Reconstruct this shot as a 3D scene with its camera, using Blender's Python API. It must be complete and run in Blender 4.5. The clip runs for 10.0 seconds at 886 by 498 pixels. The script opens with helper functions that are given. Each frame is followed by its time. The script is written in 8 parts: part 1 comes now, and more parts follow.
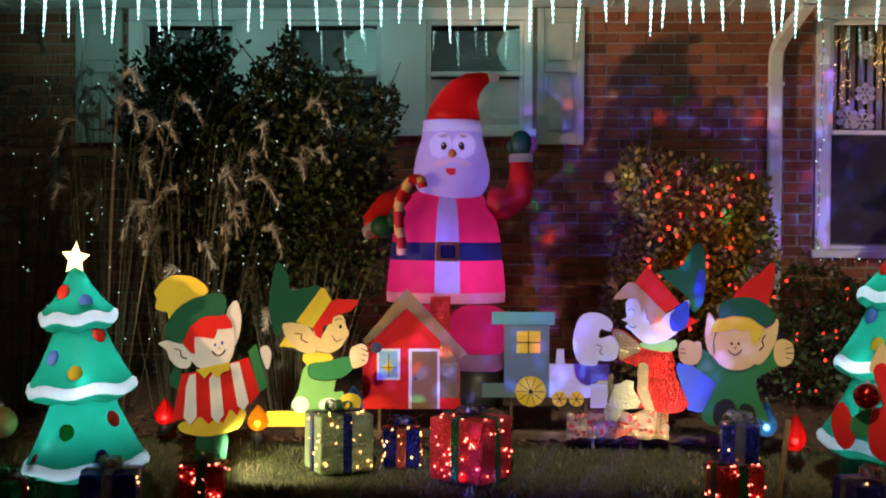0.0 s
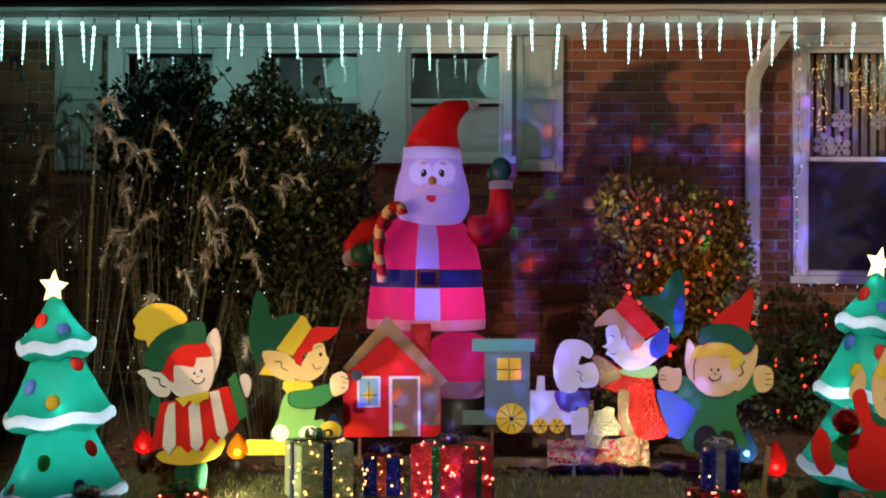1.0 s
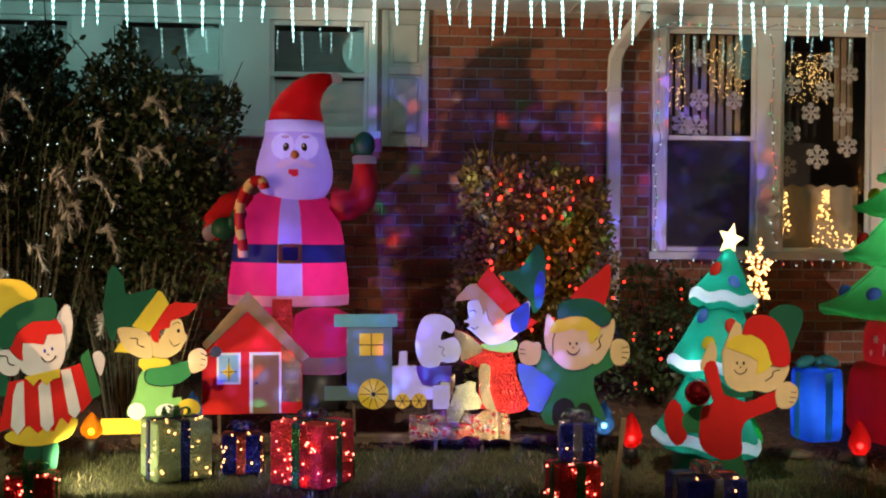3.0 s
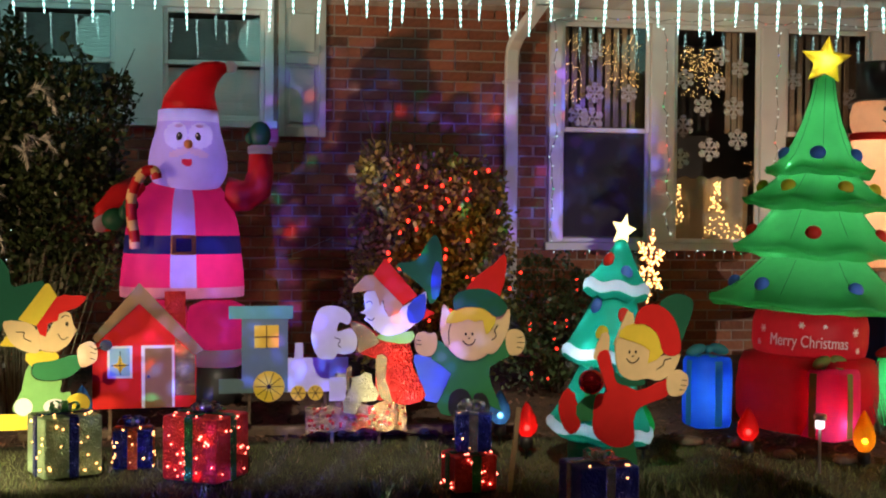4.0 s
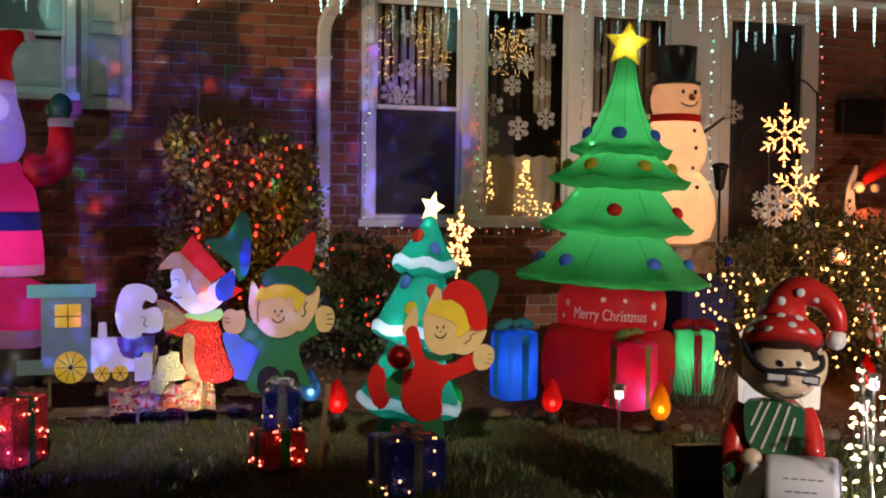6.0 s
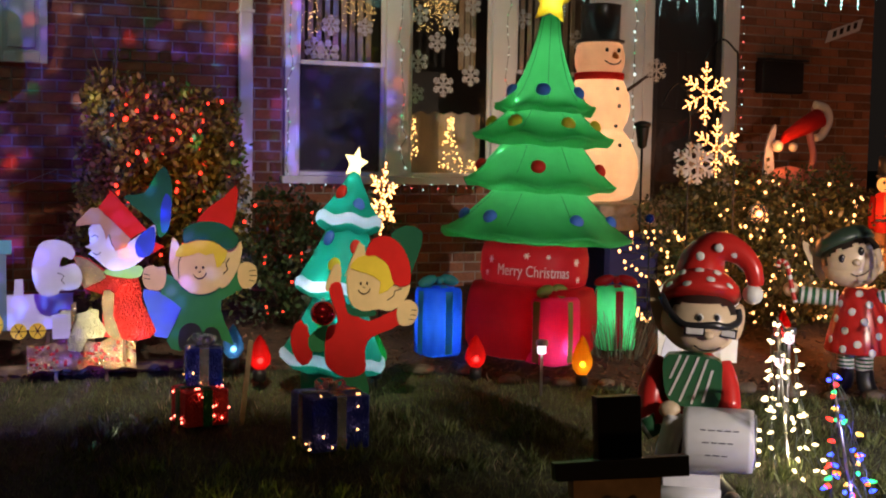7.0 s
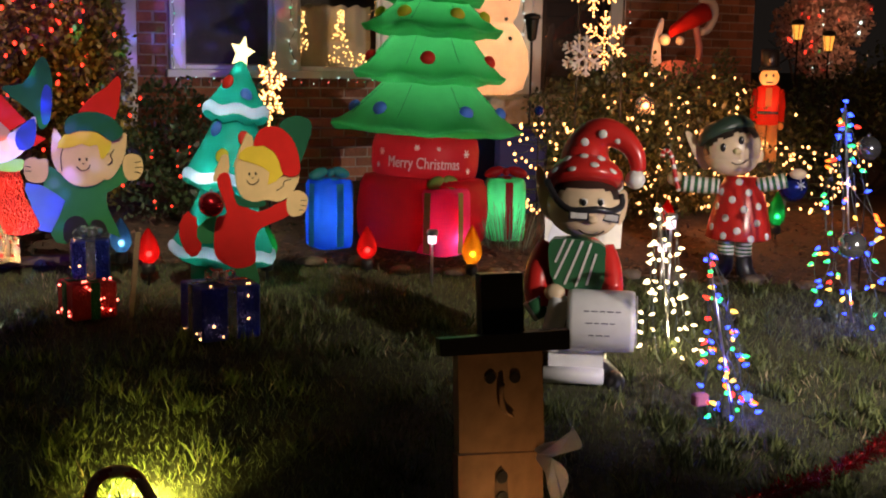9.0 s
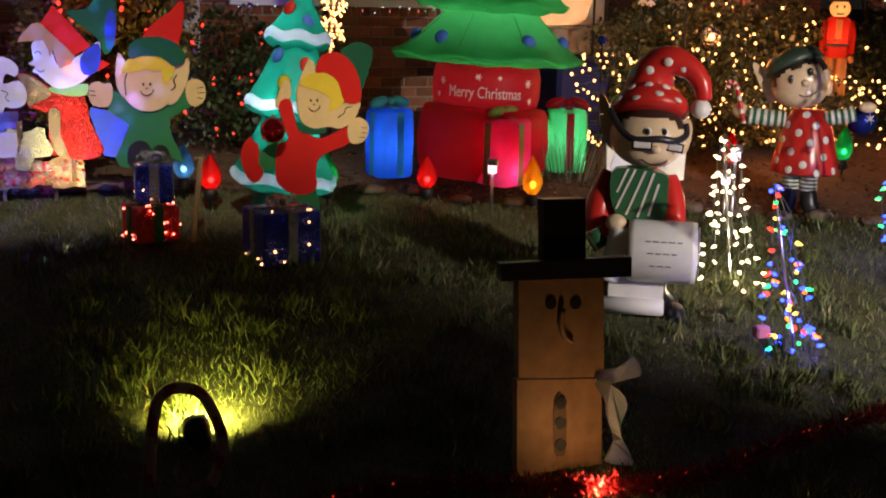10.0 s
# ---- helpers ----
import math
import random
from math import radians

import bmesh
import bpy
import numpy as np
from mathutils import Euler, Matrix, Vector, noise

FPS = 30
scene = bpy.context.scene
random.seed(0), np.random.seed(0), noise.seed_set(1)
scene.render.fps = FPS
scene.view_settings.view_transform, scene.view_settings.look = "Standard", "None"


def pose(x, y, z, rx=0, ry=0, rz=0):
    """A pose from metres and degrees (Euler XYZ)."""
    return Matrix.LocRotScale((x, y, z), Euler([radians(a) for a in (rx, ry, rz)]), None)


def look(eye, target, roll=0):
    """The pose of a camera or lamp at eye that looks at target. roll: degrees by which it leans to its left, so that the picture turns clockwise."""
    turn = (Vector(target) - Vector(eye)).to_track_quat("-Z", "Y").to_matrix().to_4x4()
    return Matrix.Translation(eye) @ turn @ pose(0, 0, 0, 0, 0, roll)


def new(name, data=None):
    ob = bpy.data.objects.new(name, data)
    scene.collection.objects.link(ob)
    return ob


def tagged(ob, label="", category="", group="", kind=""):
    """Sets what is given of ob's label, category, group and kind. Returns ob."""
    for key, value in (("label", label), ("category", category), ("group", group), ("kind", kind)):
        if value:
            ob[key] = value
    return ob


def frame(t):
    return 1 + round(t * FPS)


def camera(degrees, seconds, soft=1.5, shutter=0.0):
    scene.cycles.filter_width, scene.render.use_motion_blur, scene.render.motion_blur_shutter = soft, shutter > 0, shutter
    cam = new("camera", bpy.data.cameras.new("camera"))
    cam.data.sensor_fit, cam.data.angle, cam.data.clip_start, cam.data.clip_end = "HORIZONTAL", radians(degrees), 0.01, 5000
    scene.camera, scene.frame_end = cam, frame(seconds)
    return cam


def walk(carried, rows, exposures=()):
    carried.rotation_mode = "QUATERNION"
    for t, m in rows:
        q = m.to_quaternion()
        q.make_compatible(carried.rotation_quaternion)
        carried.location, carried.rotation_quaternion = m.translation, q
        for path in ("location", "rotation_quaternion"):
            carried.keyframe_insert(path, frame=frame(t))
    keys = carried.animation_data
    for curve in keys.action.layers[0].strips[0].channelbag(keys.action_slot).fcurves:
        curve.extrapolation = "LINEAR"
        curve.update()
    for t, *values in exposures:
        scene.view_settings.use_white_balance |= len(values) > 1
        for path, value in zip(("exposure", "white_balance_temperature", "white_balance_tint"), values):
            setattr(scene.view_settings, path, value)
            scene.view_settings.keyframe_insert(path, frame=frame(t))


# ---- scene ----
cam = camera(40.95, 10.0, soft=2.0)
PATH = [
    (0.0, pose(-0.106, -0.006, 1.632, 88.90, -0.43, 3.06)),
    (0.5, pose(-0.107, -0.011, 1.635, 89.65, -0.34, 2.76)),
    (1.0, pose(-0.105, -0.009, 1.640, 90.15, -0.29, 2.11)),
    (1.5, pose(-0.101, -0.011, 1.637, 90.22, -0.31, 1.09)),
    (2.0, pose(-0.086, 0.000, 1.632, 89.96, -0.30, -0.24)),
    (2.5, pose(-0.068, 0.016, 1.630, 89.46, -0.39, -1.98)),
    (4.0, pose(-0.010, 0.040, 1.626, 88.70, -0.50, -8.77)),
    (4.5, pose(0.008, 0.046, 1.623, 88.69, -0.42, -11.10)),
    (5.0, pose(0.023, 0.030, 1.622, 88.56, -0.43, -13.35)),
    (5.5, pose(0.035, 0.015, 1.629, 88.26, -0.56, -15.49)),
    (7.0, pose(0.057, 0.021, 1.607, 85.77, -0.96, -21.02)),
    (7.5, pose(0.074, -0.007, 1.592, 84.67, -0.98, -22.67)),
    (8.0, pose(0.084, -0.015, 1.580, 83.59, -0.92, -24.13)),
    (8.5, pose(0.076, -0.023, 1.560, 82.47, -0.89, -25.39)),
    (9.0, pose(0.078, -0.033, 1.538, 81.18, -0.94, -26.02)),
    (9.5, pose(0.081, -0.028, 1.519, 79.66, -1.09, -25.46)),
    (10.0, pose(0.066, -0.023, 1.498, 78.04, -1.25, -23.17)),
]
walk(cam, PATH)

# ---- night sky, lamps ----
world = bpy.data.worlds.new("night")
scene.world = world
world.use_nodes = True
world.node_tree.nodes["Background"].inputs[0].default_value = (0.50, 0.38, 0.32, 1)
world.node_tree.nodes["Background"].inputs[1].default_value = 0.018
scene.view_settings.exposure = 0.0


def spot(name, eye, target, watts, color, degrees=60, blend=0.6, size=0.05):
    lamp = bpy.data.lights.new(name, "SPOT")
    lamp.energy, lamp.color, lamp.spot_size, lamp.spot_blend, lamp.shadow_soft_size = watts, color, radians(degrees), blend, size
    ob = new(name, lamp)
    ob.matrix_world = look(eye, target)
    return ob


def glow(name, place, watts, color, size=0.05):
    lamp = bpy.data.lights.new(name, "POINT")
    lamp.energy, lamp.color, lamp.shadow_soft_size = watts, color, size
    ob = new(name, lamp)
    ob.location = place
    return ob


# a neighbour's low floodlight from the left, which throws the figure's shadow up the bricks
spot("side_flood", (-7.0, 2.2, 0.60), (1.2, 9.4, 2.5), 2000, (1.0, 0.60, 0.34), 22, 0.6, 0.10)
# weak fill lamp added behind the walker; no such source is known
spot("front_fill", (2.5, -7.0, 5.0), (2.2, 6.5, 0.6), 14, (1.0, 0.74, 0.50), 70, 0.8, 0.25)
# added flood on an unseen high pole; barn doors keep it on the painted figures
FLOOD, FLOOD_AT = Vector((-0.40, -1.50, 8.0)), Vector((-0.15, 6.75, 0.62))
spot("unseen_flood", FLOOD, FLOOD_AT, 3600, (1.0, 0.86, 0.64), 30, 0.35, 0.010)
# unseen light-show projectors by the kerb; their patterned lens domes are built further down
SHOWS = [(Vector((-1.20, 1.50, 0.42)), Vector((0.80, 9.4, 1.15))), (Vector((2.55, 1.20, 1.35)), Vector((2.42, 9.4, 2.15)))]
spot("projector_beam", *SHOWS[0], 5400, (1.0, 1.0, 1.0), 27, 0.6, 0.00015)
# second projector is added to tint the window casing
spot("projector_beam", *SHOWS[1], 5200, (1.0, 1.0, 1.0), 13, 0.7, 0.00015)
# floodlight behind the green gift, on the kneeling cutout
spot("unseen_flood", (-1.60, 6.22, 0.40), (-1.05, 7.05, 0.36), 60, (1.0, 0.86, 0.50), 110, 0.8, 0.04)
# warm floodlight low before the foil cutout
spot("unseen_flood", (0.62, 6.50, 0.27), (0.82, 7.0, 0.64), 80, (1.0, 0.78, 0.46), 60, 1.0, 0.03)
# yellow floodlight in the lawn
spot("lawn_flood", (0.86, 3.93, 0.075), (0.88, 4.00, -0.03), 150, (1.0, 0.90, 0.16), 136, 1.0, 0.03)
# white floodlight by the street, across the side lawn
spot("side_flood", (4.5, 0.6, 1.7), (4.4, 5.0, 0.45), 980, (1.0, 0.86, 0.76), 58, 1.0, 0.05)
# added point lamps boost the warm strings' glow on bush, stoop and wall
for place, watts in (((5.3, 7.2, 1.25), 10.0), ((6.2, 7.15, 1.2), 11.0), ((4.65, 7.2, 0.8), 6.5), ((7.2, 7.0, 0.75), 8.0), ((5.2, 7.3, 1.9), 5.5), ((5.9, 7.0, 0.62), 6.0), ((6.3, 8.35, 1.75), 4.0), ((4.75, 8.0, 1.05), 3.0)):
    glow("string_fill", place, watts * 1.1, (1.0, 0.30, 0.07), 0.12)
# added teal lamps boost the icicle tubes' light on the wall beneath them
for place, watts in (((-3.4, 8.75, 3.1), 2.2), ((-2.4, 8.75, 3.1), 2.0), ((-1.3, 8.75, 3.12), 2.8), ((0.0, 8.75, 3.12), 2.6), ((1.3, 8.75, 3.14), 0.5), ((3.3, 8.75, 3.14), 0.9)):
    glow("icicle_fill", place, watts, (0.42, 1.0, 0.86), 0.2)
# added red lamps boost the boxwood string's glow
for place in ((0.95, 8.02, 1.75), (1.35, 8.02, 1.55), (1.15, 8.02, 1.95), (1.0, 8.0, 1.25)):
    glow("string_fill", place, 0.30, (1.0, 0.20, 0.08), 0.06)
# unseen warm lamp added low before the board snowman, for the glow at its foot
glow("added_low_lamp", (1.97, 3.06, -0.03), 7.0, (1.0, 0.55, 0.22), 0.03)


# ---- materials ----
def mat(name, color, rough=0.6, metal=0.0, vary=0.12, scale=18.0, bump=0.1, spec=0.5, second=None, coat=0.0, rand=0.0, island=0.0):
    m = bpy.data.materials.new(name)
    m.use_nodes = True
    nt = m.node_tree
    b = nt.nodes["Principled BSDF"]
    b.inputs["Roughness"].default_value, b.inputs["Metallic"].default_value = rough, metal
    b.inputs["Specular IOR Level"].default_value, b.inputs["Coat Weight"].default_value = spec, coat
    tc = nt.nodes.new("ShaderNodeTexCoord")
    n1, n2 = nt.nodes.new("ShaderNodeTexNoise"), nt.nodes.new("ShaderNodeTexNoise")
    n1.inputs["Scale"].default_value, n2.inputs["Scale"].default_value = scale, scale * 0.13
    n1.inputs["Detail"].default_value = n2.inputs["Detail"].default_value = 5
    mix = nt.nodes.new("ShaderNodeMix")
    mix.data_type = "RGBA"
    dark = [c * (1 - 2.2 * vary) for c in color]
    light = [min(1, c * (1 + vary)) for c in (second or color)]
    mix.inputs[6].default_value, mix.inputs[7].default_value = (*dark, 1), (*light, 1)
    add = nt.nodes.new("ShaderNodeMath")
    add.operation = "ADD"
    for n, s in ((n1, 0), (n2, 1)):
        nt.links.new(tc.outputs["Object"], n.inputs["Vector"])
        nt.links.new(n.outputs["Fac"], add.inputs[s])
    half = nt.nodes.new("ShaderNodeMath")
    half.operation = "MULTIPLY_ADD"
    half.inputs[1].default_value, half.inputs[2].default_value = 1.1, -0.6
    half.use_clamp = True
    nt.links.new(add.outputs[0], half.inputs[0])
    last = half
    if rand or island:
        src = nt.nodes.new("ShaderNodeObjectInfo" if rand else "ShaderNodeNewGeometry")
        more = nt.nodes.new("ShaderNodeMath")
        more.operation = "MULTIPLY_ADD"
        more.inputs[1].default_value = rand or island
        nt.links.new(src.outputs["Random" if rand else "Random Per Island"], more.inputs[0])
        less = nt.nodes.new("ShaderNodeMath")
        less.operation = "MULTIPLY"
        less.inputs[1].default_value = 1 - (rand or island)
        nt.links.new(half.outputs[0], less.inputs[0])
        nt.links.new(less.outputs[0], more.inputs[2])
        last = more
    nt.links.new(last.outputs[0], mix.inputs[0])
    nt.links.new(mix.outputs[2], b.inputs["Base Color"])
    if bump:
        bp = nt.nodes.new("ShaderNodeBump")
        bp.inputs["Strength"].default_value, bp.inputs["Distance"].default_value = bump, 0.01
        nt.links.new(n1.outputs["Fac"], bp.inputs["Height"])
        nt.links.new(bp.outputs[0], b.inputs["Normal"])
    return m


def cloth(name, color, through_light=0.7):
    """Thin nylon of an inflatable: lets the light of the lamp inside through."""
    m = bpy.data.materials.new(name)
    m.use_nodes = True
    nt = m.node_tree
    b, out = nt.nodes["Principled BSDF"], nt.nodes["Material Output"]
    noise_n, ramp = nt.nodes.new("ShaderNodeTexNoise"), nt.nodes.new("ShaderNodeMix")
    tc = nt.nodes.new("ShaderNodeTexCoord")
    nt.links.new(tc.outputs["Object"], noise_n.inputs["Vector"])
    noise_n.inputs["Scale"].default_value, noise_n.inputs["Detail"].default_value = 9, 4
    ramp.data_type = "RGBA"
    ramp.inputs[6].default_value, ramp.inputs[7].default_value = (*[c * 0.8 for c in color], 1), (*[min(1, c * 1.1) for c in color], 1)
    nt.links.new(noise_n.outputs["Fac"], ramp.inputs[0])
    t = nt.nodes.new("ShaderNodeBsdfTranslucent")
    mix = nt.nodes.new("ShaderNodeMixShader")
    mix.inputs[0].default_value = through_light
    b.inputs["Roughness"].default_value, b.inputs["Specular IOR Level"].default_value = 0.5, 0.3
    wave = nt.nodes.new("ShaderNodeBump")
    wave.inputs["Strength"].default_value, wave.inputs["Distance"].default_value = 0.35, 0.02
    nt.links.new(noise_n.outputs["Fac"], wave.inputs["Height"])
    nt.links.new(wave.outputs[0], b.inputs["Normal"])
    nt.links.new(ramp.outputs[2], b.inputs["Base Color"])
    nt.links.new(ramp.outputs[2], t.inputs["Color"])
    nt.links.new(b.outputs[0], mix.inputs[1])
    nt.links.new(t.outputs[0], mix.inputs[2])
    nt.links.new(mix.outputs[0], out.inputs["Surface"])
    return m


def lit(name, color, strength, rough=0.3):
    m = bpy.data.materials.new(name)
    m.use_nodes = True
    b = m.node_tree.nodes["Principled BSDF"]
    b.inputs["Base Color"].default_value, b.inputs["Roughness"].default_value = (*[0.6 * c for c in color], 1), rough
    b.inputs["Emission Color"].default_value, b.inputs["Emission Strength"].default_value = (*color, 1), strength
    return m


def glass(name, color=(1, 1, 1), rough=0.02, body=0.0):
    m = bpy.data.materials.new(name)
    m.use_nodes = True
    b = m.node_tree.nodes["Principled BSDF"]
    b.inputs["Base Color"].default_value, b.inputs["Roughness"].default_value = (*color, 1), rough
    b.inputs["Transmission Weight"].default_value, b.inputs["IOR"].default_value = 1 - body, 1.45
    return m


def foil(name, color, rough=0.25, scale=60.0, strength=1.0):
    """Crinkled metal foil."""
    m = mat(name, color, rough, 0.95, 0.2, 8, 0)
    nt = m.node_tree
    tc, v, bp = nt.nodes.new("ShaderNodeTexCoord"), nt.nodes.new("ShaderNodeTexVoronoi"), nt.nodes.new("ShaderNodeBump")
    v.inputs["Scale"].default_value = scale * 1.5
    bp.inputs["Strength"].default_value, bp.inputs["Distance"].default_value = strength, 0.012
    mp = nt.nodes.new("ShaderNodeMapping")
    mp.inputs["Scale"].default_value = (1.0, 1.0, 0.65)
    nt.links.new(tc.outputs["Object"], mp.inputs["Vector"])
    nt.links.new(mp.outputs[0], v.inputs["Vector"])
    nt.links.new(v.outputs["Distance"], bp.inputs["Height"])
    nt.links.new(bp.outputs[0], nt.nodes["Principled BSDF"].inputs["Normal"])
    return m


WHITE = mat("white_paint", (0.72, 0.72, 0.70), 0.5, vary=0.06, scale=7)
VINYL = mat("white_vinyl", (0.74, 0.75, 0.74), 0.42, vary=0.05, scale=5)
SHUTTER = mat("pale_grey_shutter", (0.42, 0.43, 0.40), 0.6, vary=0.08, scale=9)
BRICK = mat("red_brick", (0.20, 0.060, 0.032), 0.85, vary=0.28, scale=40, bump=0.4, second=(0.34, 0.110, 0.056), rand=0.55)
BRICK_FAR = mat("red_brick_joined", (0.21, 0.068, 0.036), 0.85, vary=0.30, scale=40, bump=0.5, second=(0.34, 0.13, 0.07), island=0.55)
MORTAR = mat("grey_mortar", (0.36, 0.27, 0.22), 0.95, vary=0.15, scale=60, bump=0.4)
ROOF = mat("dark_shingle", (0.05, 0.045, 0.04), 0.9, vary=0.3, scale=30, bump=0.6)
CONCRETE = mat("tan_concrete", (0.36, 0.30, 0.23), 0.9, vary=0.15, scale=25, bump=0.4)
SOIL = mat("dark_mulch", (0.055, 0.032, 0.022), 0.95, vary=0.4, scale=45, bump=1.0, second=(0.09, 0.05, 0.03))
CHIP = mat("mulch_chip", (0.085, 0.045, 0.028), 0.9, vary=0.35, scale=60, bump=0.3, second=(0.16, 0.085, 0.05), island=0.7)
TURF = mat("lawn_soil", (0.030, 0.038, 0.014), 0.95, vary=0.4, scale=30, bump=0.8, second=(0.06, 0.06, 0.025))
GRASS = mat("grass_blade", (0.075, 0.13, 0.030), 0.55, vary=0.35, scale=2.2, bump=0, second=(0.16, 0.19, 0.06), island=0.6)
STRAW = mat("dry_grass_blade", (0.24, 0.20, 0.10), 0.7, vary=0.3, scale=20, bump=0, second=(0.36, 0.29, 0.17), island=0.7)
LEAF = mat("holly_leaf", (0.022, 0.05, 0.018), 0.38, vary=0.35, scale=30, bump=0, second=(0.05, 0.085, 0.03), island=0.7)
LEAF_Y = mat("yew_leaf", (0.035, 0.055, 0.018), 0.5, vary=0.3, scale=30, bump=0, second=(0.08, 0.09, 0.03), island=0.7)
# box leaves are brightened and yellowed in place of warm light on the shrub
LEAF_B = mat("box_leaf", (0.17, 0.165, 0.025), 0.42, vary=0.3, scale=30, bump=0, second=(0.32, 0.28, 0.05), island=0.7)
TWIG = mat("brown_bark", (0.07, 0.05, 0.035), 0.9, vary=0.3, scale=50, bump=0.5)
REED = mat("reed_stalk", (0.05, 0.065, 0.035), 0.7, vary=0.25, scale=30, bump=0, second=(0.17, 0.18, 0.12), island=0.8)
PLUME = mat("reed_plume", (0.46, 0.50, 0.46), 0.9, vary=0.12, scale=30, bump=0, second=(0.66, 0.70, 0.66), island=0.5)
BLACK = mat("black_paint", (0.015, 0.015, 0.016), 0.5, vary=0.2)
METAL = mat("brushed_steel", (0.5, 0.5, 0.5), 0.3, 0.9, vary=0.1)
IRON = mat("black_iron", (0.02, 0.02, 0.02), 0.45, 0.6, vary=0.2)
WIRE = mat("green_wire", (0.015, 0.05, 0.03), 0.5, vary=0.2, bump=0)
WIRE_W = mat("white_wire", (0.5, 0.55, 0.52), 0.5, vary=0.1, bump=0)
WOOD = mat("pale_wood", (0.34, 0.22, 0.12), 0.7, vary=0.2, scale=25, bump=0.3)
TIMBER = mat("old_timber", (0.12, 0.075, 0.045), 0.85, vary=0.3, scale=20, bump=0.6)


def paint(name, c, rough=0.75):
    return mat(name, c, rough, vary=0.07, scale=14, bump=0.05, spec=0.5 if rough < 0.5 else 0.15)


P_GREEN, P_DGREEN = paint("green_paint", (0.035, 0.19, 0.065)), paint("dark_green_paint", (0.015, 0.10, 0.05))
P_LGREEN = paint("light_green_paint", (0.20, 0.42, 0.13))
P_RED, P_YELLOW = paint("red_paint", (0.62, 0.018, 0.014)), paint("yellow_paint", (0.76, 0.55, 0.05))
P_SKIN, P_PALE = paint("peach_paint", (0.74, 0.52, 0.25)), paint("cream_paint", (0.74, 0.69, 0.66))
P_WHITE, P_BROWN = paint("board_white_paint", (0.72, 0.70, 0.66)), paint("tan_brown_paint", (0.26, 0.15, 0.075))
P_BLUE, P_SLATE = paint("light_blue_paint", (0.25, 0.45, 0.58)), paint("slate_blue_paint", (0.12, 0.19, 0.20))
P_TEAL, P_ROYAL = paint("teal_paint", (0.10, 0.30, 0.33)), paint("royal_blue_paint", (0.03, 0.06, 0.42))
P_SILVER, P_HAIR = paint("pale_silver_paint", (0.58, 0.60, 0.70), 0.4), paint("fawn_paint", (0.42, 0.25, 0.17))
P_LINE = paint("black_line", (0.02, 0.015, 0.012))
F_RED, F_GOLD = foil("red_foil", (0.70, 0.04, 0.035), 0.40, 70), foil("gold_foil", (0.86, 0.64, 0.36), 0.24, 75)
F_GOLD.node_tree.nodes["Principled BSDF"].inputs["Metallic"].default_value = 0.8
F_RED.node_tree.nodes["Principled BSDF"].inputs["Metallic"].default_value = 0.7
F_BLUE, F_GREEN = foil("blue_foil", (0.05, 0.07, 0.55), 0.28, 70), foil("green_foil", (0.05, 0.25, 0.08), 0.3, 70)
F_SILVER = foil("silver_ribbon_foil", (0.7, 0.7, 0.72), 0.25, 90)
F_NAVY = foil("navy_foil", (0.02, 0.03, 0.16), 0.3, 70)
F_ORANGE = foil("orange_foil", (0.6, 0.14, 0.04), 0.3, 70)


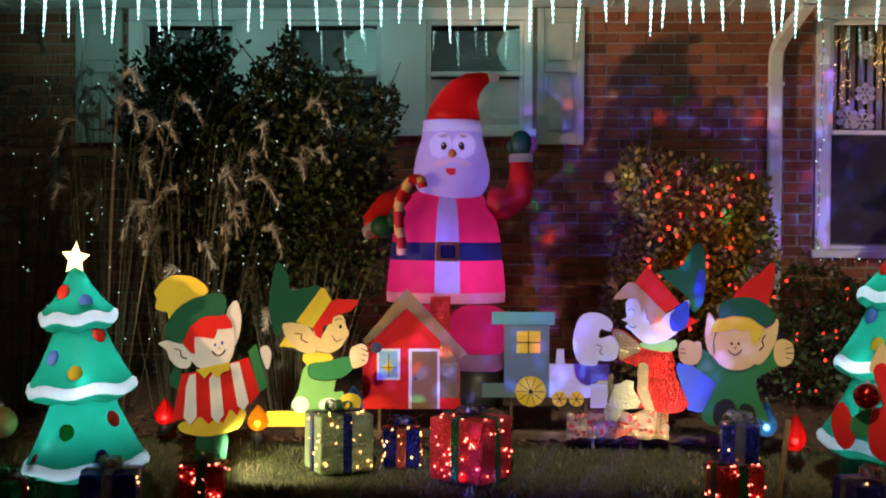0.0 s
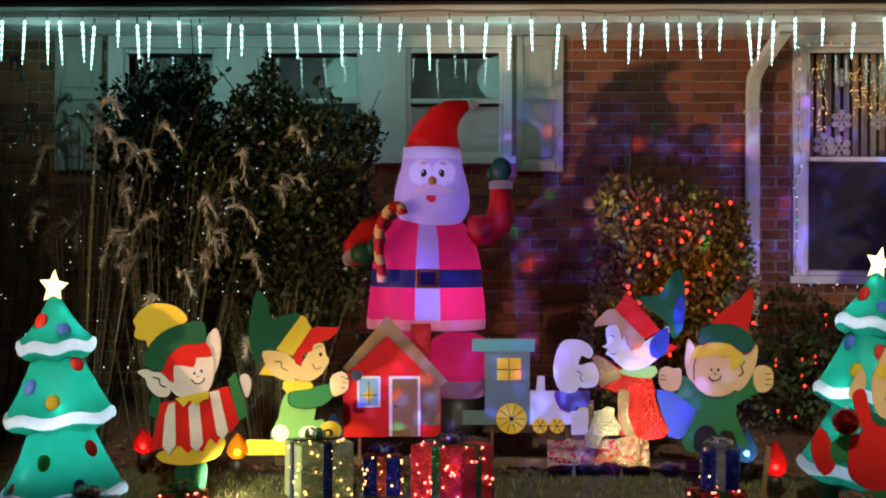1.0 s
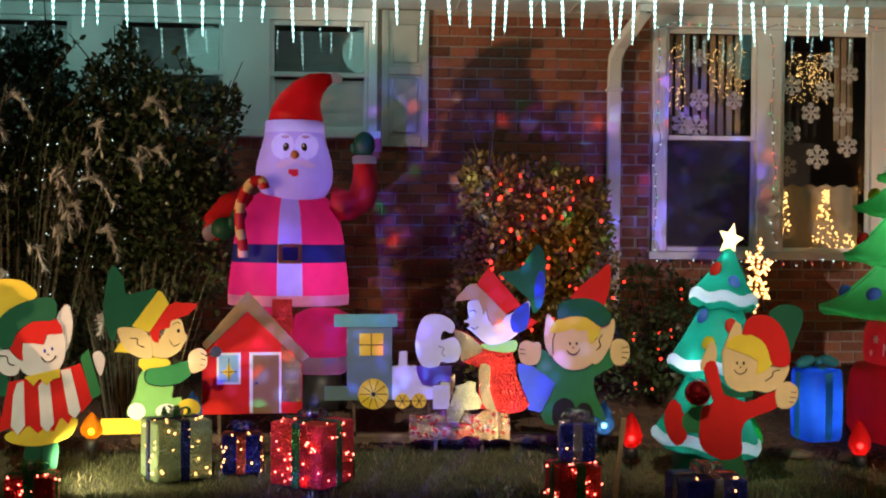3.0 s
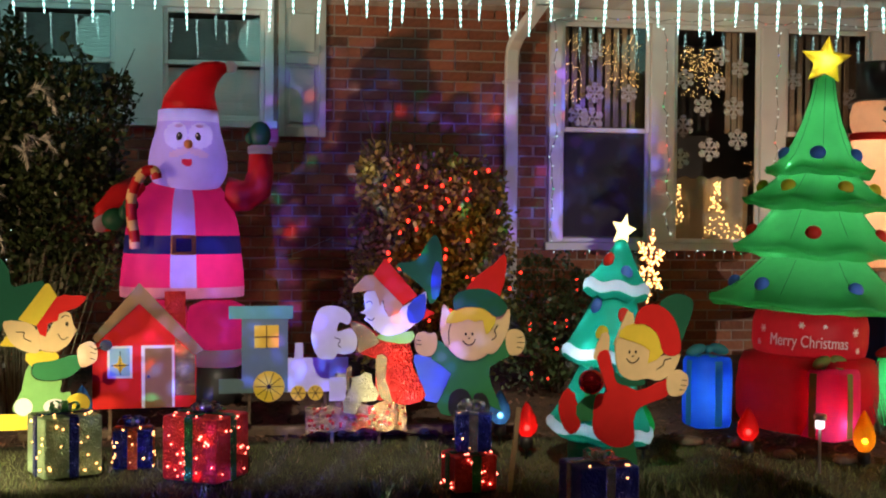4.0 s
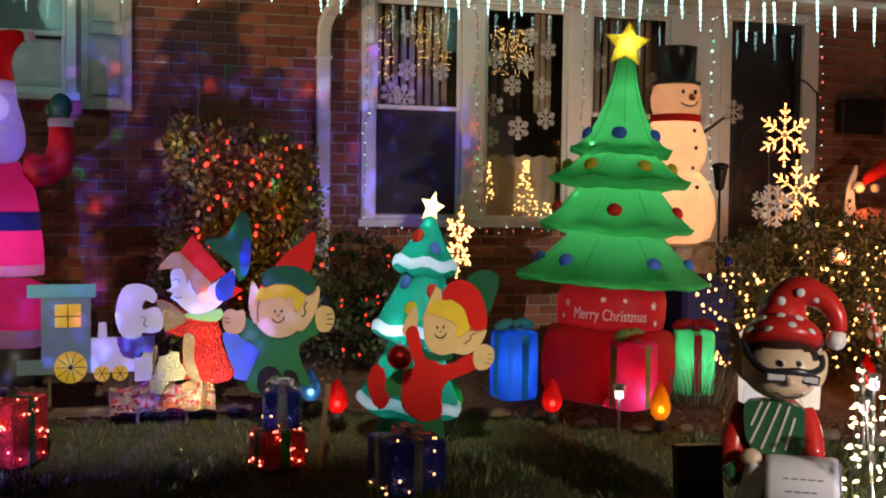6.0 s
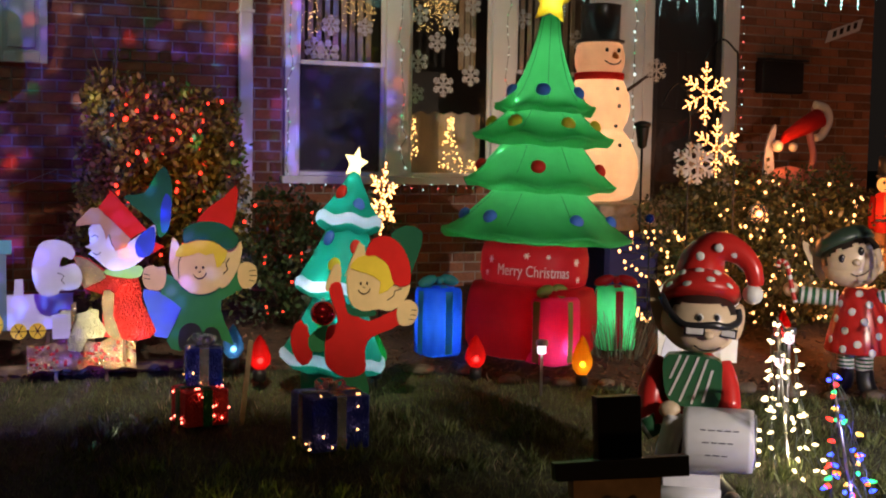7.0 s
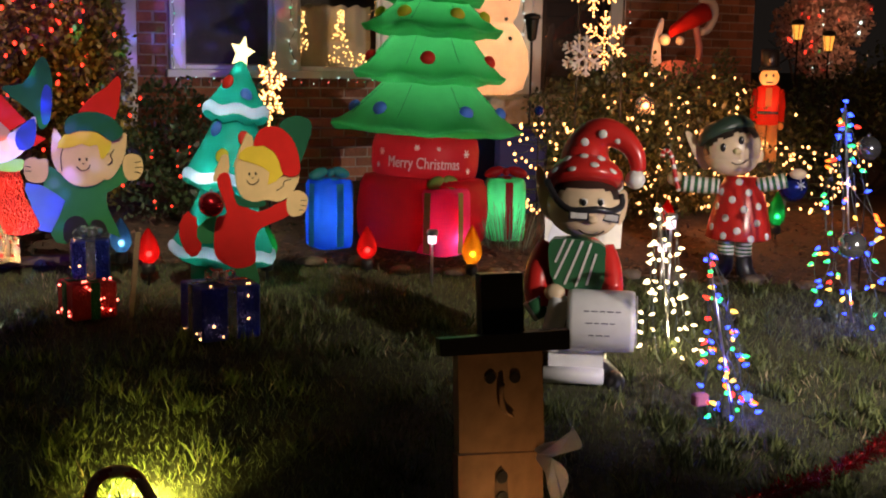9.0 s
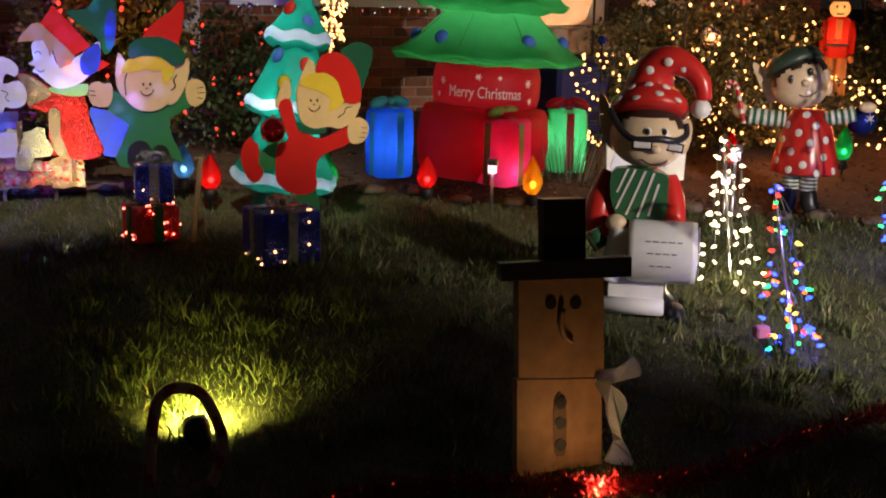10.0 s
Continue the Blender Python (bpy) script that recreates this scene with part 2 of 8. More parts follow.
# ---- mesh tools ----
class Shape:
    """Gathers rounded and flat pieces into one mesh with several materials."""

    def __init__(self):
        self.v, self.f, self.m, self.s, self.mats = [], [], [], [], []

    def slot(self, material):
        if material not in self.mats:
            self.mats.append(material)
        return self.mats.index(material)

    def add(self, verts, faces, material, smooth=True, m=None):
        k = len(self.v)
        self.v += [tuple(m @ Vector(p)) if m else tuple(p) for p in verts]
        self.f += [[i + k for i in face] for face in faces]
        picks = material if isinstance(material, list) else [material] * len(faces)
        self.m += [self.slot(p) for p in picks]
        self.s += [smooth] * len(faces)
        return self

    def turned(self, profile, material, seg=24, m=None, wave=None, squash=1.0, pick=None, smooth=True, lift=None, caps=True):
        """A turned form from (radius, height) pairs; wave(angle, j) scales the radius, pick(angle, j) the material."""
        verts, faces, picks = [], [], []
        for j, (r, z) in enumerate(profile):
            for i in range(seg):
                a = 2 * math.pi * i / seg
                k = wave(a, j) if wave else 1.0
                verts.append((r * k * math.cos(a), r * k * math.sin(a) * squash, z + (lift(a, j) if lift else 0)))
        n = len(profile)
        for j in range(n - 1):
            for i in range(seg):
                faces.append([j * seg + i, j * seg + (i + 1) % seg, (j + 1) * seg + (i + 1) % seg, (j + 1) * seg + i])
                picks.append(pick(2 * math.pi * (i + 0.5) / seg, j) if pick else material)
        if caps:
            faces += [list(range(seg))[::-1], [(n - 1) * seg + i for i in range(seg)]]
            picks += [picks[0], picks[-1]]
        return self.add(verts, faces, picks, smooth, m)

    def ball(self, c, r, material, seg=16, rings=10, m=None, pick=None):
        r = r if isinstance(r, (tuple, list)) else (r, r, r)
        prof = [(max(math.sin(math.pi * j / rings), 0.02), -math.cos(math.pi * j / rings)) for j in range(rings + 1)]
        return self.turned(prof, material, seg, (m or Matrix()) @ Matrix.LocRotScale(c, None, r), pick=pick)

    def tube(self, path, radius, material, seg=8, m=None, pick=None):
        pts = [Vector(p) for p in path]
        n = len(pts)
        rad = radius if isinstance(radius, (list, tuple)) else [radius] * n
        verts, faces, picks = [], [], []
        ref = Vector((0.13, 0.97, 0.21))
        for j, p in enumerate(pts):
            d = (pts[min(j + 1, n - 1)] - pts[max(j - 1, 0)]).normalized()
            u = d.cross(ref).normalized()
            w = d.cross(u)
            verts += [p + (u * math.cos(2 * math.pi * i / seg) + w * math.sin(2 * math.pi * i / seg)) * rad[j] for i in range(seg)]
        for j in range(n - 1):
            for i in range(seg):
                faces.append([j * seg + i, j * seg + (i + 1) % seg, (j + 1) * seg + (i + 1) % seg, (j + 1) * seg + i])
                picks.append(pick(i, j) if pick else material)
        faces += [list(range(seg))[::-1], [(n - 1) * seg + i for i in range(seg)]]
        picks += [picks[0], picks[-1]]
        return self.add(verts, faces, picks, True, m)

    def block(self, c, size, material, bevel=0.004, m=None):
        """A box with chamfered edges."""
        hx, hy, hz = (s / 2 for s in size)
        b = min(bevel, 0.45 * min(size))
        prof = []
        for z, k in ((-hz, b), (-hz + b, 0), (hz - b, 0), (hz, b)):
            x, y = hx - k, hy - k
            prof.append([(-x + b, -y, z), (x - b, -y, z), (x, -y + b, z), (x, y - b, z), (x - b, y, z), (-x + b, y, z), (-x, y - b, z), (-x, -y + b, z)])
        verts = [Vector(p) + Vector(c) for ring in prof for p in ring]
        faces = [[j * 8 + i, j * 8 + (i + 1) % 8, (j + 1) * 8 + (i + 1) % 8, (j + 1) * 8 + i] for j in range(3) for i in range(8)]
        faces += [list(range(8))[::-1], [24 + i for i in range(8)]]
        return self.add(verts, faces, material, False, m)

    def board(self, outline, material, front=0.0, thick=0.012, curve=4, m=None):
        """A sheet cut to an outline of (x, z) in centimetres; its face stands at -front, towards the street."""
        pts = smooth_loop(outline, curve)
        n = len(pts)
        verts = [(x / 100, -front, z / 100) for x, z in pts] + [(x / 100, -front + thick, z / 100) for x, z in pts]
        faces = [list(range(n)), list(range(n, 2 * n))[::-1]] + [[i, i + n, (i + 1) % n + n, (i + 1) % n] for i in range(n)]
        return self.add(verts, faces, material, False, m)

    def disc(self, c, rx, rz, material, front, m=None, thick=0.004):
        return self.board([(c[0] + rx * math.cos(k * math.pi / 4), c[1] + rz * math.sin(k * math.pi / 4)) for k in range(8)], material, front, thick, 3, m)

    def line(self, pts, material, front, r=0.25, m=None):
        """A brush line on a board."""
        return self.tube([(x / 100, -front, z / 100) for x, z in smooth_path(pts, 4)], r / 100, material, 5, m)

    def mesh(self, name):
        me = bpy.data.meshes.new(name)
        me.from_pydata(self.v, [], self.f)
        for material in self.mats:
            me.materials.append(material)
        me.polygons.foreach_set("material_index", self.m)
        me.polygons.foreach_set("use_smooth", self.s)
        me.update()
        return me


def spline(p0, p1, p2, p3, t):
    return tuple(0.5 * (2 * b + (c - a) * t + (2 * a - 5 * b + 4 * c - d) * t * t + (3 * b - a - 3 * c + d) * t ** 3) for a, b, c, d in zip(p0, p1, p2, p3))


def smooth_loop(pts, k):
    if k <= 1:
        return list(pts)
    n = len(pts)
    return [spline(pts[i - 1], pts[i], pts[(i + 1) % n], pts[(i + 2) % n], j / k) for i in range(n) for j in range(k)]


def smooth_path(pts, k):
    n = len(pts)
    out = [spline(pts[max(i - 1, 0)], pts[i], pts[i + 1], pts[min(i + 2, n - 1)], j / k) for i in range(n - 1) for j in range(k)]
    return out + [tuple(pts[-1])]


def part(name, shape, parent=None, label="", m=None, kind=""):
    ob = new(name, shape.mesh(name) if isinstance(shape, Shape) else shape)
    if parent:
        ob.parent = parent
    if m:
        ob.matrix_basis = m
    return tagged(ob, label, kind=kind)


def thing(name, place, label, category, group="", turn=0.0, kind=""):
    ob = new(name)
    ob.empty_display_size = 0.05
    ob.matrix_basis = pose(*place, 0, 0, turn)
    return tagged(ob, label, category, group, kind)


def solid(name, shape, place, label, category, group="", turn=0.0, kind=""):
    """A thing that is one mesh. With no place, the shape is in the world's metres and its origin goes to its base."""
    if place is None:
        co = np.array(shape.v)
        place = (*((co.min(0) + co.max(0)) / 2)[:2], co[:, 2].min())
        shape.v = [tuple(p) for p in co - np.array(place)]
    ob = part(name, shape, None, label, pose(*place, 0, 0, turn), kind)
    return tagged(ob, "", category, group)


def rise(y):
    """The ground's height: a lawn that climbs gently to the house."""
    if y <= 2:
        return -0.10
    return -0.10 + 0.025 * (y - 2) ** 2 if y < 4 else 0.1 * (min(y, 9.4) - 4)


rng = np.random.default_rng(4)


def scatter(places, heads, ups, sizes, material, outline):
    """Many small flat leaves or blades as one mesh: outline in (across, along, lift) units of the size."""
    n, k = len(places), len(outline)
    h = heads / np.linalg.norm(heads, axis=1)[:, None]
    side = np.cross(h, ups)
    side /= np.linalg.norm(side, axis=1)[:, None] + 1e-9
    nor = np.cross(side, h)
    o = np.array(outline)
    v = places[:, None] + (side[:, None] * o[None, :, :1] + h[:, None] * o[None, :, 1:2] + nor[:, None] * o[None, :, 2:]) * sizes[:, None, None]
    me = bpy.data.meshes.new("leaves")
    me.vertices.add(n * k)
    me.vertices.foreach_set("co", v.reshape(-1).astype(np.float32))
    me.loops.add(n * k)
    me.loops.foreach_set("vertex_index", np.arange(n * k, dtype=np.int32))
    me.polygons.add(n)
    me.polygons.foreach_set("loop_start", np.arange(0, n * k, k, dtype=np.int32))
    me.materials.append(material)
    me.update(calc_edges=True)
    return me


# ---- ground ----
g = Shape()
ys = [-400, -60, -12, -4, 0, 1, 2, 2.4, 2.8, 3.2, 3.6, 4.0, 5.0, 6.0, 7.0, 8.0, 9.4, 14, 60, 400]
xs = [-400, -40, -12, -6, -3, 0, 3, 6, 9, 14, 40, 400]
g.add([(x, y, rise(y) - 0.012) for y in ys for x in xs],
      [[j * 12 + i, j * 12 + i + 1, (j + 1) * 12 + i + 1, (j + 1) * 12 + i] for j in range(19) for i in range(11)], TURF)
tagged(part("ground", g), "dark winter lawn rising gently towards the house", "ground", kind="structure")


def bed_edge(x):
    """Front edge of the planting bed."""
    return 7.1 + 0.06 * math.sin(2.1 * x) if x < 2.0 else max(5.3, 7.1 - 0.42 * (x - 2.0)) + 0.06 * math.sin(3 * x)


b = Shape()
cols = [-6 + 0.25 * i for i in range(73)]
rows_y = 9
verts = []
for x in cols:
    for j in range(rows_y):
        y = bed_edge(x) + (9.6 - bed_edge(x)) * j / (rows_y - 1)
        verts.append((x, y, rise(y) + (0.012 if j else -0.02) + 0.012 * noise.noise((x * 3, y * 3, 0))))
b.add(verts, [[i * rows_y + j, (i + 1) * rows_y + j, (i + 1) * rows_y + j + 1, i * rows_y + j + 1] for i in range(72) for j in range(rows_y - 1)], SOIL)
tagged(part("planting_bed", b), "bed of dark brown mulch along the house wall", "bed", kind="structure")

n = 9000
cx = rng.uniform(-4.5, 9, n)
cy = np.array([bed_edge(x) for x in cx]) + rng.uniform(0, 1, n) ** 1.6 * 2.2
cz = np.array([rise(y) for y in cy]) + 0.018
head = np.stack([rng.normal(size=n), rng.normal(size=n), rng.normal(size=n) * 0.35], 1)
tagged(part("mulch_chips", scatter(np.stack([cx, cy, cz], 1), head, np.tile([0.0, 0, 1], (n, 1)) + rng.normal(size=(n, 3)) * 0.3,
       rng.uniform(0.02, 0.055, n), CHIP, [(-0.2, -0.5, 0), (0.22, -0.5, 0.05), (0.16, 0.5, 0), (-0.15, 0.45, 0.08)])),
       "loose shredded bark mulch and dead leaves", "mulch", kind="stuff")


def lawn(name, n, x0, x1, y0, y1, low, high, material, label, patch=0.0, clump=0):
    x, y = rng.uniform(x0, x1, n), rng.uniform(y0, y1, n)
    if clump:
        x, y = (np.repeat(v[:n // clump], clump) + rng.normal(size=n // clump * clump) * 0.028 for v in (x, y))
    keep = np.array([b < bed_edge(a) - 0.02 and noise.noise((a * 2.3, b * 2.3, 5)) > patch for a, b in zip(x, y)])
    x, y = x[keep], y[keep]
    n = len(x)
    z = np.array([rise(b) for b in y]) - 0.014
    head = np.stack([rng.normal(size=n) * 0.42, rng.normal(size=n) * 0.42, np.ones(n)], 1)
    up = np.stack([rng.normal(size=n), rng.normal(size=n), np.full(n, 0.1)], 1)
    return tagged(part(name, scatter(np.stack([x, y, z], 1), head, up, rng.uniform(low, high, n), material,
                  [(-0.045, 0, 0), (0.045, 0, 0), (0.035, 0.55, 0.05), (0.0, 1.0, 0.22), (-0.035, 0.55, 0.05)])), label, "grass", kind="stuff")


lawn("grass", 120000, -3.2, 6.5, 2.5, 7.2, 0.018, 0.042, GRASS, "short green lawn grass", -0.9)
lawn("grass_tufts", 24000, -1.5, 6.3, 2.6, 6.2, 0.045, 0.10, GRASS, "taller uneven tufts of green grass", -0.05, 24)
lawn("dry_grass", 14000, -3.0, 6.0, 2.6, 7.2, 0.025, 0.065, STRAW, "dead straw-coloured grass among the green", 0.10)

# ---- house ----
WALL_Y = 9.40
OPEN = [(-3.14, 0.09, 2.34, 3.36), (2.29, 5.34, 1.41, 3.36), (5.56, 6.56, 1.26, 3.36)]  # x0, x1, z0, z1 of the openings
COURSE, LONG = 0.0832, 0.2135


def wall_box(shape, x0, x1, y0, y1, z0, z1, material, bevel=0.0):
    shape.block(((x0 + x1) / 2, (y0 + y1) / 2, (z0 + z1) / 2), (x1 - x0, y1 - y0, z1 - z0), material, bevel or 0.001)


w = Shape()
edges = [-6.4, -3.14, 0.09, 2.29, 5.34, 5.56, 6.56, 8.12]
for x0, x1 in zip(edges, edges[1:]):
    hole = [o for o in OPEN if o[0] - 0.01 < (x0 + x1) / 2 < o[1]]
    wall_box(w, x0, x1, WALL_Y + 0.008, WALL_Y + 0.22, 0.3, hole[0][2] if hole else 3.5, MORTAR)
    if hole:
        wall_box(w, x0, x1, WALL_Y + 0.008, WALL_Y + 0.22, 3.36, 3.5, MORTAR)
wall = tagged(part("wall_front", w), "red brick front wall with grey mortar joints", "wall", kind="structure")
side = Shape()
wall_box(side, 7.92, 8.12, WALL_Y + 0.225, 16, 0.3, 3.5, BRICK_FAR)
wall_box(side, -6.4, -6.2, WALL_Y + 0.225, 16, 0.3, 3.5, BRICK_FAR)
wall_box(side, -6.4, 8.12, 16.005, 16.2, 0.3, 3.5, BRICK_FAR)
tagged(part("wall_back", side), "plain brick side and back walls of the house", "wall", kind="structure")
room = Shape()
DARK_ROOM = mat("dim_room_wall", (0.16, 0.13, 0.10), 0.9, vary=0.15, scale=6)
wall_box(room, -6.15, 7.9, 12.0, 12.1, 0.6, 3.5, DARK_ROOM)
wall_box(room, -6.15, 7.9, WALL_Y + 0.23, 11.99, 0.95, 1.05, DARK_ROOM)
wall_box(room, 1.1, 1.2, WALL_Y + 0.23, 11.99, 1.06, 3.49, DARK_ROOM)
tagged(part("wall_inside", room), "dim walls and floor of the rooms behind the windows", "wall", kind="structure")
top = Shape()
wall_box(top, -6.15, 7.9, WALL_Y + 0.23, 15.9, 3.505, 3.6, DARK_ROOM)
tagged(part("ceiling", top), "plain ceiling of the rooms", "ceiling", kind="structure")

# eaves: soffit, fascia, gutter and roof
e = Shape()
wall_box(e, -6.8, 8.5, 8.80, WALL_Y + 0.2, 3.365, 3.385, VINYL)
for k in range(51):
    wall_box(e, -6.8 + 0.3 * k, -6.788 + 0.3 * k, 8.80, WALL_Y, 3.357, 3.3645, VINYL)
tagged(part("soffit", e), "white vinyl soffit under the eaves", "soffit", kind="structure")
e = Shape()
prof = [(8.80, 3.33), (8.72, 3.33), (8.685, 3.37), (8.685, 3.42), (8.665, 3.44), (8.665, 3.452), (8.69, 3.452), (8.80, 3.46)]
e.add([(x, y, z) for x in (-6.9, 8.6) for y, z in prof], [[i, i + 1, i + 9, i + 8] for i in range(7)] + [[7, 0, 8, 15], list(range(8))[::-1], list(range(8, 16))], WHITE, False)
tagged(part("gutter", e), "white metal gutter along the eaves", "gutter", kind="structure")
e = Shape()
e.add([(x, y, z) for x in (-7, 8.7) for y, z in ((8.63, 3.466), (12.5, 4.9), (16.6, 3.5), (16.6, 3.42), (12.5, 4.8), (8.75, 3.462), (8.63, 3.462))],
      [[i, i + 1, i + 8, i + 7] for i in range(6)] + [[6, 0, 7, 13], list(range(7))[::-1], list(range(7, 14))], ROOF, False)
tagged(part("roof", e), "dark shingled roof above the eaves", "roof", kind="structure")

PANE = bpy.data.materials.new("window_glass")
PANE.use_nodes = True
nt = PANE.node_tree
gl, tr, mx = nt.nodes.new("ShaderNodeBsdfGlossy"), nt.nodes.new("ShaderNodeBsdfTransparent"), nt.nodes.new("ShaderNodeMixShader")
gl.inputs["Roughness"].default_value = 0.02
mx.inputs[0].default_value = 0.07
nt.links.new(tr.outputs[0], mx.inputs[1])
nt.links.new(gl.outputs[0], mx.inputs[2])
nt.links.new(mx.outputs[0], nt.nodes["Material Output"].inputs["Surface"])
BLIND = mat("beige_blind", (0.42, 0.34, 0.24), 0.7, vary=0.1)
CURTAIN = mat("cream_curtain", (0.40, 0.34, 0.26), 0.85, vary=0.12, scale=12)
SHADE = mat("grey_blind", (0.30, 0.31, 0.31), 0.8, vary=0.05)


def bar(shape, x0, x1, z0, z1, y0=-0.03, y1=0.05, material=None, bevel=0.004):
    wall_box(shape, x0, x1, WALL_Y + y0, WALL_Y + y1, z0, z1, material or VINYL, bevel)


def window(name, x0, x1, z0, z1, sashes, mid, label, fixed=()):
    """A window with its casing and double-hung sashes, each (x0, x1)."""
    win = tagged(new(name), label, "window", kind="structure")
    s = Shape()
    bar(s, x0, x1, z1 - 0.10, z1)
    bar(s, x0 - 0.03, x1 + 0.03, z0, z0 + 0.06, -0.06, 0.06)
    zt, zb = z1 - 0.102, z0 + 0.062
    xs = [x0] + [v for a in sashes for v in a] + [x1]
    for a, c in zip(xs[::2], xs[1::2]):
        bar(s, a, c, zb, zt)
    part("window_frame", s, win)
    for k, (a, c) in enumerate(sashes):
        s = Shape()
        if k in fixed:
            for x_a, x_b, z_a, z_b in ((a + 0.002, a + 0.035, zb, zt), (c - 0.035, c - 0.002, zb, zt), (a + 0.037, c - 0.037, zb, zb + 0.036), (a + 0.037, c - 0.037, zt - 0.036, zt)):
                bar(s, x_a, x_b, z_a, z_b, 0.0, 0.028)
            part("sash", s, win)
            s = Shape()
            bar(s, a + 0.036, c - 0.036, zb + 0.036, zt - 0.036, 0.012, 0.016, PANE)
            part("pane", s, win).visible_shadow = False
            continue
        for z_a, z_b, y in ((mid - 0.018, zt, 0.0), (zb, mid + 0.018, 0.03)):
            bar(s, a + 0.002, a + 0.035, z_a, z_b, y, y + 0.028)
            bar(s, c - 0.035, c - 0.002, z_a, z_b, y, y + 0.028)
            bar(s, a + 0.037, c - 0.037, z_b - 0.036, z_b, y, y + 0.028)
            bar(s, a + 0.037, c - 0.037, z_a, z_a + 0.036, y, y + 0.028)
        part("sash", s, win)
        for z_a, z_b, y in ((mid + 0.02, zt - 0.036, 0.012), (zb + 0.036, mid - 0.02, 0.042)):
            s = Shape()
            bar(s, a + 0.036, c - 0.036, z_a, z_b, y, y + 0.004, PANE)
            part("pane", s, win).visible_shadow = False
    return win


w1 = window("window_1", -3.14, 0.09, 2.34, 3.36, [(-3.02, -2.27), (-1.88, -1.11), (-0.75, 0.02)], 2.84,
            "white triple double-hung window with lowered blinds")
w2 = window("window_2", 2.29, 5.34, 1.41, 3.36, [(2.39, 3.14), (3.34, 4.09), (4.30, 5.06)], 2.385,
            "white triple picture window trimmed with lights", (1,))


SCREEN = bpy.data.materials.new("insect_screen")
SCREEN.use_nodes = True
nt = SCREEN.node_tree
tr, mx = nt.nodes.new("ShaderNodeBsdfTransparent"), nt.nodes.new("ShaderNodeMixShader")
nt.nodes["Principled BSDF"].inputs["Base Color"].default_value = (0.06, 0.06, 0.065, 1)
nt.nodes["Principled BSDF"].inputs["Roughness"].default_value = 0.9
mx.inputs[0].default_value = 0.55
nt.links.new(tr.outputs[0], mx.inputs[1])
nt.links.new(nt.nodes["Principled BSDF"].outputs[0], mx.inputs[2])
nt.links.new(mx.outputs[0], nt.nodes["Material Output"].inputs["Surface"])
for win, spans in ((w2, ((2.428, 3.102),)), (w1, ((-2.98, -2.31), (-1.84, -1.15)))):
    for x0, x1 in spans:
        s = Shape()
        bar(s, x0, x1, (1.52 if win is w2 else 2.45), (2.36 if win is w2 else 2.815), 0.018, 0.020, SCREEN, 0.0005)
        part("insect_screen", s, win, "dark insect screen")


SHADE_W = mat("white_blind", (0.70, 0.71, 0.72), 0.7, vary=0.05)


def blind(x0, x1, z0, z1, y, material, label):
    s = Shape()
    k = int((z1 - z0) / 0.032)
    for i in range(k):
        s.block(((x0 + x1) / 2, y, z0 + 0.032 * (i + 0.5)), (x1 - x0, 0.006, 0.0316), material, 0.002)
    return solid("window_blind", s, (0, 0, 0), label, "blind", "blinds of the small window")


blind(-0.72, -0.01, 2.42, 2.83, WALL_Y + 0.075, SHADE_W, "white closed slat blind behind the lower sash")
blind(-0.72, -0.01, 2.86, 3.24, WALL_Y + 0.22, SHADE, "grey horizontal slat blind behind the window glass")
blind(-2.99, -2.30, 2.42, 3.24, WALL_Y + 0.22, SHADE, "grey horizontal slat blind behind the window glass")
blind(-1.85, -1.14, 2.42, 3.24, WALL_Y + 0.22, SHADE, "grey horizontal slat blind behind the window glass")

t = thing("vertical_blinds", (3.7, WALL_Y + 0.30, 2.40), "beige vertical strip blinds, partly drawn", "blind")
for x0, x1, n in ((2.40, 3.12, 10), (3.36, 3.42, 1), (3.90, 4.07, 3), (4.33, 5.04, 10)):
    for i in range(n):
        x = x0 + (x1 - x0) * (i + 0.5) / n
        s = Shape()
        s.block((x - 3.7, 0, 0.43), (0.046, 0.012, 0.86), BLIND, 0.003)
        part("strip", s, t)
for x0, x1 in ((2.40, 3.13), (3.35, 4.08)):
    s = Shape()
    k = 20
    top_z = [2.02 + 0.015 * math.sin(1.7 * i) for i in range(k)]
    vs = [(x0 + (x1 - x0) * i / (k - 1), WALL_Y + 0.22 + 0.012 * math.sin(i * 1.9), z) for i in range(k) for z in (1.48, top_z[i])]
    s.add(vs, [[2 * i, 2 * i + 2, 2 * i + 3, 2 * i + 1] for i in range(k - 1)], CURTAIN)
    solid("cafe_curtain", s, None, "cream half curtain across the lower pane", "curtain", "half curtains")


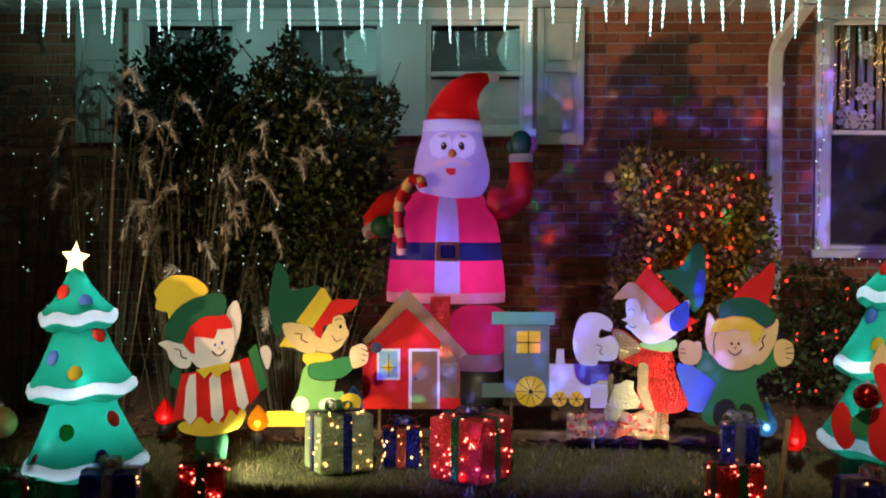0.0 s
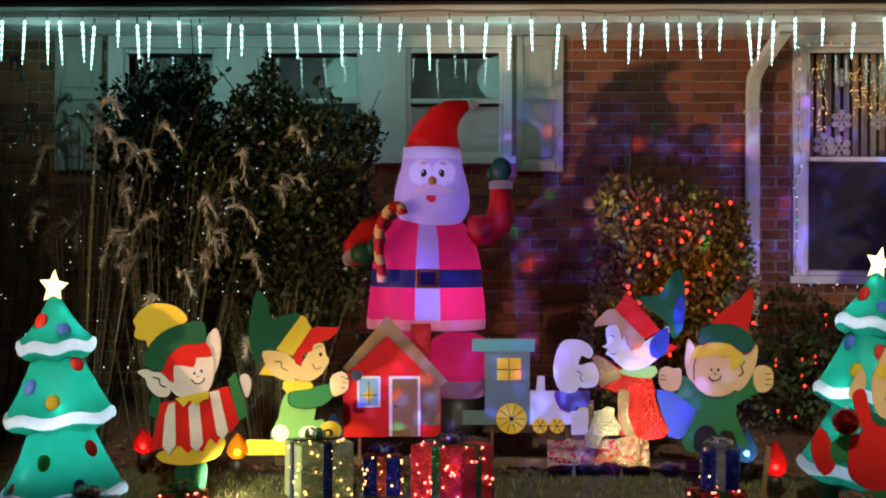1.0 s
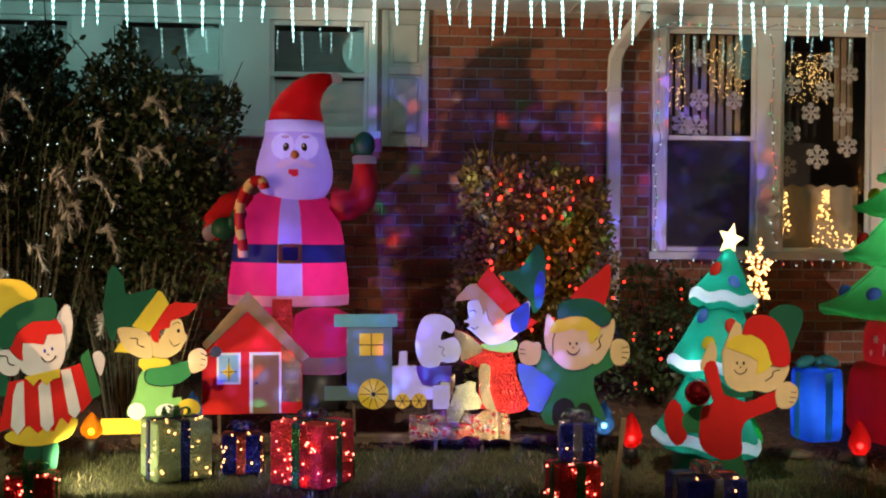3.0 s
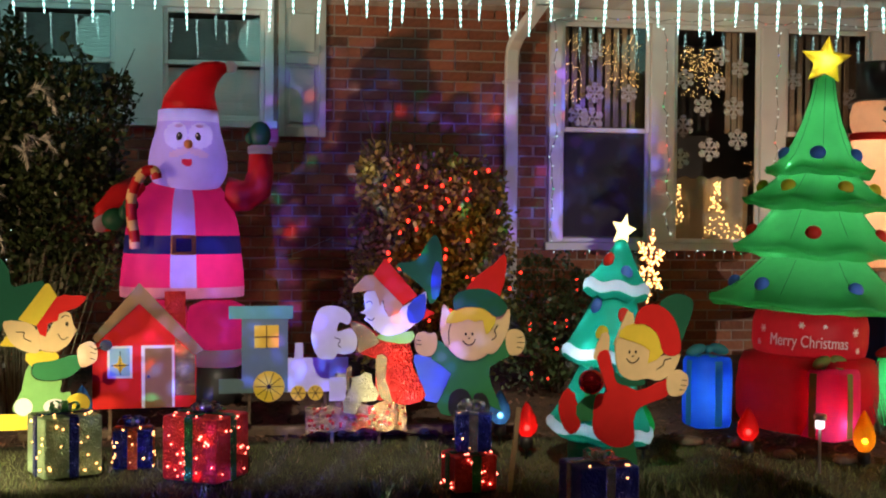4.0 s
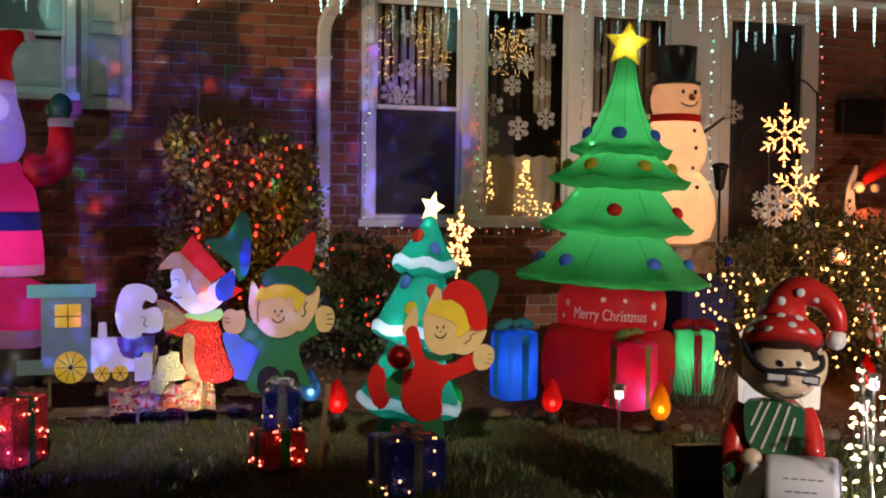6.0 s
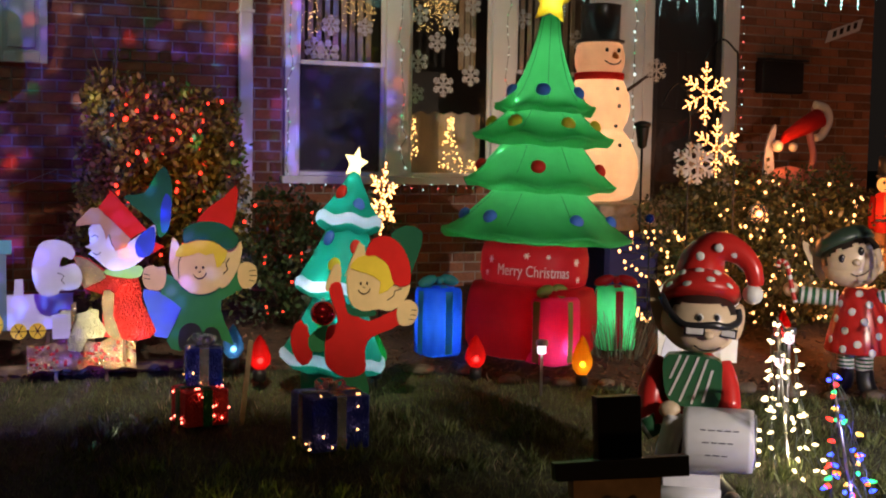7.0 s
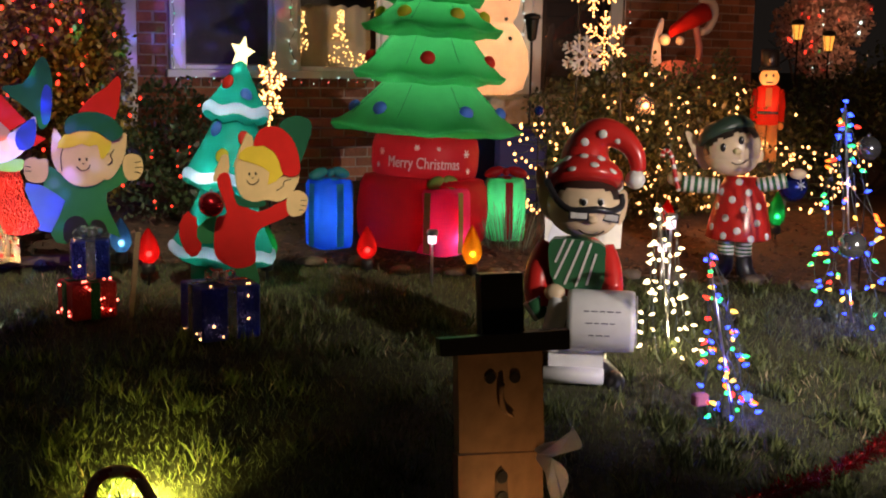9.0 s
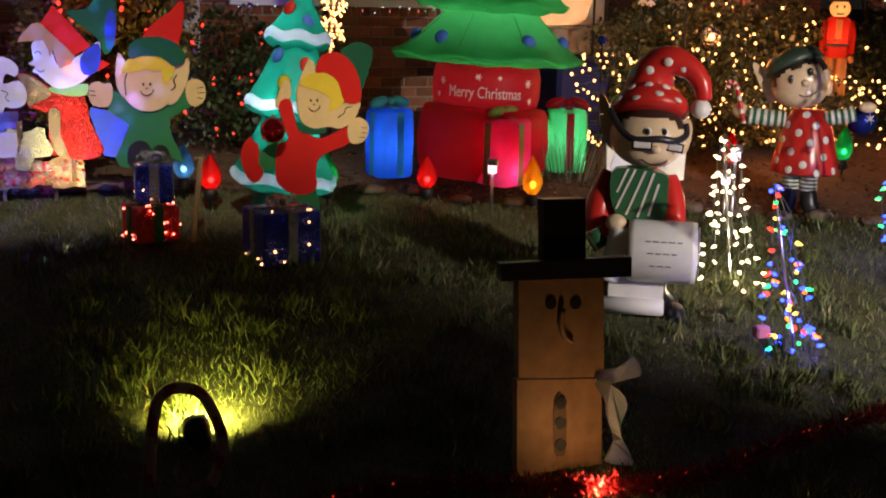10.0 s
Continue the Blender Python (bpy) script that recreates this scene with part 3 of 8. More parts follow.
def shutter(x0, x1):
    t = thing("shutter", ((x0 + x1) / 2, WALL_Y - 0.008, 2.28), "pale grey panelled wooden window shutter", "shutter", "window shutters")
    wd, h = x1 - x0, 1.07
    s = Shape()
    s.block((0, -0.006, h / 2), (wd, 0.016, h), SHUTTER, 0.003)
    part("backing", s, t)
    for c, size in (((-wd / 2 + 0.028, -0.021, h / 2), (0.056, 0.018, h)), ((wd / 2 - 0.028, -0.021, h / 2), (0.056, 0.018, h)),
                    ((0, -0.021, 0.04), (wd - 0.114, 0.018, 0.08)), ((0, -0.021, h - 0.04), (wd - 0.114, 0.018, 0.08)), ((0, -0.021, 0.60), (wd - 0.114, 0.018, 0.07))):
        s = Shape()
        s.block(c, size, SHUTTER, 0.005)
        part("rail" if size[0] > 0.06 else "stile", s, t)
    for z0, z1 in ((0.11, 0.54), (0.66, 0.96)):
        s = Shape()
        s.block((0, -0.018, (z0 + z1) / 2), (wd - 0.17, 0.012, z1 - z0), SHUTTER, 0.008)
        part("panel", s, t)


shutter(0.125, 0.495)
shutter(-3.57, -3.19)

# downspout with its elbow
t = thing("downspout", (1.965, 9.33, 0.55), "white metal downspout with an elbow at the gutter", "downspout")
s = Shape()
spine = [(0, 0, 0.02), (0, 0, 2.36), (0.006, -0.012, 2.46), (0.03, -0.07, 2.54), (0.11, -0.36, 2.70), (0.13, -0.47, 2.75), (0.135, -0.52, 2.84)]
for k, (p, q) in enumerate(zip(spine, spine[1:])):
    d = (Vector(q) - Vector(p)).normalized()
    u = d.cross(Vector((1, 0, 0))).normalized() * 0.036
    w0 = Vector((0.052, 0, 0))
    ring = [-w0 * 0.8 - u, w0 * 0.8 - u, w0 - u * 0.75, w0 + u * 0.75, w0 * 0.8 + u, -w0 * 0.8 + u, -w0 + u * 0.75, -w0 - u * 0.75]
    s.add([Vector(p) + r for r in ring] + [Vector(q) + d * 0.012 + r for r in ring], [[i, (i + 1) % 8, (i + 1) % 8 + 8, i + 8] for i in range(8)], WHITE, False)
part("pipe", s, t)
for z in (0.9, 2.2):
    s = Shape()
    s.block((0, 0.01, z), (0.125, 0.11, 0.025), WHITE, 0.003)
    part("strap", s, t)

# front door with storm glass
door = tagged(new("door_1"), "dark storm door with full glass in a white frame", "door", kind="structure")
s = Shape()
bar(s, 5.56, 5.66, 1.26, 3.26)
bar(s, 6.40, 6.56, 1.26, 3.26)
bar(s, 5.56, 6.56, 3.262, 3.36)
part("door_frame", s, door)
s = Shape()
DOORC = mat("dark_door_paint", (0.03, 0.025, 0.025), 0.4, vary=0.15)
bar(s, 5.67, 6.39, 1.28, 3.25, 0.10, 0.145, DOORC)
for z0, z1 in ((1.45, 2.0), (2.12, 2.65)):
    for x0, x1 in ((5.76, 5.99), (6.07, 6.30)):
        bar(s, x0, x1, z0, z1, 0.088, 0.099, DOORC, 0.006)
part("leaf", s, door)
s = Shape()
bar(s, 5.665, 5.72, 1.27, 3.255, 0.0, 0.03, DOORC)
bar(s, 6.34, 6.395, 1.27, 3.255, 0.0, 0.03, DOORC)
bar(s, 5.722, 6.338, 1.27, 1.45, 0.0, 0.03, DOORC)
bar(s, 5.722, 6.338, 3.18, 3.255, 0.0, 0.03, DOORC)
part("storm_frame", s, door)
s = Shape()
bar(s, 5.724, 6.336, 1.452, 3.178, 0.012, 0.016, PANE)
part("pane", s, door).visible_shadow = False
s = Shape()
s.block((6.37, WALL_Y - 0.03, 2.16), (0.035, 0.03, 0.22), IRON, 0.008)
part("door_handle", s, door)
s = Shape()
bar(s, 5.342, 5.558, 1.26, 3.36, -0.02, 0.06)
tagged(part("trim", s), "white painted post between window and door", "trim", kind="structure")

# stoop
s = Shape()
s.block((5.85, 8.83, 0.86), (2.6, 1.10, 0.86), CONCRETE, 0.015)
for k in range(3):
    s.block((7.294 + 0.28 * k, 8.9, 0.45 + 0.085 * (4 - k)), (0.284, 0.95, 0.17 * (4 - k)), CONCRETE, 0.012)
tagged(part("porch_step", s), "tan concrete stoop with steps to the door", "step", kind="structure")

# mailbox and number plaque
t = thing("mailbox", (6.99, WALL_Y - 0.07, 2.29), "black metal wall mailbox", "mailbox")
s = Shape()
s.block((0, 0, 0.15), (0.46, 0.13, 0.30), BLACK, 0.012)
part("body", s, t)
s = Shape()
s.block((0, -0.02, 0.31), (0.475, 0.17, 0.025), BLACK, 0.008, pose(0, 0, 0, 4, 0, 0))
part("lid", s, t)
t = thing("number_plaque", (7.76, WALL_Y - 0.012, 2.86), "slanted pale plaque with plain dark bars", "plaque")
s = Shape()
s.board([(-22, -7), (18, 7), (22, 19), (-18, 5)], P_PALE, 0.0, 0.01, 1)
part("plate", s, t)
for k in range(4):
    s = Shape()
    s.board([(-14 + 8 * k, -1.2 + 3 * k), (-10 + 8 * k, 0.2 + 3 * k), (-9 + 8 * k, 6.2 + 3 * k), (-13 + 8 * k, 4.8 + 3 * k)], P_LINE, 0.004, 0.003, 1)
    part("bar", s, t)
# ---- painted plywood figures (each one sheet, cut and painted) ----
def face(s, c, k, front, turn=0.0, eye=P_LINE):
    """Dot eyes, nose and a smile at c, of size k centimetres."""
    x, z = c
    for d in (-1, 1):
        s.disc((x + d * 0.42 * k, z + 0.55 * k + d * turn), 0.13 * k, 0.2 * k, eye, front)
    s.line([(x - 0.12 * k, z + 0.1 * k), (x, z - 0.02 * k), (x + 0.12 * k, z + 0.12 * k)], P_LINE, front, 0.22)
    s.line([(x - 0.8 * k, z - 0.25 * k), (x - 0.4 * k, z - 0.7 * k), (x + 0.1 * k, z - 0.8 * k), (x + 0.6 * k, z - 0.5 * k), (x + 0.8 * k, z - 0.1 * k)], P_LINE, front, 0.28)


def stake(s, x, top, foot, front=-0.016):
    s.block((x / 100, -front + 0.012, (top + foot) / 200), (0.02, 0.014, (top - foot) / 100), TIMBER, 0.003)


s = Shape()
s.board([(-7.8, 17.8), (8.0, 18.6), (7.5, 1.4), (11.5, -1.6), (1.6, -1.8), (-7.2, -0.7)], P_DGREEN, 0.0)
s.board([(-15.7, 24.4), (16.0, 31.7), (16.4, 23.7), (9.9, 19.3), (-3.8, 16.6), (-16.6, 18.8)], P_YELLOW, 0.004, 0.014)
s.board([(-21.7, 53.3), (-17.6, 54.0), (-18.2, 43.5), (-23.5, 44.3)], P_DGREEN, 0.0)
s.board([(26.1, 64.4), (29.5, 66.3), (32.3, 62.0), (30.5, 53.4), (27.7, 57.7)], P_PALE, 0.0)
s.board([(-16.7, 50.3), (-7.3, 52.0), (9.7, 56.5), (19.9, 60.0), (26.2, 40.8), (20.4, 33.9), (17.6, 36.6), (13.9, 28.3), (10.1, 32.2), (6.4, 24.2), (2.1, 27.2), (-1.6, 23.4), (-6.6, 28.0), (-11.6, 22.6), (-16.6, 26.3), (-21.9, 23.7)], P_RED, 0.008, 0.014, 1)
for o in ([(-12.3, 49.8), (-8.9, 51.0), (-8.2, 27.3), (-11.9, 22.6), (-15.4, 26.9), (-14.2, 43.6)], [(-1.4, 48.1), (1.4, 52.1), (4.5, 49.7), (6.7, 28.5), (3.3, 24.1), (-0.1, 27.4)], [(10.0, 56.5), (15.0, 57.5), (20.3, 35.5), (17.6, 31.1), (14.2, 33.8)]):
    s.board(o, P_WHITE, 0.013, 0.006, 1)
s.board([(19.9, 63.4), (24.2, 67.5), (30.8, 44.2), (26.2, 41.1)], P_GREEN, 0.013, 0.01, 1)
s.board([(-8.6, 52.9), (9.7, 57.4), (9.7, 52.8), (6.3, 51.9), (2.9, 48.7), (-0.5, 52.1), (-3.9, 48.3), (-6.4, 51.1)], P_YELLOW, 0.017, 0.006, 1)
s.board([(7.7, 84.4), (13.0, 90.9), (15.8, 82.7), (14.9, 72.6), (11.8, 65.8), (9.9, 75.9)], P_PALE, 0.004, 0.012, 3)
s.board([(-29.5, 67.1), (-21.1, 69.0), (-14.9, 66.3), (-11.4, 61.5), (-12.0, 54.7), (-17.6, 53.7), (-22.9, 57.9), (-25.1, 63.4)], P_PALE, 0.010, 0.012, 3)
s.board([(-10.5, 72.6), (1.3, 75.8), (10.6, 76.5), (12.5, 69.2), (11.2, 60.8), (6.3, 54.6), (-2.1, 53.0), (-8.9, 55.3), (-12.0, 61.5)], P_PALE, 0.014, 0.012)
s.board([(-15.8, 68.8), (-12.4, 75.6), (-4.0, 82.5), (7.1, 83.8), (11.2, 75.9), (2.8, 75.2), (1.3, 69.9), (-9.3, 71.0), (-9.2, 61.5), (-14.2, 65.4)], P_RED, 0.019, 0.008, 2)
s.board([(-31.8, 94.2), (-29.9, 97.6), (-28.1, 100.0), (-23.7, 103.2), (-18.4, 104.1), (-9.1, 102.7), (-2.2, 95.4), (-12.8, 88.5), (-22.4, 79.8), (-24.9, 84.1), (-28.3, 84.6), (-31.4, 86.5), (-30.2, 90.8)], P_YELLOW, 0.012, 0.012, 3)
s.board([(-25.2, 70.5), (-23.6, 79.8), (-15.9, 88.5), (-4.1, 93.5), (6.8, 93.9), (7.1, 83.2), (-4.0, 81.9), (-12.4, 75.6), (-15.8, 68.2)], P_DGREEN, 0.022, 0.010, 3)
face(s, ([(3.8, 64.7)])[0], 4.6, 0.0185, 0.6, P_ROYAL)
s.line([(-20.8, 64.1), (-17.3, 63.5), (-16.7, 60.2), (-13.6, 59.0)], P_LINE, 0.0145, 0.28)
s.line([(0.2, 16.7), (-0.0, 8.0), (0.0, 0.0)], P_LINE, 0.002, 0.25)
stake(s, 2, 60, -16)
solid("elf_cutout", s, (-1.695, 6.350, 0.314), "painted plywood elf with striped vest and yellow pompom hat", "yard figure", "painted yard figures")

s = Shape()
s.board([(-29.8, 10.3), (-4.1, 10.7), (-5.1, 1.6), (-29.7, 1.2)], P_YELLOW, 0.0, 0.014, 1)
s.board([(-6.3, 38.5), (8.2, 39.7), (11.3, 29.7), (10.3, 22.6), (15.7, 22.7), (14.0, 17.3), (1.3, 11.4), (-15.2, 12.2), (-10.6, 24.0)], P_LGREEN, 0.004, 0.014, 3)
s.disc(([(20.1, 16.4)])[0], 6.6, 5.6, P_YELLOW, 0.006, None, 0.01)
s.disc(([(7.7, 14.6)])[0], 6.4, 4.4, P_WHITE, 0.010, None, 0.008)
s.disc(([(-9.5, 14.6)])[0], 5.0, 5.0, P_WHITE, 0.010, None, 0.008)
s.board([(-8.0, 44.8), (7.5, 45.7), (8.5, 39.7), (-5.3, 37.8)], P_YELLOW, 0.012, 0.01, 2)
s.board([(-4.3, 38.8), (6.5, 40.7), (19.9, 43.9), (22.0, 37.2), (14.0, 30.7), (2.9, 29.2), (-4.2, 32.1)], P_GREEN, 0.016, 0.01, 3)
s.line([(-3.9, 38.5), (-4.9, 33.5), (-1.5, 30.2), (6.6, 29.3), (14.0, 30.7)], P_LINE, 0.0165, 0.25)
s.board([(19.9, 47.2), (25.6, 51.3), (30.0, 49.0), (30.3, 41.0), (25.7, 37.6), (21.3, 37.5)], P_SKIN, 0.020, 0.012, 3)
for q in ([(26.6, 48.6), (29.3, 47.3)], [(27.0, 45.3), (30.0, 44.3)], [(26.7, 41.9), (29.3, 41.3)]):
    s.line(q, P_LINE, 0.0205, 0.2)
s.disc(([(35.3, 49.1)])[0], 3.4, 3.2, BLACK, 0.02, None, 0.02)
s.line([(29.3, 46.7), (33.3, 48.4)], P_LINE, 0.018, 0.5)
s.board([(9.0, 66.8), (15.4, 67.5), (17.5, 60.5), (19.2, 57.6), (16.9, 53.2), (13.9, 48.8), (6.5, 45.0), (-0.6, 46.9), (-4.3, 52.9), (-1.7, 58.6), (3.7, 56.7)], P_SKIN, 0.012, 0.012, 3)
s.board([(-18.8, 54.7), (-13.4, 48.4), (-22.5, 49.0)], P_YELLOW, 0.006, 0.012, 1)
s.board([(-19.9, 62.8), (-6.4, 61.9), (-1.7, 55.6), (-0.6, 46.9), (-4.3, 44.9), (-13.4, 48.4), (-18.2, 54.8)], P_SKIN, 0.016, 0.010, 3)
s.board([(8.7, 76.5), (16.4, 77.2), (24.8, 76.7), (19.8, 70.6), (10.1, 67.1), (9.1, 63.1), (3.7, 61.4), (2.7, 54.0), (-2.4, 60.6)], P_RED, 0.017, 0.010, 2)
s.board([(-23.4, 98.9), (-17.3, 91.6), (-15.6, 82.6), (-8.2, 83.7), (2.2, 84.1), (-10.8, 62.9), (-19.9, 62.8), (-22.6, 54.4), (-27.3, 63.7), (-28.4, 74.4), (-26.8, 88.8)], P_DGREEN, 0.014, 0.012, 3)
s.board([(2.6, 84.1), (4.9, 83.5), (8.7, 76.8), (-2.4, 60.3), (-12.1, 63.9)], P_YELLOW, 0.021, 0.010, 1)
s.line([(-13.1, 56.8), (-9.1, 56.5), (-9.1, 53.5), (-5.3, 51.6)], P_LINE, 0.017, 0.28)
s.line([(9.1, 55.8), (11.5, 52.5), (14.8, 53.8)], P_LINE, 0.013, 0.25)
s.line([(11.1, 64.8), (13.4, 66.2), (15.1, 65.2)], P_LINE, 0.013, 0.22)
s.disc(([(14.1, 61.2)])[0], 0.9, 1.2, P_LINE, 0.013)
stake(s, 0, 40, -16)
solid("elf_cutout", s, (-1.219, 6.950, 0.423), "painted plywood kneeling elf with a green hat, holding a brush", "yard figure", "painted yard figures")

t = thing("house_cutout", (-0.676, 7.200, 0.507), "painted plywood red cottage with brown roof and foil chimney", "yard figure", "painted yard figures")
s = Shape()
s.board([(-3.2, 62.5), (29.5, 32.2), (29.7, 1.2), (-29.8, 0.2), (-30.1, 37.0)], P_RED, 0.0, 0.014, 1)
part("wall", s, t)
s = Shape()
s.board([(11.2, 69.6), (23.3, 69.7), (23.5, 47.3), (11.3, 59.2)], F_RED, -0.004, 0.012, 1)
part("chimney", s, t, "red foil chimney")
s = Shape()
s.board([(17.3, 42.1), (29.1, 31.2), (29.3, 8.1), (17.6, 7.9)], F_GOLD, 0.004, 0.006, 1)
part("side_panel", s, t, "crinkled gold foil panel")
s = Shape()
s.board([(-3.3, 74.6), (33.9, 35.0), (28.8, 31.9), (-3.2, 62.5), (-27.3, 39.4), (-30.1, 42.5)], P_BROWN, 0.009, 0.012, 1)
part("roof", s, t)
s = Shape()
s.board([(-21.4, 37.4), (-7.2, 37.6), (-7.1, 18.6), (-21.3, 18.4)], P_WHITE, 0.004, 0.006, 1)
win = part("window", s, t)
s = Shape()
s.board([(-20.0, 36.0), (-8.6, 36.2), (-8.4, 19.9), (-19.9, 19.8)], P_BLUE, 0.008, 0.005, 1)
part("pane", s, win)
s = Shape()
s.board([(-14.1, 33.0), (-12.7, 27.8), (-9.9, 26.2), (-12.6, 24.4), (-14.0, 21.2), (-15.4, 24.3), (-18.9, 26.0), (-15.4, 27.8)], P_YELLOW, 0.012, 0.004, 1)
part("star", s, win)
s = Shape()
s.line([(-14.1, 34.4), (-14.0, 20.6)], P_LINE, 0.0125, 0.25)
s.line([(-19.2, 26.0), (-9.2, 26.2)], P_LINE, 0.0125, 0.25)
part("glazing_bar", s, win)
s = Shape()
s.board([(-2.0, 37.7), (17.0, 37.9), (17.3, 1.3), (-1.7, 1.0)], P_WHITE, 0.004, 0.006, 1)
d = part("door_frame", s, t)
s = Shape()
s.board([(0.1, 36.0), (15.6, 36.2), (15.9, 1.3), (0.3, 1.0)], P_BROWN, 0.008, 0.005, 1)
part("door", s, d)
s = Shape()
s.disc(([(2.3, 19.4)])[0], 0.9, 0.9, BLACK, 0.014, None, 0.012)
part("knob", s, d)
for x in (-20, 20):
    s = Shape()
    stake(s, x, 10, -14)
    part("stake", s, t)

t = thing("train_cutout", (0.133, 7.150, 0.549), "painted plywood steam train in slate and silver blue", "yard figure", "painted yard figures")
for name, o, material, front in (("platform", [(-37.8, 13.6), (-24.5, 13.7), (-24.5, 5.2), (-37.8, 5.1)], P_SLATE, 0.0), ("cab", [(-24.7, 50.1), (2.5, 50.4), (2.7, 5.5), (-24.5, 5.2)], P_SLATE, 0.002),
                                 ("roof", [(-32.3, 56.9), (5.5, 57.2), (5.5, 49.4), (-32.2, 49.4)], P_TEAL, 0.008), ("boiler", [(2.6, 25.9), (38.5, 26.2), (38.6, 5.8), (2.7, 5.5)], P_SILVER, 0.0),
                                 ("funnel", [(7.0, 34.8), (11.4, 34.8), (11.8, 26.0), (6.3, 25.9)], P_SILVER, 0.002), ("window", [(-17.2, 45.4), (-2.9, 45.6), (-2.9, 32.3), (-17.1, 32.2)], P_YELLOW, 0.007)):
    s = Shape()
    s.board(o, material, front, 0.014 if name != "window" else 0.006, 1)
    if name == "window":
        s.line([(-10.1, 45.5), (-10.0, 32.2)], P_LINE, 0.008, 0.3)
        s.line([(-17.2, 38.6), (-2.9, 38.7)], P_LINE, 0.008, 0.3)
    part(name, s, t)
for c, r in ((([(-8.5, 9.1)])[0], 9.2), (([(8.8, 4.9)])[0], 4.5), (([(19.0, 5.0)])[0], 4.5)):
    s = Shape()
    s.disc(c, r, r, P_YELLOW, 0.012, None, 0.012)
    s.disc(c, r * 0.16, r * 0.16, P_LINE, 0.015, None, 0.004)
    n = 10 if r > 6 else 6
    spokes = []
    for k in range(n):
        a = 2 * math.pi * k / n
        q = Shape()
        q.line([(c[0] + 0.2 * r * math.cos(a), c[1] + 0.2 * r * math.sin(a)), (c[0] + 0.93 * r * math.cos(a), c[1] + 0.93 * r * math.sin(a))], P_LINE, 0.0125, 0.22)
        spokes.append(q)
    wheel = part("wheel", s, t)
    for q in spokes:
        part("spoke", q, wheel)
for x in (-20, 25):
    s = Shape()
    stake(s, x, 10, -14)
    part("stake", s, t)

s = Shape()
F_PALE = foil("pale_green_foil", (0.55, 0.58, 0.36), 0.30, 75)
F_PALE.node_tree.nodes["Principled BSDF"].inputs["Metallic"].default_value = 0.3
s.board([(-24.4, 48.4), (-14.9, 46.1), (-6.8, 40.2), (10.8, 36.6), (13.8, 20.6), (21.4, 3.7), (12.9, -1.1), (4.1, -0.7), (-1.4, 2.3), (-7.3, 1.6), (-8.8, 13.8), (-8.4, 25.7), (-19.0, 29.4), (-21.4, 39.6)], F_RED, 0.0, 0.014, 2)
# two gold foil strips stand in for the sheen along the robe's edge
s.board([(-24.1, 48.0), (-16.3, 46.1), (-9.5, 40.7), (-6.8, 35.5), (-14.9, 31.4), (-19.0, 29.8), (-21.0, 39.6)], F_GOLD, 0.004, 0.012, 2)
s.board([(-8.1, 28.0), (-1.9, 26.3), (-2.7, 13.8), (1.6, 0.9), (-5.4, 2.7), (-8.5, 13.8)], F_GOLD, 0.004, 0.012, 2)
s.board([(-23.7, 14.9), (-17.9, 16.3), (-15.2, 18.2), (-10.8, 17.3), (-10.6, 12.5), (-6.5, 5.4), (-8.4, 1.4), (-17.1, 0.8), (-20.6, -6.8), (-27.4, -5.4), (-27.9, 0.3), (-24.4, 8.4)], F_PALE, 0.008, 0.012, 1)
s.board([(-35.9, 15.2), (-26.4, 15.2), (-26.2, 1.4), (-35.9, 1.4)], P_SILVER, 0.004, 0.012, 1)
s.board([(-26.0, 20.6), (-23.0, 22.2), (-22.8, 12.5), (-24.7, 7.7), (-25.7, 3.0)], F_GOLD, 0.008, 0.008, 1)
s.board([(14.6, 28.5), (36.6, 20.1), (33.7, 2.0), (21.1, 0.9), (16.7, 16.7)], P_ROYAL, -0.006, 0.012, 2)
s.board([(-42.8, 54.6), (-34.8, 57.6), (-26.8, 55.3), (-23.4, 50.3), (-25.4, 46.3), (-30.1, 47.9), (-31.4, 42.3), (-23.4, 44.0), (-19.7, 37.6), (-21.3, 30.6), (-27.6, 28.9), (-31.3, 29.6), (-33.6, 26.6), (-42.6, 27.2), (-46.7, 39.9)], P_SILVER, 0.010, 0.014, 3)
s.line([(-33.0, 38.9), (-29.7, 37.3), (-31.0, 34.6), (-29.0, 32.6)], P_LINE, 0.0105, 0.22)
s.board([(-6.5, 40.4), (13.1, 42.2), (12.5, 35.9), (5.1, 35.0), (-6.5, 37.4)], P_LGREEN, 0.006, 0.01, 2)
s.board([(-15.9, 64.1), (-10.0, 66.7), (-5.3, 60.7), (-2.3, 52.7), (6.4, 56.3), (15.0, 61.9), (20.7, 65.6), (20.1, 54.5), (12.1, 44.6), (3.4, 40.3), (-5.2, 40.4), (-13.2, 47.5), (-15.9, 49.2), (-14.5, 51.8), (-18.2, 53.5), (-15.2, 55.5)], P_SILVER, 0.010, 0.012, 3)
s.board([(10.0, 57.0), (20.1, 64.9), (19.5, 50.2), (11.4, 47.3)], P_ROYAL, 0.015, 0.006, 3)
s.board([(-23.2, 65.1), (-18.3, 72.0), (-10.4, 75.7), (7.7, 58.6), (-1.6, 51.0), (-4.7, 61.4), (-6.6, 57.1), (-9.7, 66.4)], P_HAIR, 0.015, 0.008, 2)
s.board([(3.2, 81.6), (14.9, 84.3), (22.2, 96.0), (26.6, 99.0), (30.0, 91.0), (30.4, 78.0), (28.2, 63.2), (23.1, 58.5), (19.4, 67.6)], P_DGREEN, 0.008, 0.012, 3)
s.board([(26.7, 83.6), (29.8, 80.6), (29.8, 71.9), (28.2, 63.2), (24.5, 61.9), (24.0, 74.9)], P_ROYAL, 0.013, 0.006, 3)
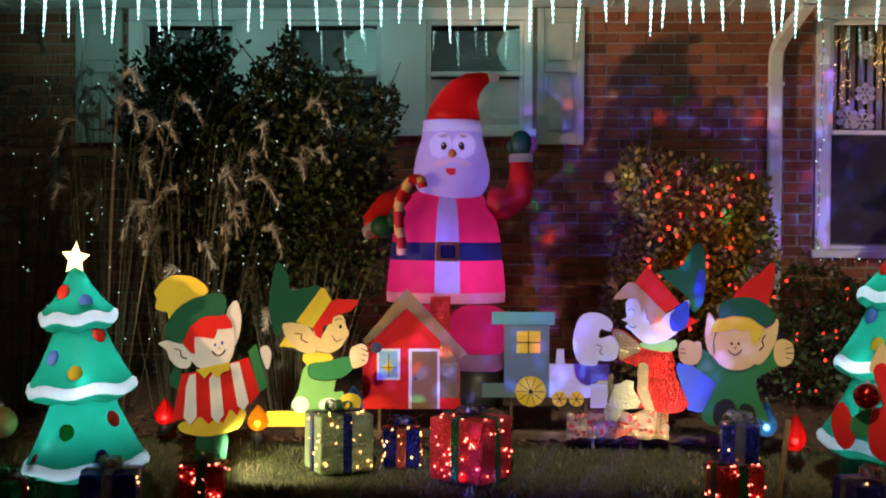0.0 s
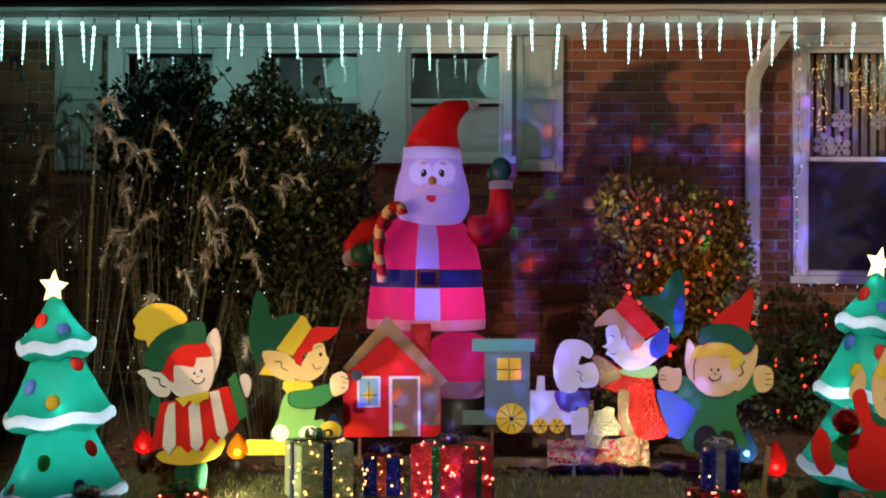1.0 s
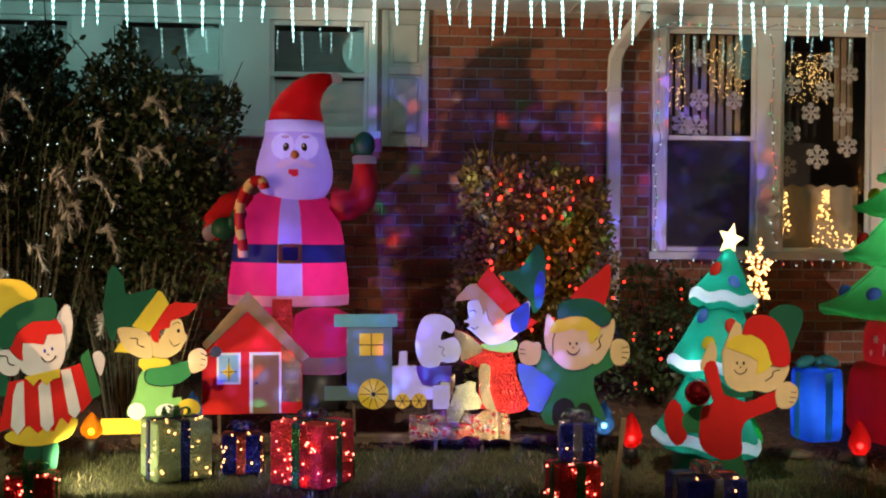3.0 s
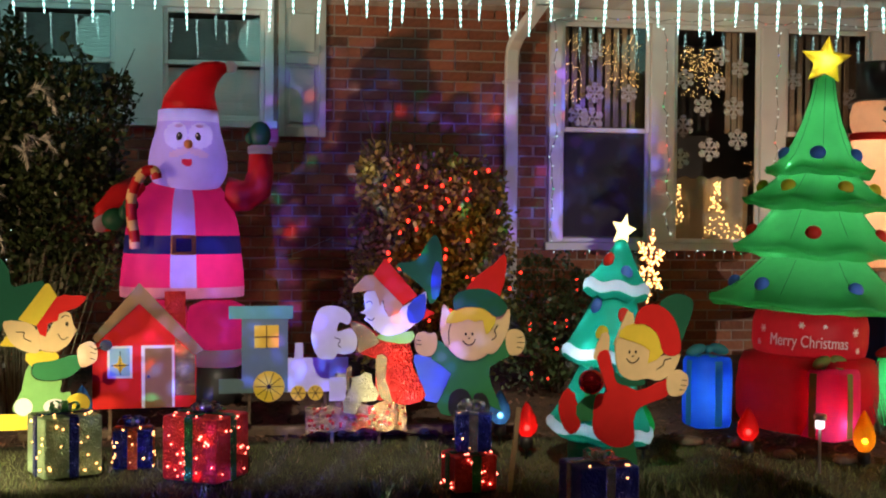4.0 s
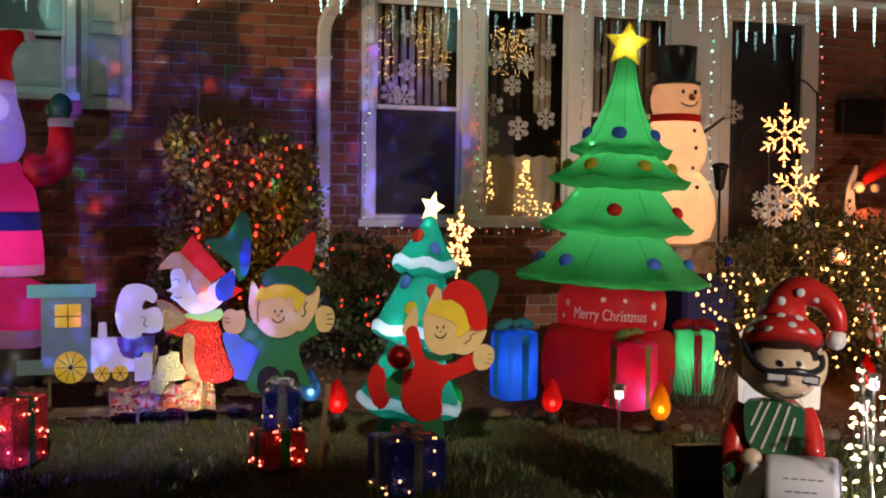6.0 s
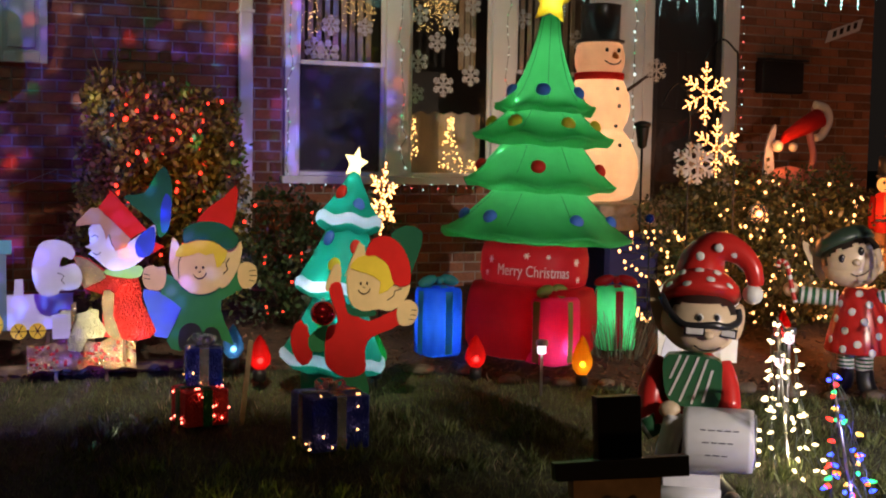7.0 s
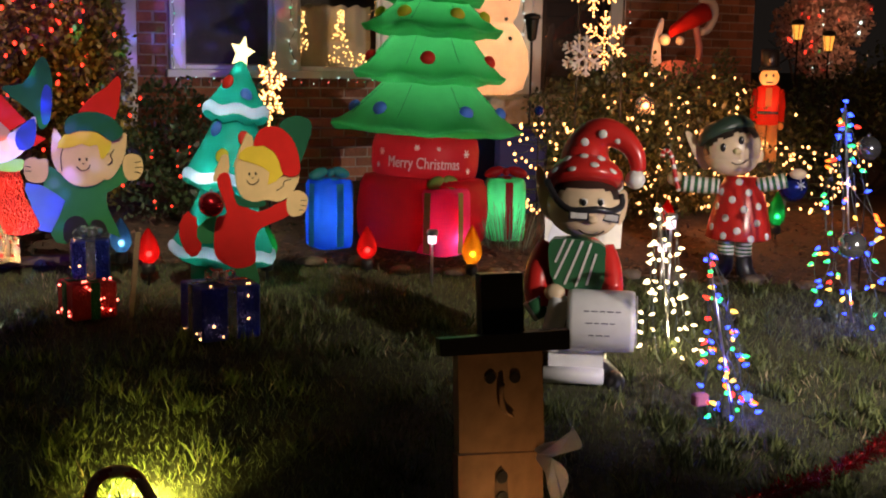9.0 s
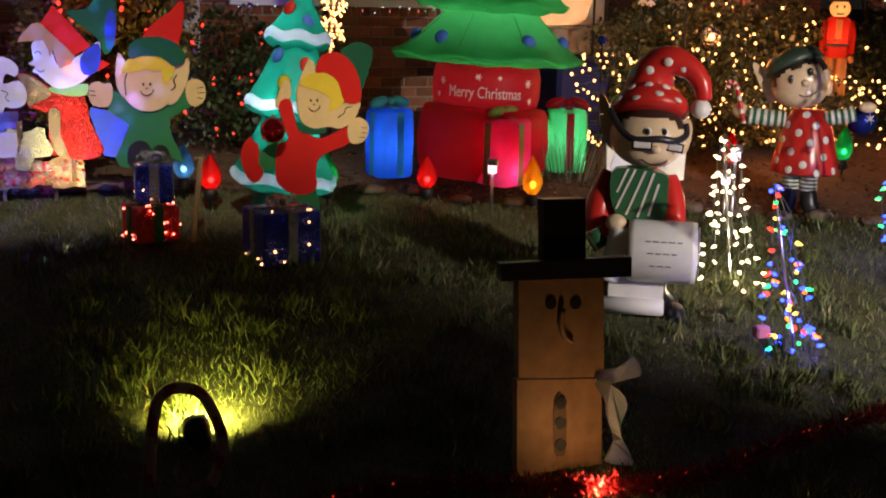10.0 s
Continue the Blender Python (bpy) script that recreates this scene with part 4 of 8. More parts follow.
s.board([(-3.8, 85.6), (15.7, 63.3), (7.0, 58.0), (-10.7, 75.7)], P_RED, 0.020, 0.010, 1)
s.board([(20.1, 56.2), (26.2, 53.2), (18.8, 48.5)], P_RED, 0.006, 0.01, 1)
s.line([(-14.6, 59.1), (-12.6, 60.1), (-10.9, 58.7)], P_LINE, 0.0105, 0.25)
s.line([(-13.9, 50.1), (-11.6, 48.8), (-9.6, 50.1)], P_LINE, 0.0105, 0.25)
stake(s, 4, 20, -14)
solid("elf_cutout", s, (0.756, 7.000, 0.556), "painted elf cutout in shiny red foil leaning over a train", "yard figure", "painted yard figures")

s = Shape()
s.board([(-12.0, 1.2), (-12.7, 11.2), (-7.3, 15.4), (-1.7, 12.8), (0.3, 2.2)], BLACK, 0.006, 0.012, 3)
s.board([(1.5, 12.1), (7.8, 11.4), (9.8, 2.0), (0.6, 2.8)], BLACK, 0.006, 0.012, 3)
s.board([(-19.7, 42.3), (-12.2, 36.9), (1.4, 31.1), (9.9, 35.1), (18.7, 42.5), (21.0, 33.0), (9.9, 27.0), (11.3, 16.0), (16.5, 2.4), (0.2, 9.7), (-12.0, 0.3), (-19.5, 6.1), (-11.5, 23.3), (-22.5, 31.5)], P_GREEN, 0.0, 0.014, 2)
s.board([(-31.2, 45.2), (-27.2, 47.0), (-24.4, 45.7), (-20.4, 45.7), (-20.0, 38.3), (-23.1, 33.7), (-29.9, 34.4), (-32.1, 39.7)], P_SKIN, 0.005, 0.012, 3)
s.board([(19.3, 45.9), (23.5, 48.0), (28.3, 45.8), (29.3, 38.9), (26.4, 34.2), (21.3, 33.7), (18.7, 39.0)], P_SKIN, 0.005, 0.012, 3)
for q in ([(24.8, 43.0), (28.3, 43.6)], [(25.1, 40.5), (29.0, 40.5)], [(24.8, 38.0), (28.0, 37.3)], [(-31.5, 42.4), (-28.7, 41.8)], [(-31.5, 40.0), (-28.4, 39.6)]):
    s.line(q, P_LINE, 0.0055, 0.22)
s.board([(-16.1, 62.0), (-12.3, 55.5), (-14.5, 50.3), (-14.4, 38.5), (-17.9, 46.3), (-17.6, 55.6)], P_SKIN, 0.006, 0.012, 3)
s.board([(20.5, 59.0), (19.6, 47.1), (14.0, 36.6), (8.9, 34.5), (10.4, 44.7), (12.9, 54.1)], P_SKIN, 0.006, 0.012, 3)
s.board([(-15.1, 51.5), (-7.0, 54.5), (5.3, 54.4), (10.4, 48.2), (11.1, 40.7), (8.3, 34.5), (1.4, 31.1), (-6.8, 31.9), (-12.8, 36.9), (-15.7, 43.5)], P_SKIN, 0.012, 0.012, 3)
s.board([(-15.1, 51.5), (-12.3, 57.7), (-5.5, 60.7), (4.0, 61.3), (12.9, 55.3), (9.8, 47.2), (6.9, 45.7), (5.3, 52.9), (1.2, 52.0), (-2.9, 53.6), (-7.0, 52.1)], P_YELLOW, 0.017, 0.008, 2)
s.board([(-4.3, 69.1), (2.6, 77.8), (10.8, 83.4), (17.1, 89.6), (18.4, 82.4), (14.7, 65.6), (5.2, 68.4)], P_RED, 0.012, 0.012, 2)
s.board([(-10.5, 58.9), (-10.5, 66.3), (-4.3, 69.7), (5.2, 70.3), (13.8, 66.9), (18.9, 59.6), (12.9, 54.7), (5.3, 59.7), (-4.2, 60.4)], P_DGREEN, 0.022, 0.010, 3)
face(s, ([(-2.2, 43.0)])[0], 4.4, 0.0165)
s.line([(-12.3, 51.2), (-13.5, 46.9), (-13.2, 39.7)], P_LINE, 0.0125, 0.28)
s.line([(13.9, 50.3), (12.0, 47.2), (13.0, 44.4), (10.5, 41.9)], P_LINE, 0.0125, 0.28)
stake(s, 0, 40, -16)
solid("elf_cutout", s, (1.149, 6.450, 0.559), "painted plywood elf in green with both arms raised", "yard figure", "painted yard figures")

s = Shape()
s.board([(-1.1, 15.3), (8.9, 17.5), (11.2, -1.3), (1.6, -1.6), (-4.7, 6.2)], P_GREEN, 0.0, 0.014, 2)
s.board([(-26.3, 45.8), (-21.0, 35.9), (-20.0, 25.4), (-25.2, 21.4), (-30.4, 28.7), (-31.4, 38.8)], P_RED, 0.0, 0.012, 2)
s.board([(-12.2, 42.8), (-10.8, 30.3), (-20.0, 28.4), (-22.3, 36.5)], P_GREEN, 0.004, 0.012, 2)
s.board([(-13.0, 63.1), (-8.5, 74.1), (-4.8, 73.4), (-5.3, 63.9), (-11.4, 60.4)], P_SKIN, 0.0, 0.012, 2)
s.board([(-11.4, 61.6), (-5.3, 65.1), (-1.5, 52.8), (10.8, 43.9), (26.7, 49.9), (27.8, 41.4), (12.4, 35.1), (8.8, 27.7), (8.9, 16.9), (-1.1, 14.1), (-11.0, 19.5), (-13.3, 28.2), (-11.9, 41.3), (-6.0, 44.2)], P_RED, 0.006, 0.014, 3)
s.board([(-2.4, 54.9), (1.7, 51.2), (13.8, 50.1), (13.9, 47.1), (6.1, 46.4), (-0.8, 48.6)], P_DGREEN, 0.011, 0.008, 2)
s.board([(26.7, 50.8), (32.3, 54.9), (37.8, 52.1), (38.2, 46.3), (34.7, 41.3), (27.8, 41.7)], P_SKIN, 0.012, 0.012, 3)
for q in ([(34.6, 49.4), (37.5, 49.1)], [(34.3, 46.7), (37.5, 46.4)], [(33.4, 44.3), (36.3, 44.0)]):
    s.line(q, P_LINE, 0.0125, 0.2)
s.board([(-2.6, 68.3), (5.0, 86.2), (8.5, 79.9), (-0.1, 72.8)], P_SKIN, 0.010, 0.012, 2)
s.board([(22.5, 89.4), (28.7, 94.4), (36.3, 94.4), (41.1, 89.3), (36.6, 74.5), (33.4, 69.4), (28.9, 81.8)], P_DGREEN, 0.006, 0.012, 3)
s.board([(-1.0, 71.6), (5.8, 73.3), (15.2, 70.2), (18.1, 61.2), (24.4, 62.6), (33.5, 64.0), (30.8, 55.2), (22.9, 49.3), (15.4, 50.4), (7.6, 49.6), (0.7, 53.6), (-1.6, 62.9)], P_SKIN, 0.014, 0.012, 3)
s.board([(-0.1, 72.8), (4.2, 78.4), (13.5, 79.2), (21.1, 73.7), (24.7, 64.1), (15.9, 58.5), (16.8, 65.1), (8.9, 69.7)], P_YELLOW, 0.019, 0.008, 2)
s.board([(8.2, 79.6), (11.9, 87.9), (20.9, 89.4), (28.9, 83.3), (33.1, 73.0), (32.9, 63.7), (24.7, 63.5), (20.8, 73.8), (14.1, 79.2)], P_RED, 0.024, 0.010, 3)
face(s, ([(7.5, 62.2)])[0], 4.2, 0.0185)
s.line([(20.7, 55.1), (24.4, 57.5), (25.0, 59.9), (28.8, 61.0)], P_LINE, 0.0145, 0.28)
stake(s, 0, 40, -14)
solid("elf_cutout", s, (1.854, 6.050, 0.307), "painted plywood elf in red dancing before a small tree", "yard figure", "painted yard figures")
# ---- inflatables ----
C_GREEN, C_TRIM = cloth("teal_green_nylon", (0.012, 0.34, 0.24)), cloth("white_nylon", (0.78, 0.80, 1.0), 0.9)
C_BIG, C_STAR = cloth("bright_green_nylon", (0.075, 0.55, 0.17)), cloth("yellow_nylon", (0.85, 0.72, 0.06))
C_RED, C_SUIT = cloth("red_nylon", (0.42, 0.012, 0.02), 0.6), cloth("crimson_nylon", (0.72, 0.035, 0.17), 0.7)
C_NAVY, C_GOLD = cloth("navy_nylon", (0.02, 0.03, 0.13), 0.5), cloth("gold_nylon", (0.42, 0.25, 0.05), 0.5)
C_BLUE, C_PINK, C_LIME = cloth("blue_nylon", (0.015, 0.13, 0.80)), cloth("pink_nylon", (0.75, 0.05, 0.22)), cloth("lime_nylon", (0.08, 0.62, 0.22))
C_MITT, C_ROSE = cloth("dark_green_nylon", (0.012, 0.085, 0.045), 0.2), cloth("rose_plush", (0.75, 0.36, 0.38), 0.4)
# white beard and stripe carry the light's lavender and blue tint as colour
C_ARM, C_HAIRY = cloth("red_sleeve_nylon", (0.55, 0.015, 0.02), 0.1), cloth("lavender_lit_plush", (0.60, 0.55, 0.90), 0.45)
C_STRIPE = cloth("blue_lit_nylon", (0.42, 0.46, 0.95), 0.6)
C_OCHRE, C_OLIVE = cloth("yellow_dot_nylon", (0.85, 0.66, 0.06), 0.45), cloth("olive_ribbon_nylon", (0.20, 0.26, 0.06), 0.4)
C_DBLUE, C_DRED = cloth("blue_dot_nylon", (0.09, 0.24, 0.85), 0.35), cloth("red_dot_nylon", (0.75, 0.04, 0.025), 0.35)
STAR_LIT = lit("lit_star", (1.0, 0.80, 0.36), 2.6)


def star_shape(r, deep, material, points=5):
    """A puffed five-pointed star."""
    s = Shape()
    n = points * 2
    ring = [((r if i % 2 == 0 else r * 0.48) * math.sin(math.pi * i / points), 0, (r if i % 2 == 0 else r * 0.48) * math.cos(math.pi * i / points)) for i in range(n)]
    ring = [p for i in range(n) for p in (ring[i], tuple((a + b) / 2 for a, b in zip(ring[i], ring[(i + 1) % n])))]
    n *= 2
    inner = [(0.55 * x, -deep * 0.8, 0.55 * z) for x, _, z in ring]
    back = [(0.55 * x, deep * 0.8, 0.55 * z) for x, _, z in ring]
    v = ring + inner + back + [(0, -deep, 0), (0, deep, 0)]
    f = []
    for i in range(n):
        j = (i + 1) % n
        f += [[i, j, n + j, n + i], [j, i, 2 * n + i, 2 * n + j], [n + i, n + j, 3 * n], [2 * n + j, 2 * n + i, 3 * n + 1]]
    return s.add(v, f, material)


def small_tree(place, dots, lean=0.0, tall=1.0, wide=1.0):
    t = thing("inflatable_tree", place, "lit inflatable green tree with white trim and star", "inflatable", "small inflatable trees")
    t.matrix_basis = pose(*place, 0, lean, 0) @ Matrix.Diagonal((wide, wide, tall, 1))
    # tier: top radius, top height, edge radius, edge height
    tiers = [(0.035, 1.20, 0.215, 0.945), (0.13, 0.93, 0.30, 0.60), (0.17, 0.57, 0.345, 0.225)]
    for k, (r0, z0, r1, z1) in enumerate(tiers):
        h = z0 - z1
        prof = [(r0 * 0.4, z0 + 0.012), (r0, z0), (r0 + (r1 - r0) * 0.28, z0 - 0.30 * h), (r0 + (r1 - r0) * 0.58, z0 - 0.58 * h), (r0 + (r1 - r0) * 0.92, z1 + 0.050),
                (r1 * 1.015, z1 + 0.042), (r1 * 1.04, z1 + 0.020), (r1 * 1.01, z1 - 0.004), (r1 * 0.9, z1 - 0.022), (r1 * 0.6, z1 - 0.045)]
        s = Shape()
        s.turned(prof, C_GREEN, 32, None, lambda a, j: 1 + (0.022 * math.sin(16 * a) if 4 < j < 9 else 0), pick=lambda a, j: C_TRIM if j in (4, 5, 6) else C_GREEN, lift=lambda a, j: 0.011 * math.sin(6 * a + k) if j > 3 else 0)
        part("tier", s, t)
    s = Shape()
    s.turned([(0.20, 0.19), (0.19, 0.1), (0.17, 0.02), (0.16, 0.0)], C_GREEN, 20)
    part("base", s, t)
    part("star", star_shape(0.088, 0.032, STAR_LIT), t, "glowing yellow star", pose(0, 0, 1.255, 0, 8, 0))
    for a, k, f, material in dots:
        r0, z0, r1, z1 = tiers[k]
        r, z = r0 + (r1 - r0) * f * 0.92, z0 - (z0 - z1) * f
        s = Shape()
        s.ball((0, 0, 0), (0.043, 0.022, 0.043), material, 12, 8)
        an = radians(a)
        part("ornament", s, t, "", Matrix.Translation(((r + 0.002) * math.sin(an), -(r + 0.002) * math.cos(an), z)) @ pose(0, 0, 0, -25, 0, a))
    return t


small_tree((-2.284, 6.100, 0.119), [(-25, 0, 0.42, C_DRED), (38, 0, 0.62, C_DBLUE), (-28, 1, 0.45, C_DBLUE), (62, 1, 0.15, C_DRED), (12, 1, 0.68, C_OCHRE),
            (-42, 2, 0.80, C_DRED), (-4, 2, 0.42, C_LIME), (36, 2, 0.78, C_DBLUE), (66, 2, 0.3, C_DRED)], -3.3, 1.06, 0.91)
small_tree((1.859, 6.500, 0.203), [(-60, 0, 0.4, C_DRED), (6, 0, 0.62, C_DBLUE), (-62, 1, 0.2, C_DBLUE), (6, 1, 0.3, C_DRED), (-32, 1, 0.6, C_OCHRE), (-36, 2, 0.42, C_LIME), (-70, 2, 0.55, C_DRED), (20, 2, 0.5, C_DBLUE)], 6.5, 1.11, 0.85)

# big tree on a red drum, leaning a little
G0 = rise(7.33)
BT = pose(3.52, 7.33, G0, 0, 2.7, 0)
bt = thing("inflatable_tree", (3.52, 7.33, G0), "tall glowing inflatable green tree on a red drum base", "inflatable")
bt.matrix_basis = BT
necks = [(0.06, 2.585), (0.25, 1.945), (0.285, 1.715), (0.33, 1.395), (0.30, 1.06)]
tips = [(0.345, 1.975), (0.48, 1.775), (0.52, 1.465), (0.655, 1.115)]
profiles = []
for k, (r1, z1) in enumerate(tips):
    r0, z0 = necks[k]
    h, w = z0 - z1, r1 - r0
    if k == 0:
        prof = [(0.015, z0 + 0.02), (r0, z0), (0.085, 2.44), (0.125, 2.30), (0.172, 2.18), (0.222, 2.085), (0.275, 2.025), (0.325, 1.985)]
    else:
        prof = [(r0 * 0.95, z0 + 0.03), (r0, z0), (r0 + 0.22 * w, z0 - 0.26 * h), (r0 + 0.46 * w, z0 - 0.52 * h), (r0 + 0.70 * w, z0 - 0.76 * h), (r0 + 0.90 * w, z0 - 0.94 * h)]
    rn, zn = necks[k + 1]
    prof += [(r1, z1), (r1 * 0.975, z1 - 0.018), (r1 * 0.80, z1 - 0.026), (rn * 1.02, max(zn, z1 - 0.06))]
    profiles.append(prof)
    n = len(prof)

    def skirt(a, j, n=n):
        f = max(0.0, 1 - abs(j - (n - 3.6)) / 4.2)
        return 1 + f * (0.055 * math.cos(8 * a) + 0.02 * math.sin(3 * a))

    def sag(a, j, n=n, k=k):
        f = max(0.0, 1 - abs(j - (n - 3.4)) / 3.0)
        return f * (0.020 * math.cos(8 * a) + 0.011 * math.sin(5 * a + k))
    s = Shape()
    s.turned([(r, z - G0) for r, z in prof], C_BIG, 72, None, skirt, lift=sag, caps=False)
    tier = part("tier", s, bt)
    for a in (-112, -68, -22, 22, 68) if k == 0 else (-90, -45, 0, 45):
        q = Shape()
        an = radians(a - 90)
        q.tube([((r + 0.003) * 1.02 * math.cos(an), (r + 0.003) * 1.02 * math.sin(an), z - G0) for r, z in prof[1:-5]], 0.0015, P_DGREEN, 5)
        part("seam", q, tier)
for k, z, dots, material in ((0, 2.085, (-101, -30, 44), C_DBLUE), (1, 1.865, (-106, -57, 1, 49), C_OCHRE), (2, 1.575, (-101, -28, 46), C_DRED), (3, 1.235, (-101, -63, 4, 48), C_DBLUE)):
    up = sorted((q[1], q[0]) for q in profiles[k][:-3])
    for a in dots:
        r = float(np.interp(z, [q[0] for q in up], [q[1] for q in up])) + 0.012
        s = Shape()
        s.ball((0, 0, 0), (0.050, 0.036, 0.046), material, 14, 8)
        an = radians(a)
        part("ornament", s, bt, "", Matrix.Translation((r * math.sin(an), -r * math.cos(an), z - G0)) @ pose(0, 0, 0, -30, 0, a))
part("star", star_shape(0.165, 0.06, C_STAR), bt, "glowing yellow star", pose(0, 0, 2.70 - G0, 0, 4, -24))
s = Shape()
s.turned([(r, z - G0) for r, z in ((0.28, 1.075), (0.35, 1.05), (0.366, 0.98), (0.366, 0.86), (0.354, 0.80), (0.32, 0.785))], C_RED, 40, caps=False)
part("drum", s, bt)
s = Shape()
s.turned([(r, z - G0) for r, z in ((0.32, 0.79), (0.41, 0.775), (0.437, 0.71), (0.452, 0.55), (0.44, 0.38), (0.40, 0.31))], C_RED, 40, caps=False)
part("base", s, bt)
fc = bpy.data.curves.new("lettering", "FONT")
fc.body, fc.size, fc.align_x, fc.extrude = "Merry Christmas", 0.105, "CENTER", 0.002
tmp = new("lettering", fc)
me = bpy.data.meshes.new_from_object(tmp.evaluated_get(bpy.context.evaluated_depsgraph_get()))
scene.collection.objects.unlink(tmp)
bpy.data.objects.remove(tmp)
x_lo, x_hi = min(v.co.x for v in me.vertices), max(v.co.x for v in me.vertices)
for v in me.vertices:
    a = ((v.co.x - x_lo) / (x_hi - x_lo) - 0.5) * 1.36 - 0.46
    r = 0.371 + v.co.z
    v.co = (r * math.sin(a), -r * math.cos(a), 0.855 - G0 + v.co.y)
me.materials.clear()
me.materials.append(paint("white_print", (0.62, 0.50, 0.50)))
part("lettering", me, bt, "white printed words")
for a, z, r in ((-76, 0.95, 0.026), (-34, 0.99, 0.022), (22, 0.96, 0.028), (26, 0.845, 0.022), (-82, 0.86, 0.02), (-12, 0.99, 0.016)):
    s = Shape()
    for k in range(3):
        s.block((0, 0, 0), (2 * r, 0.002, r * 0.3), P_WHITE, 0.0005, pose(0, 0, 0, 0, 60 * k, 0))
    an = radians(a)
    part("snowflake_print", s, bt, "", Matrix.Translation((0.371 * math.sin(an), -0.371 * math.cos(an), z - G0)) @ pose(0, 0, 0, 0, 0, a))
for z, watts in ((2.36, 0.5), (2.12, 0.85), (1.90, 1.35), (1.62, 1.9), (1.28, 2.8)):
    glow("tree_lamp", BT @ Vector((0, 0, z - G0)), watts, (0.95, 1.0, 0.85), 0.05)
# single diodes that sit right behind the cloth
for a, r, z in ((-68, 0.275, 2.005), (-84, 0.315, 1.672), (-66, 0.37, 1.462)):
    an = radians(a)
    glow("tree_lamp", BT @ Vector((r * math.sin(an), -r * math.cos(an), z - G0)), 0.10, (0.9, 1.0, 0.9), 0.008)
glow("tree_lamp", BT @ Vector((-0.01, -0.025, 2.70 - G0)), 0.55, (1.0, 0.95, 0.7), 0.012)
glow("tree_lamp", BT @ Vector((0, 0, 0.92 - G0)), 2.4, (1.0, 0.9, 0.85), 0.08)
glow("tree_lamp", BT @ Vector((0.1, 0, 0.5 - G0)), 1.4, (1.0, 0.9, 0.85), 0.08)


def soft_box(w, d, h, material, puff=0.12, n=8):
    """A puffed box of cloth."""
    s = Shape()
    prof = [(0.55, 0.0), (0.92, 0.012), (1.0, 0.07), (1.02, 0.3), (1.03, 0.5), (1.02, 0.7), (1.0, 0.93), (0.92, 0.988), (0.5, 1.0)]

    def wave(a, j):
        c, q = abs(math.cos(a)), abs(math.sin(a))
        return 1 / max((c ** 5 + q ** 5) ** 0.2, 0.1)
    s.turned([(r * w / 2, z * h) for r, z in prof], material, 28, None, wave, d / w)
    return s


def inflatable_gift(x, y, w, h, material, ribbon, turn, label, lamp):
    t = thing("inflatable_gift", (x, y, rise(y)), label, "inflatable", "glowing gift boxes by the tree", turn)
    part("box", soft_box(w, w * 0.9, h, material), t)
    s = Shape()
    r = w * 0.53
    for d in (0, 1):
        pts = [(-r * 0.99, 0, 0.02), (-r, 0, h * 0.5), (-r * 0.97, 0, h * 0.94), (-r * 0.4, 0, h * 1.02), (0, 0, h * 1.025), (r * 0.4, 0, h * 1.02), (r * 0.97, 0, h * 0.94), (r, 0, h * 0.5), (r * 0.99, 0, 0.02)]
        hw = 0.027
        m = pose(0, 0, 0, 0, 0, 90 * d)
        v = [(px * 1.012, sgn * hw, pz) for px, _, pz in pts for sgn in (-1, 1)]
        s.add(v, [[2 * i, 2 * i + 2, 2 * i + 3, 2 * i + 1] for i in range(len(pts) - 1)], ribbon, True, m @ Matrix.Diagonal((1, 1, 1, 1)) if not d else m @ Matrix.Diagonal((0.9, 1, 1, 1)))
    part("ribbon", s, t)
    s = Shape()
    for a in (-1, 1):
        s.ball((a * 0.07, 0, h * 1.03 + 0.03), (0.075, 0.04, 0.035), ribbon, 12, 8, pose(0, 0, 0, 0, -a * 18, 0))
    s.ball((0, -0.01, h * 1.03 + 0.03), 0.028, ribbon, 10, 6)
    part("bow", s, t)
    glow("gift_lamp", (x, y - 0.01, rise(y) + 0.24), lamp * 0.6, (1, 0.95, 0.95), 0.03)
    glow("gift_lamp", (x + 0.03, y - 0.33 * w, rise(y) + 0.11), lamp * 0.10, (1, 0.97, 0.97), 0.01)


inflatable_gift(2.83, 7.28, 0.265, 0.455, C_BLUE, cloth("teal_ribbon_nylon", (0.06, 0.35, 0.38), 0.5), 14, "glowing blue inflatable gift box with green ribbon", 2.0)
inflatable_gift(3.507, 6.96, 0.315, 0.44, C_PINK, C_OLIVE, 26, "glowing pink inflatable gift box with olive ribbon", 5.5)
inflatable_gift(4.124, 7.225, 0.26, 0.44, C_LIME, C_RED, -16, "glowing green inflatable gift box with red ribbon", 2.2)

# tall waving figure: one soft body
s = Shape()
X0, ZB = -0.48, rise(8.1)


def suit(a, j):
    ang = (math.degrees(a) + 90) % 360
    front = min(ang, 360 - ang)
    if j == 0:
        return C_ROSE
    if j == 3:
        return C_GOLD if front < 13 else C_NAVY
    return C_STRIPE if front < 9.5 else C_SUIT


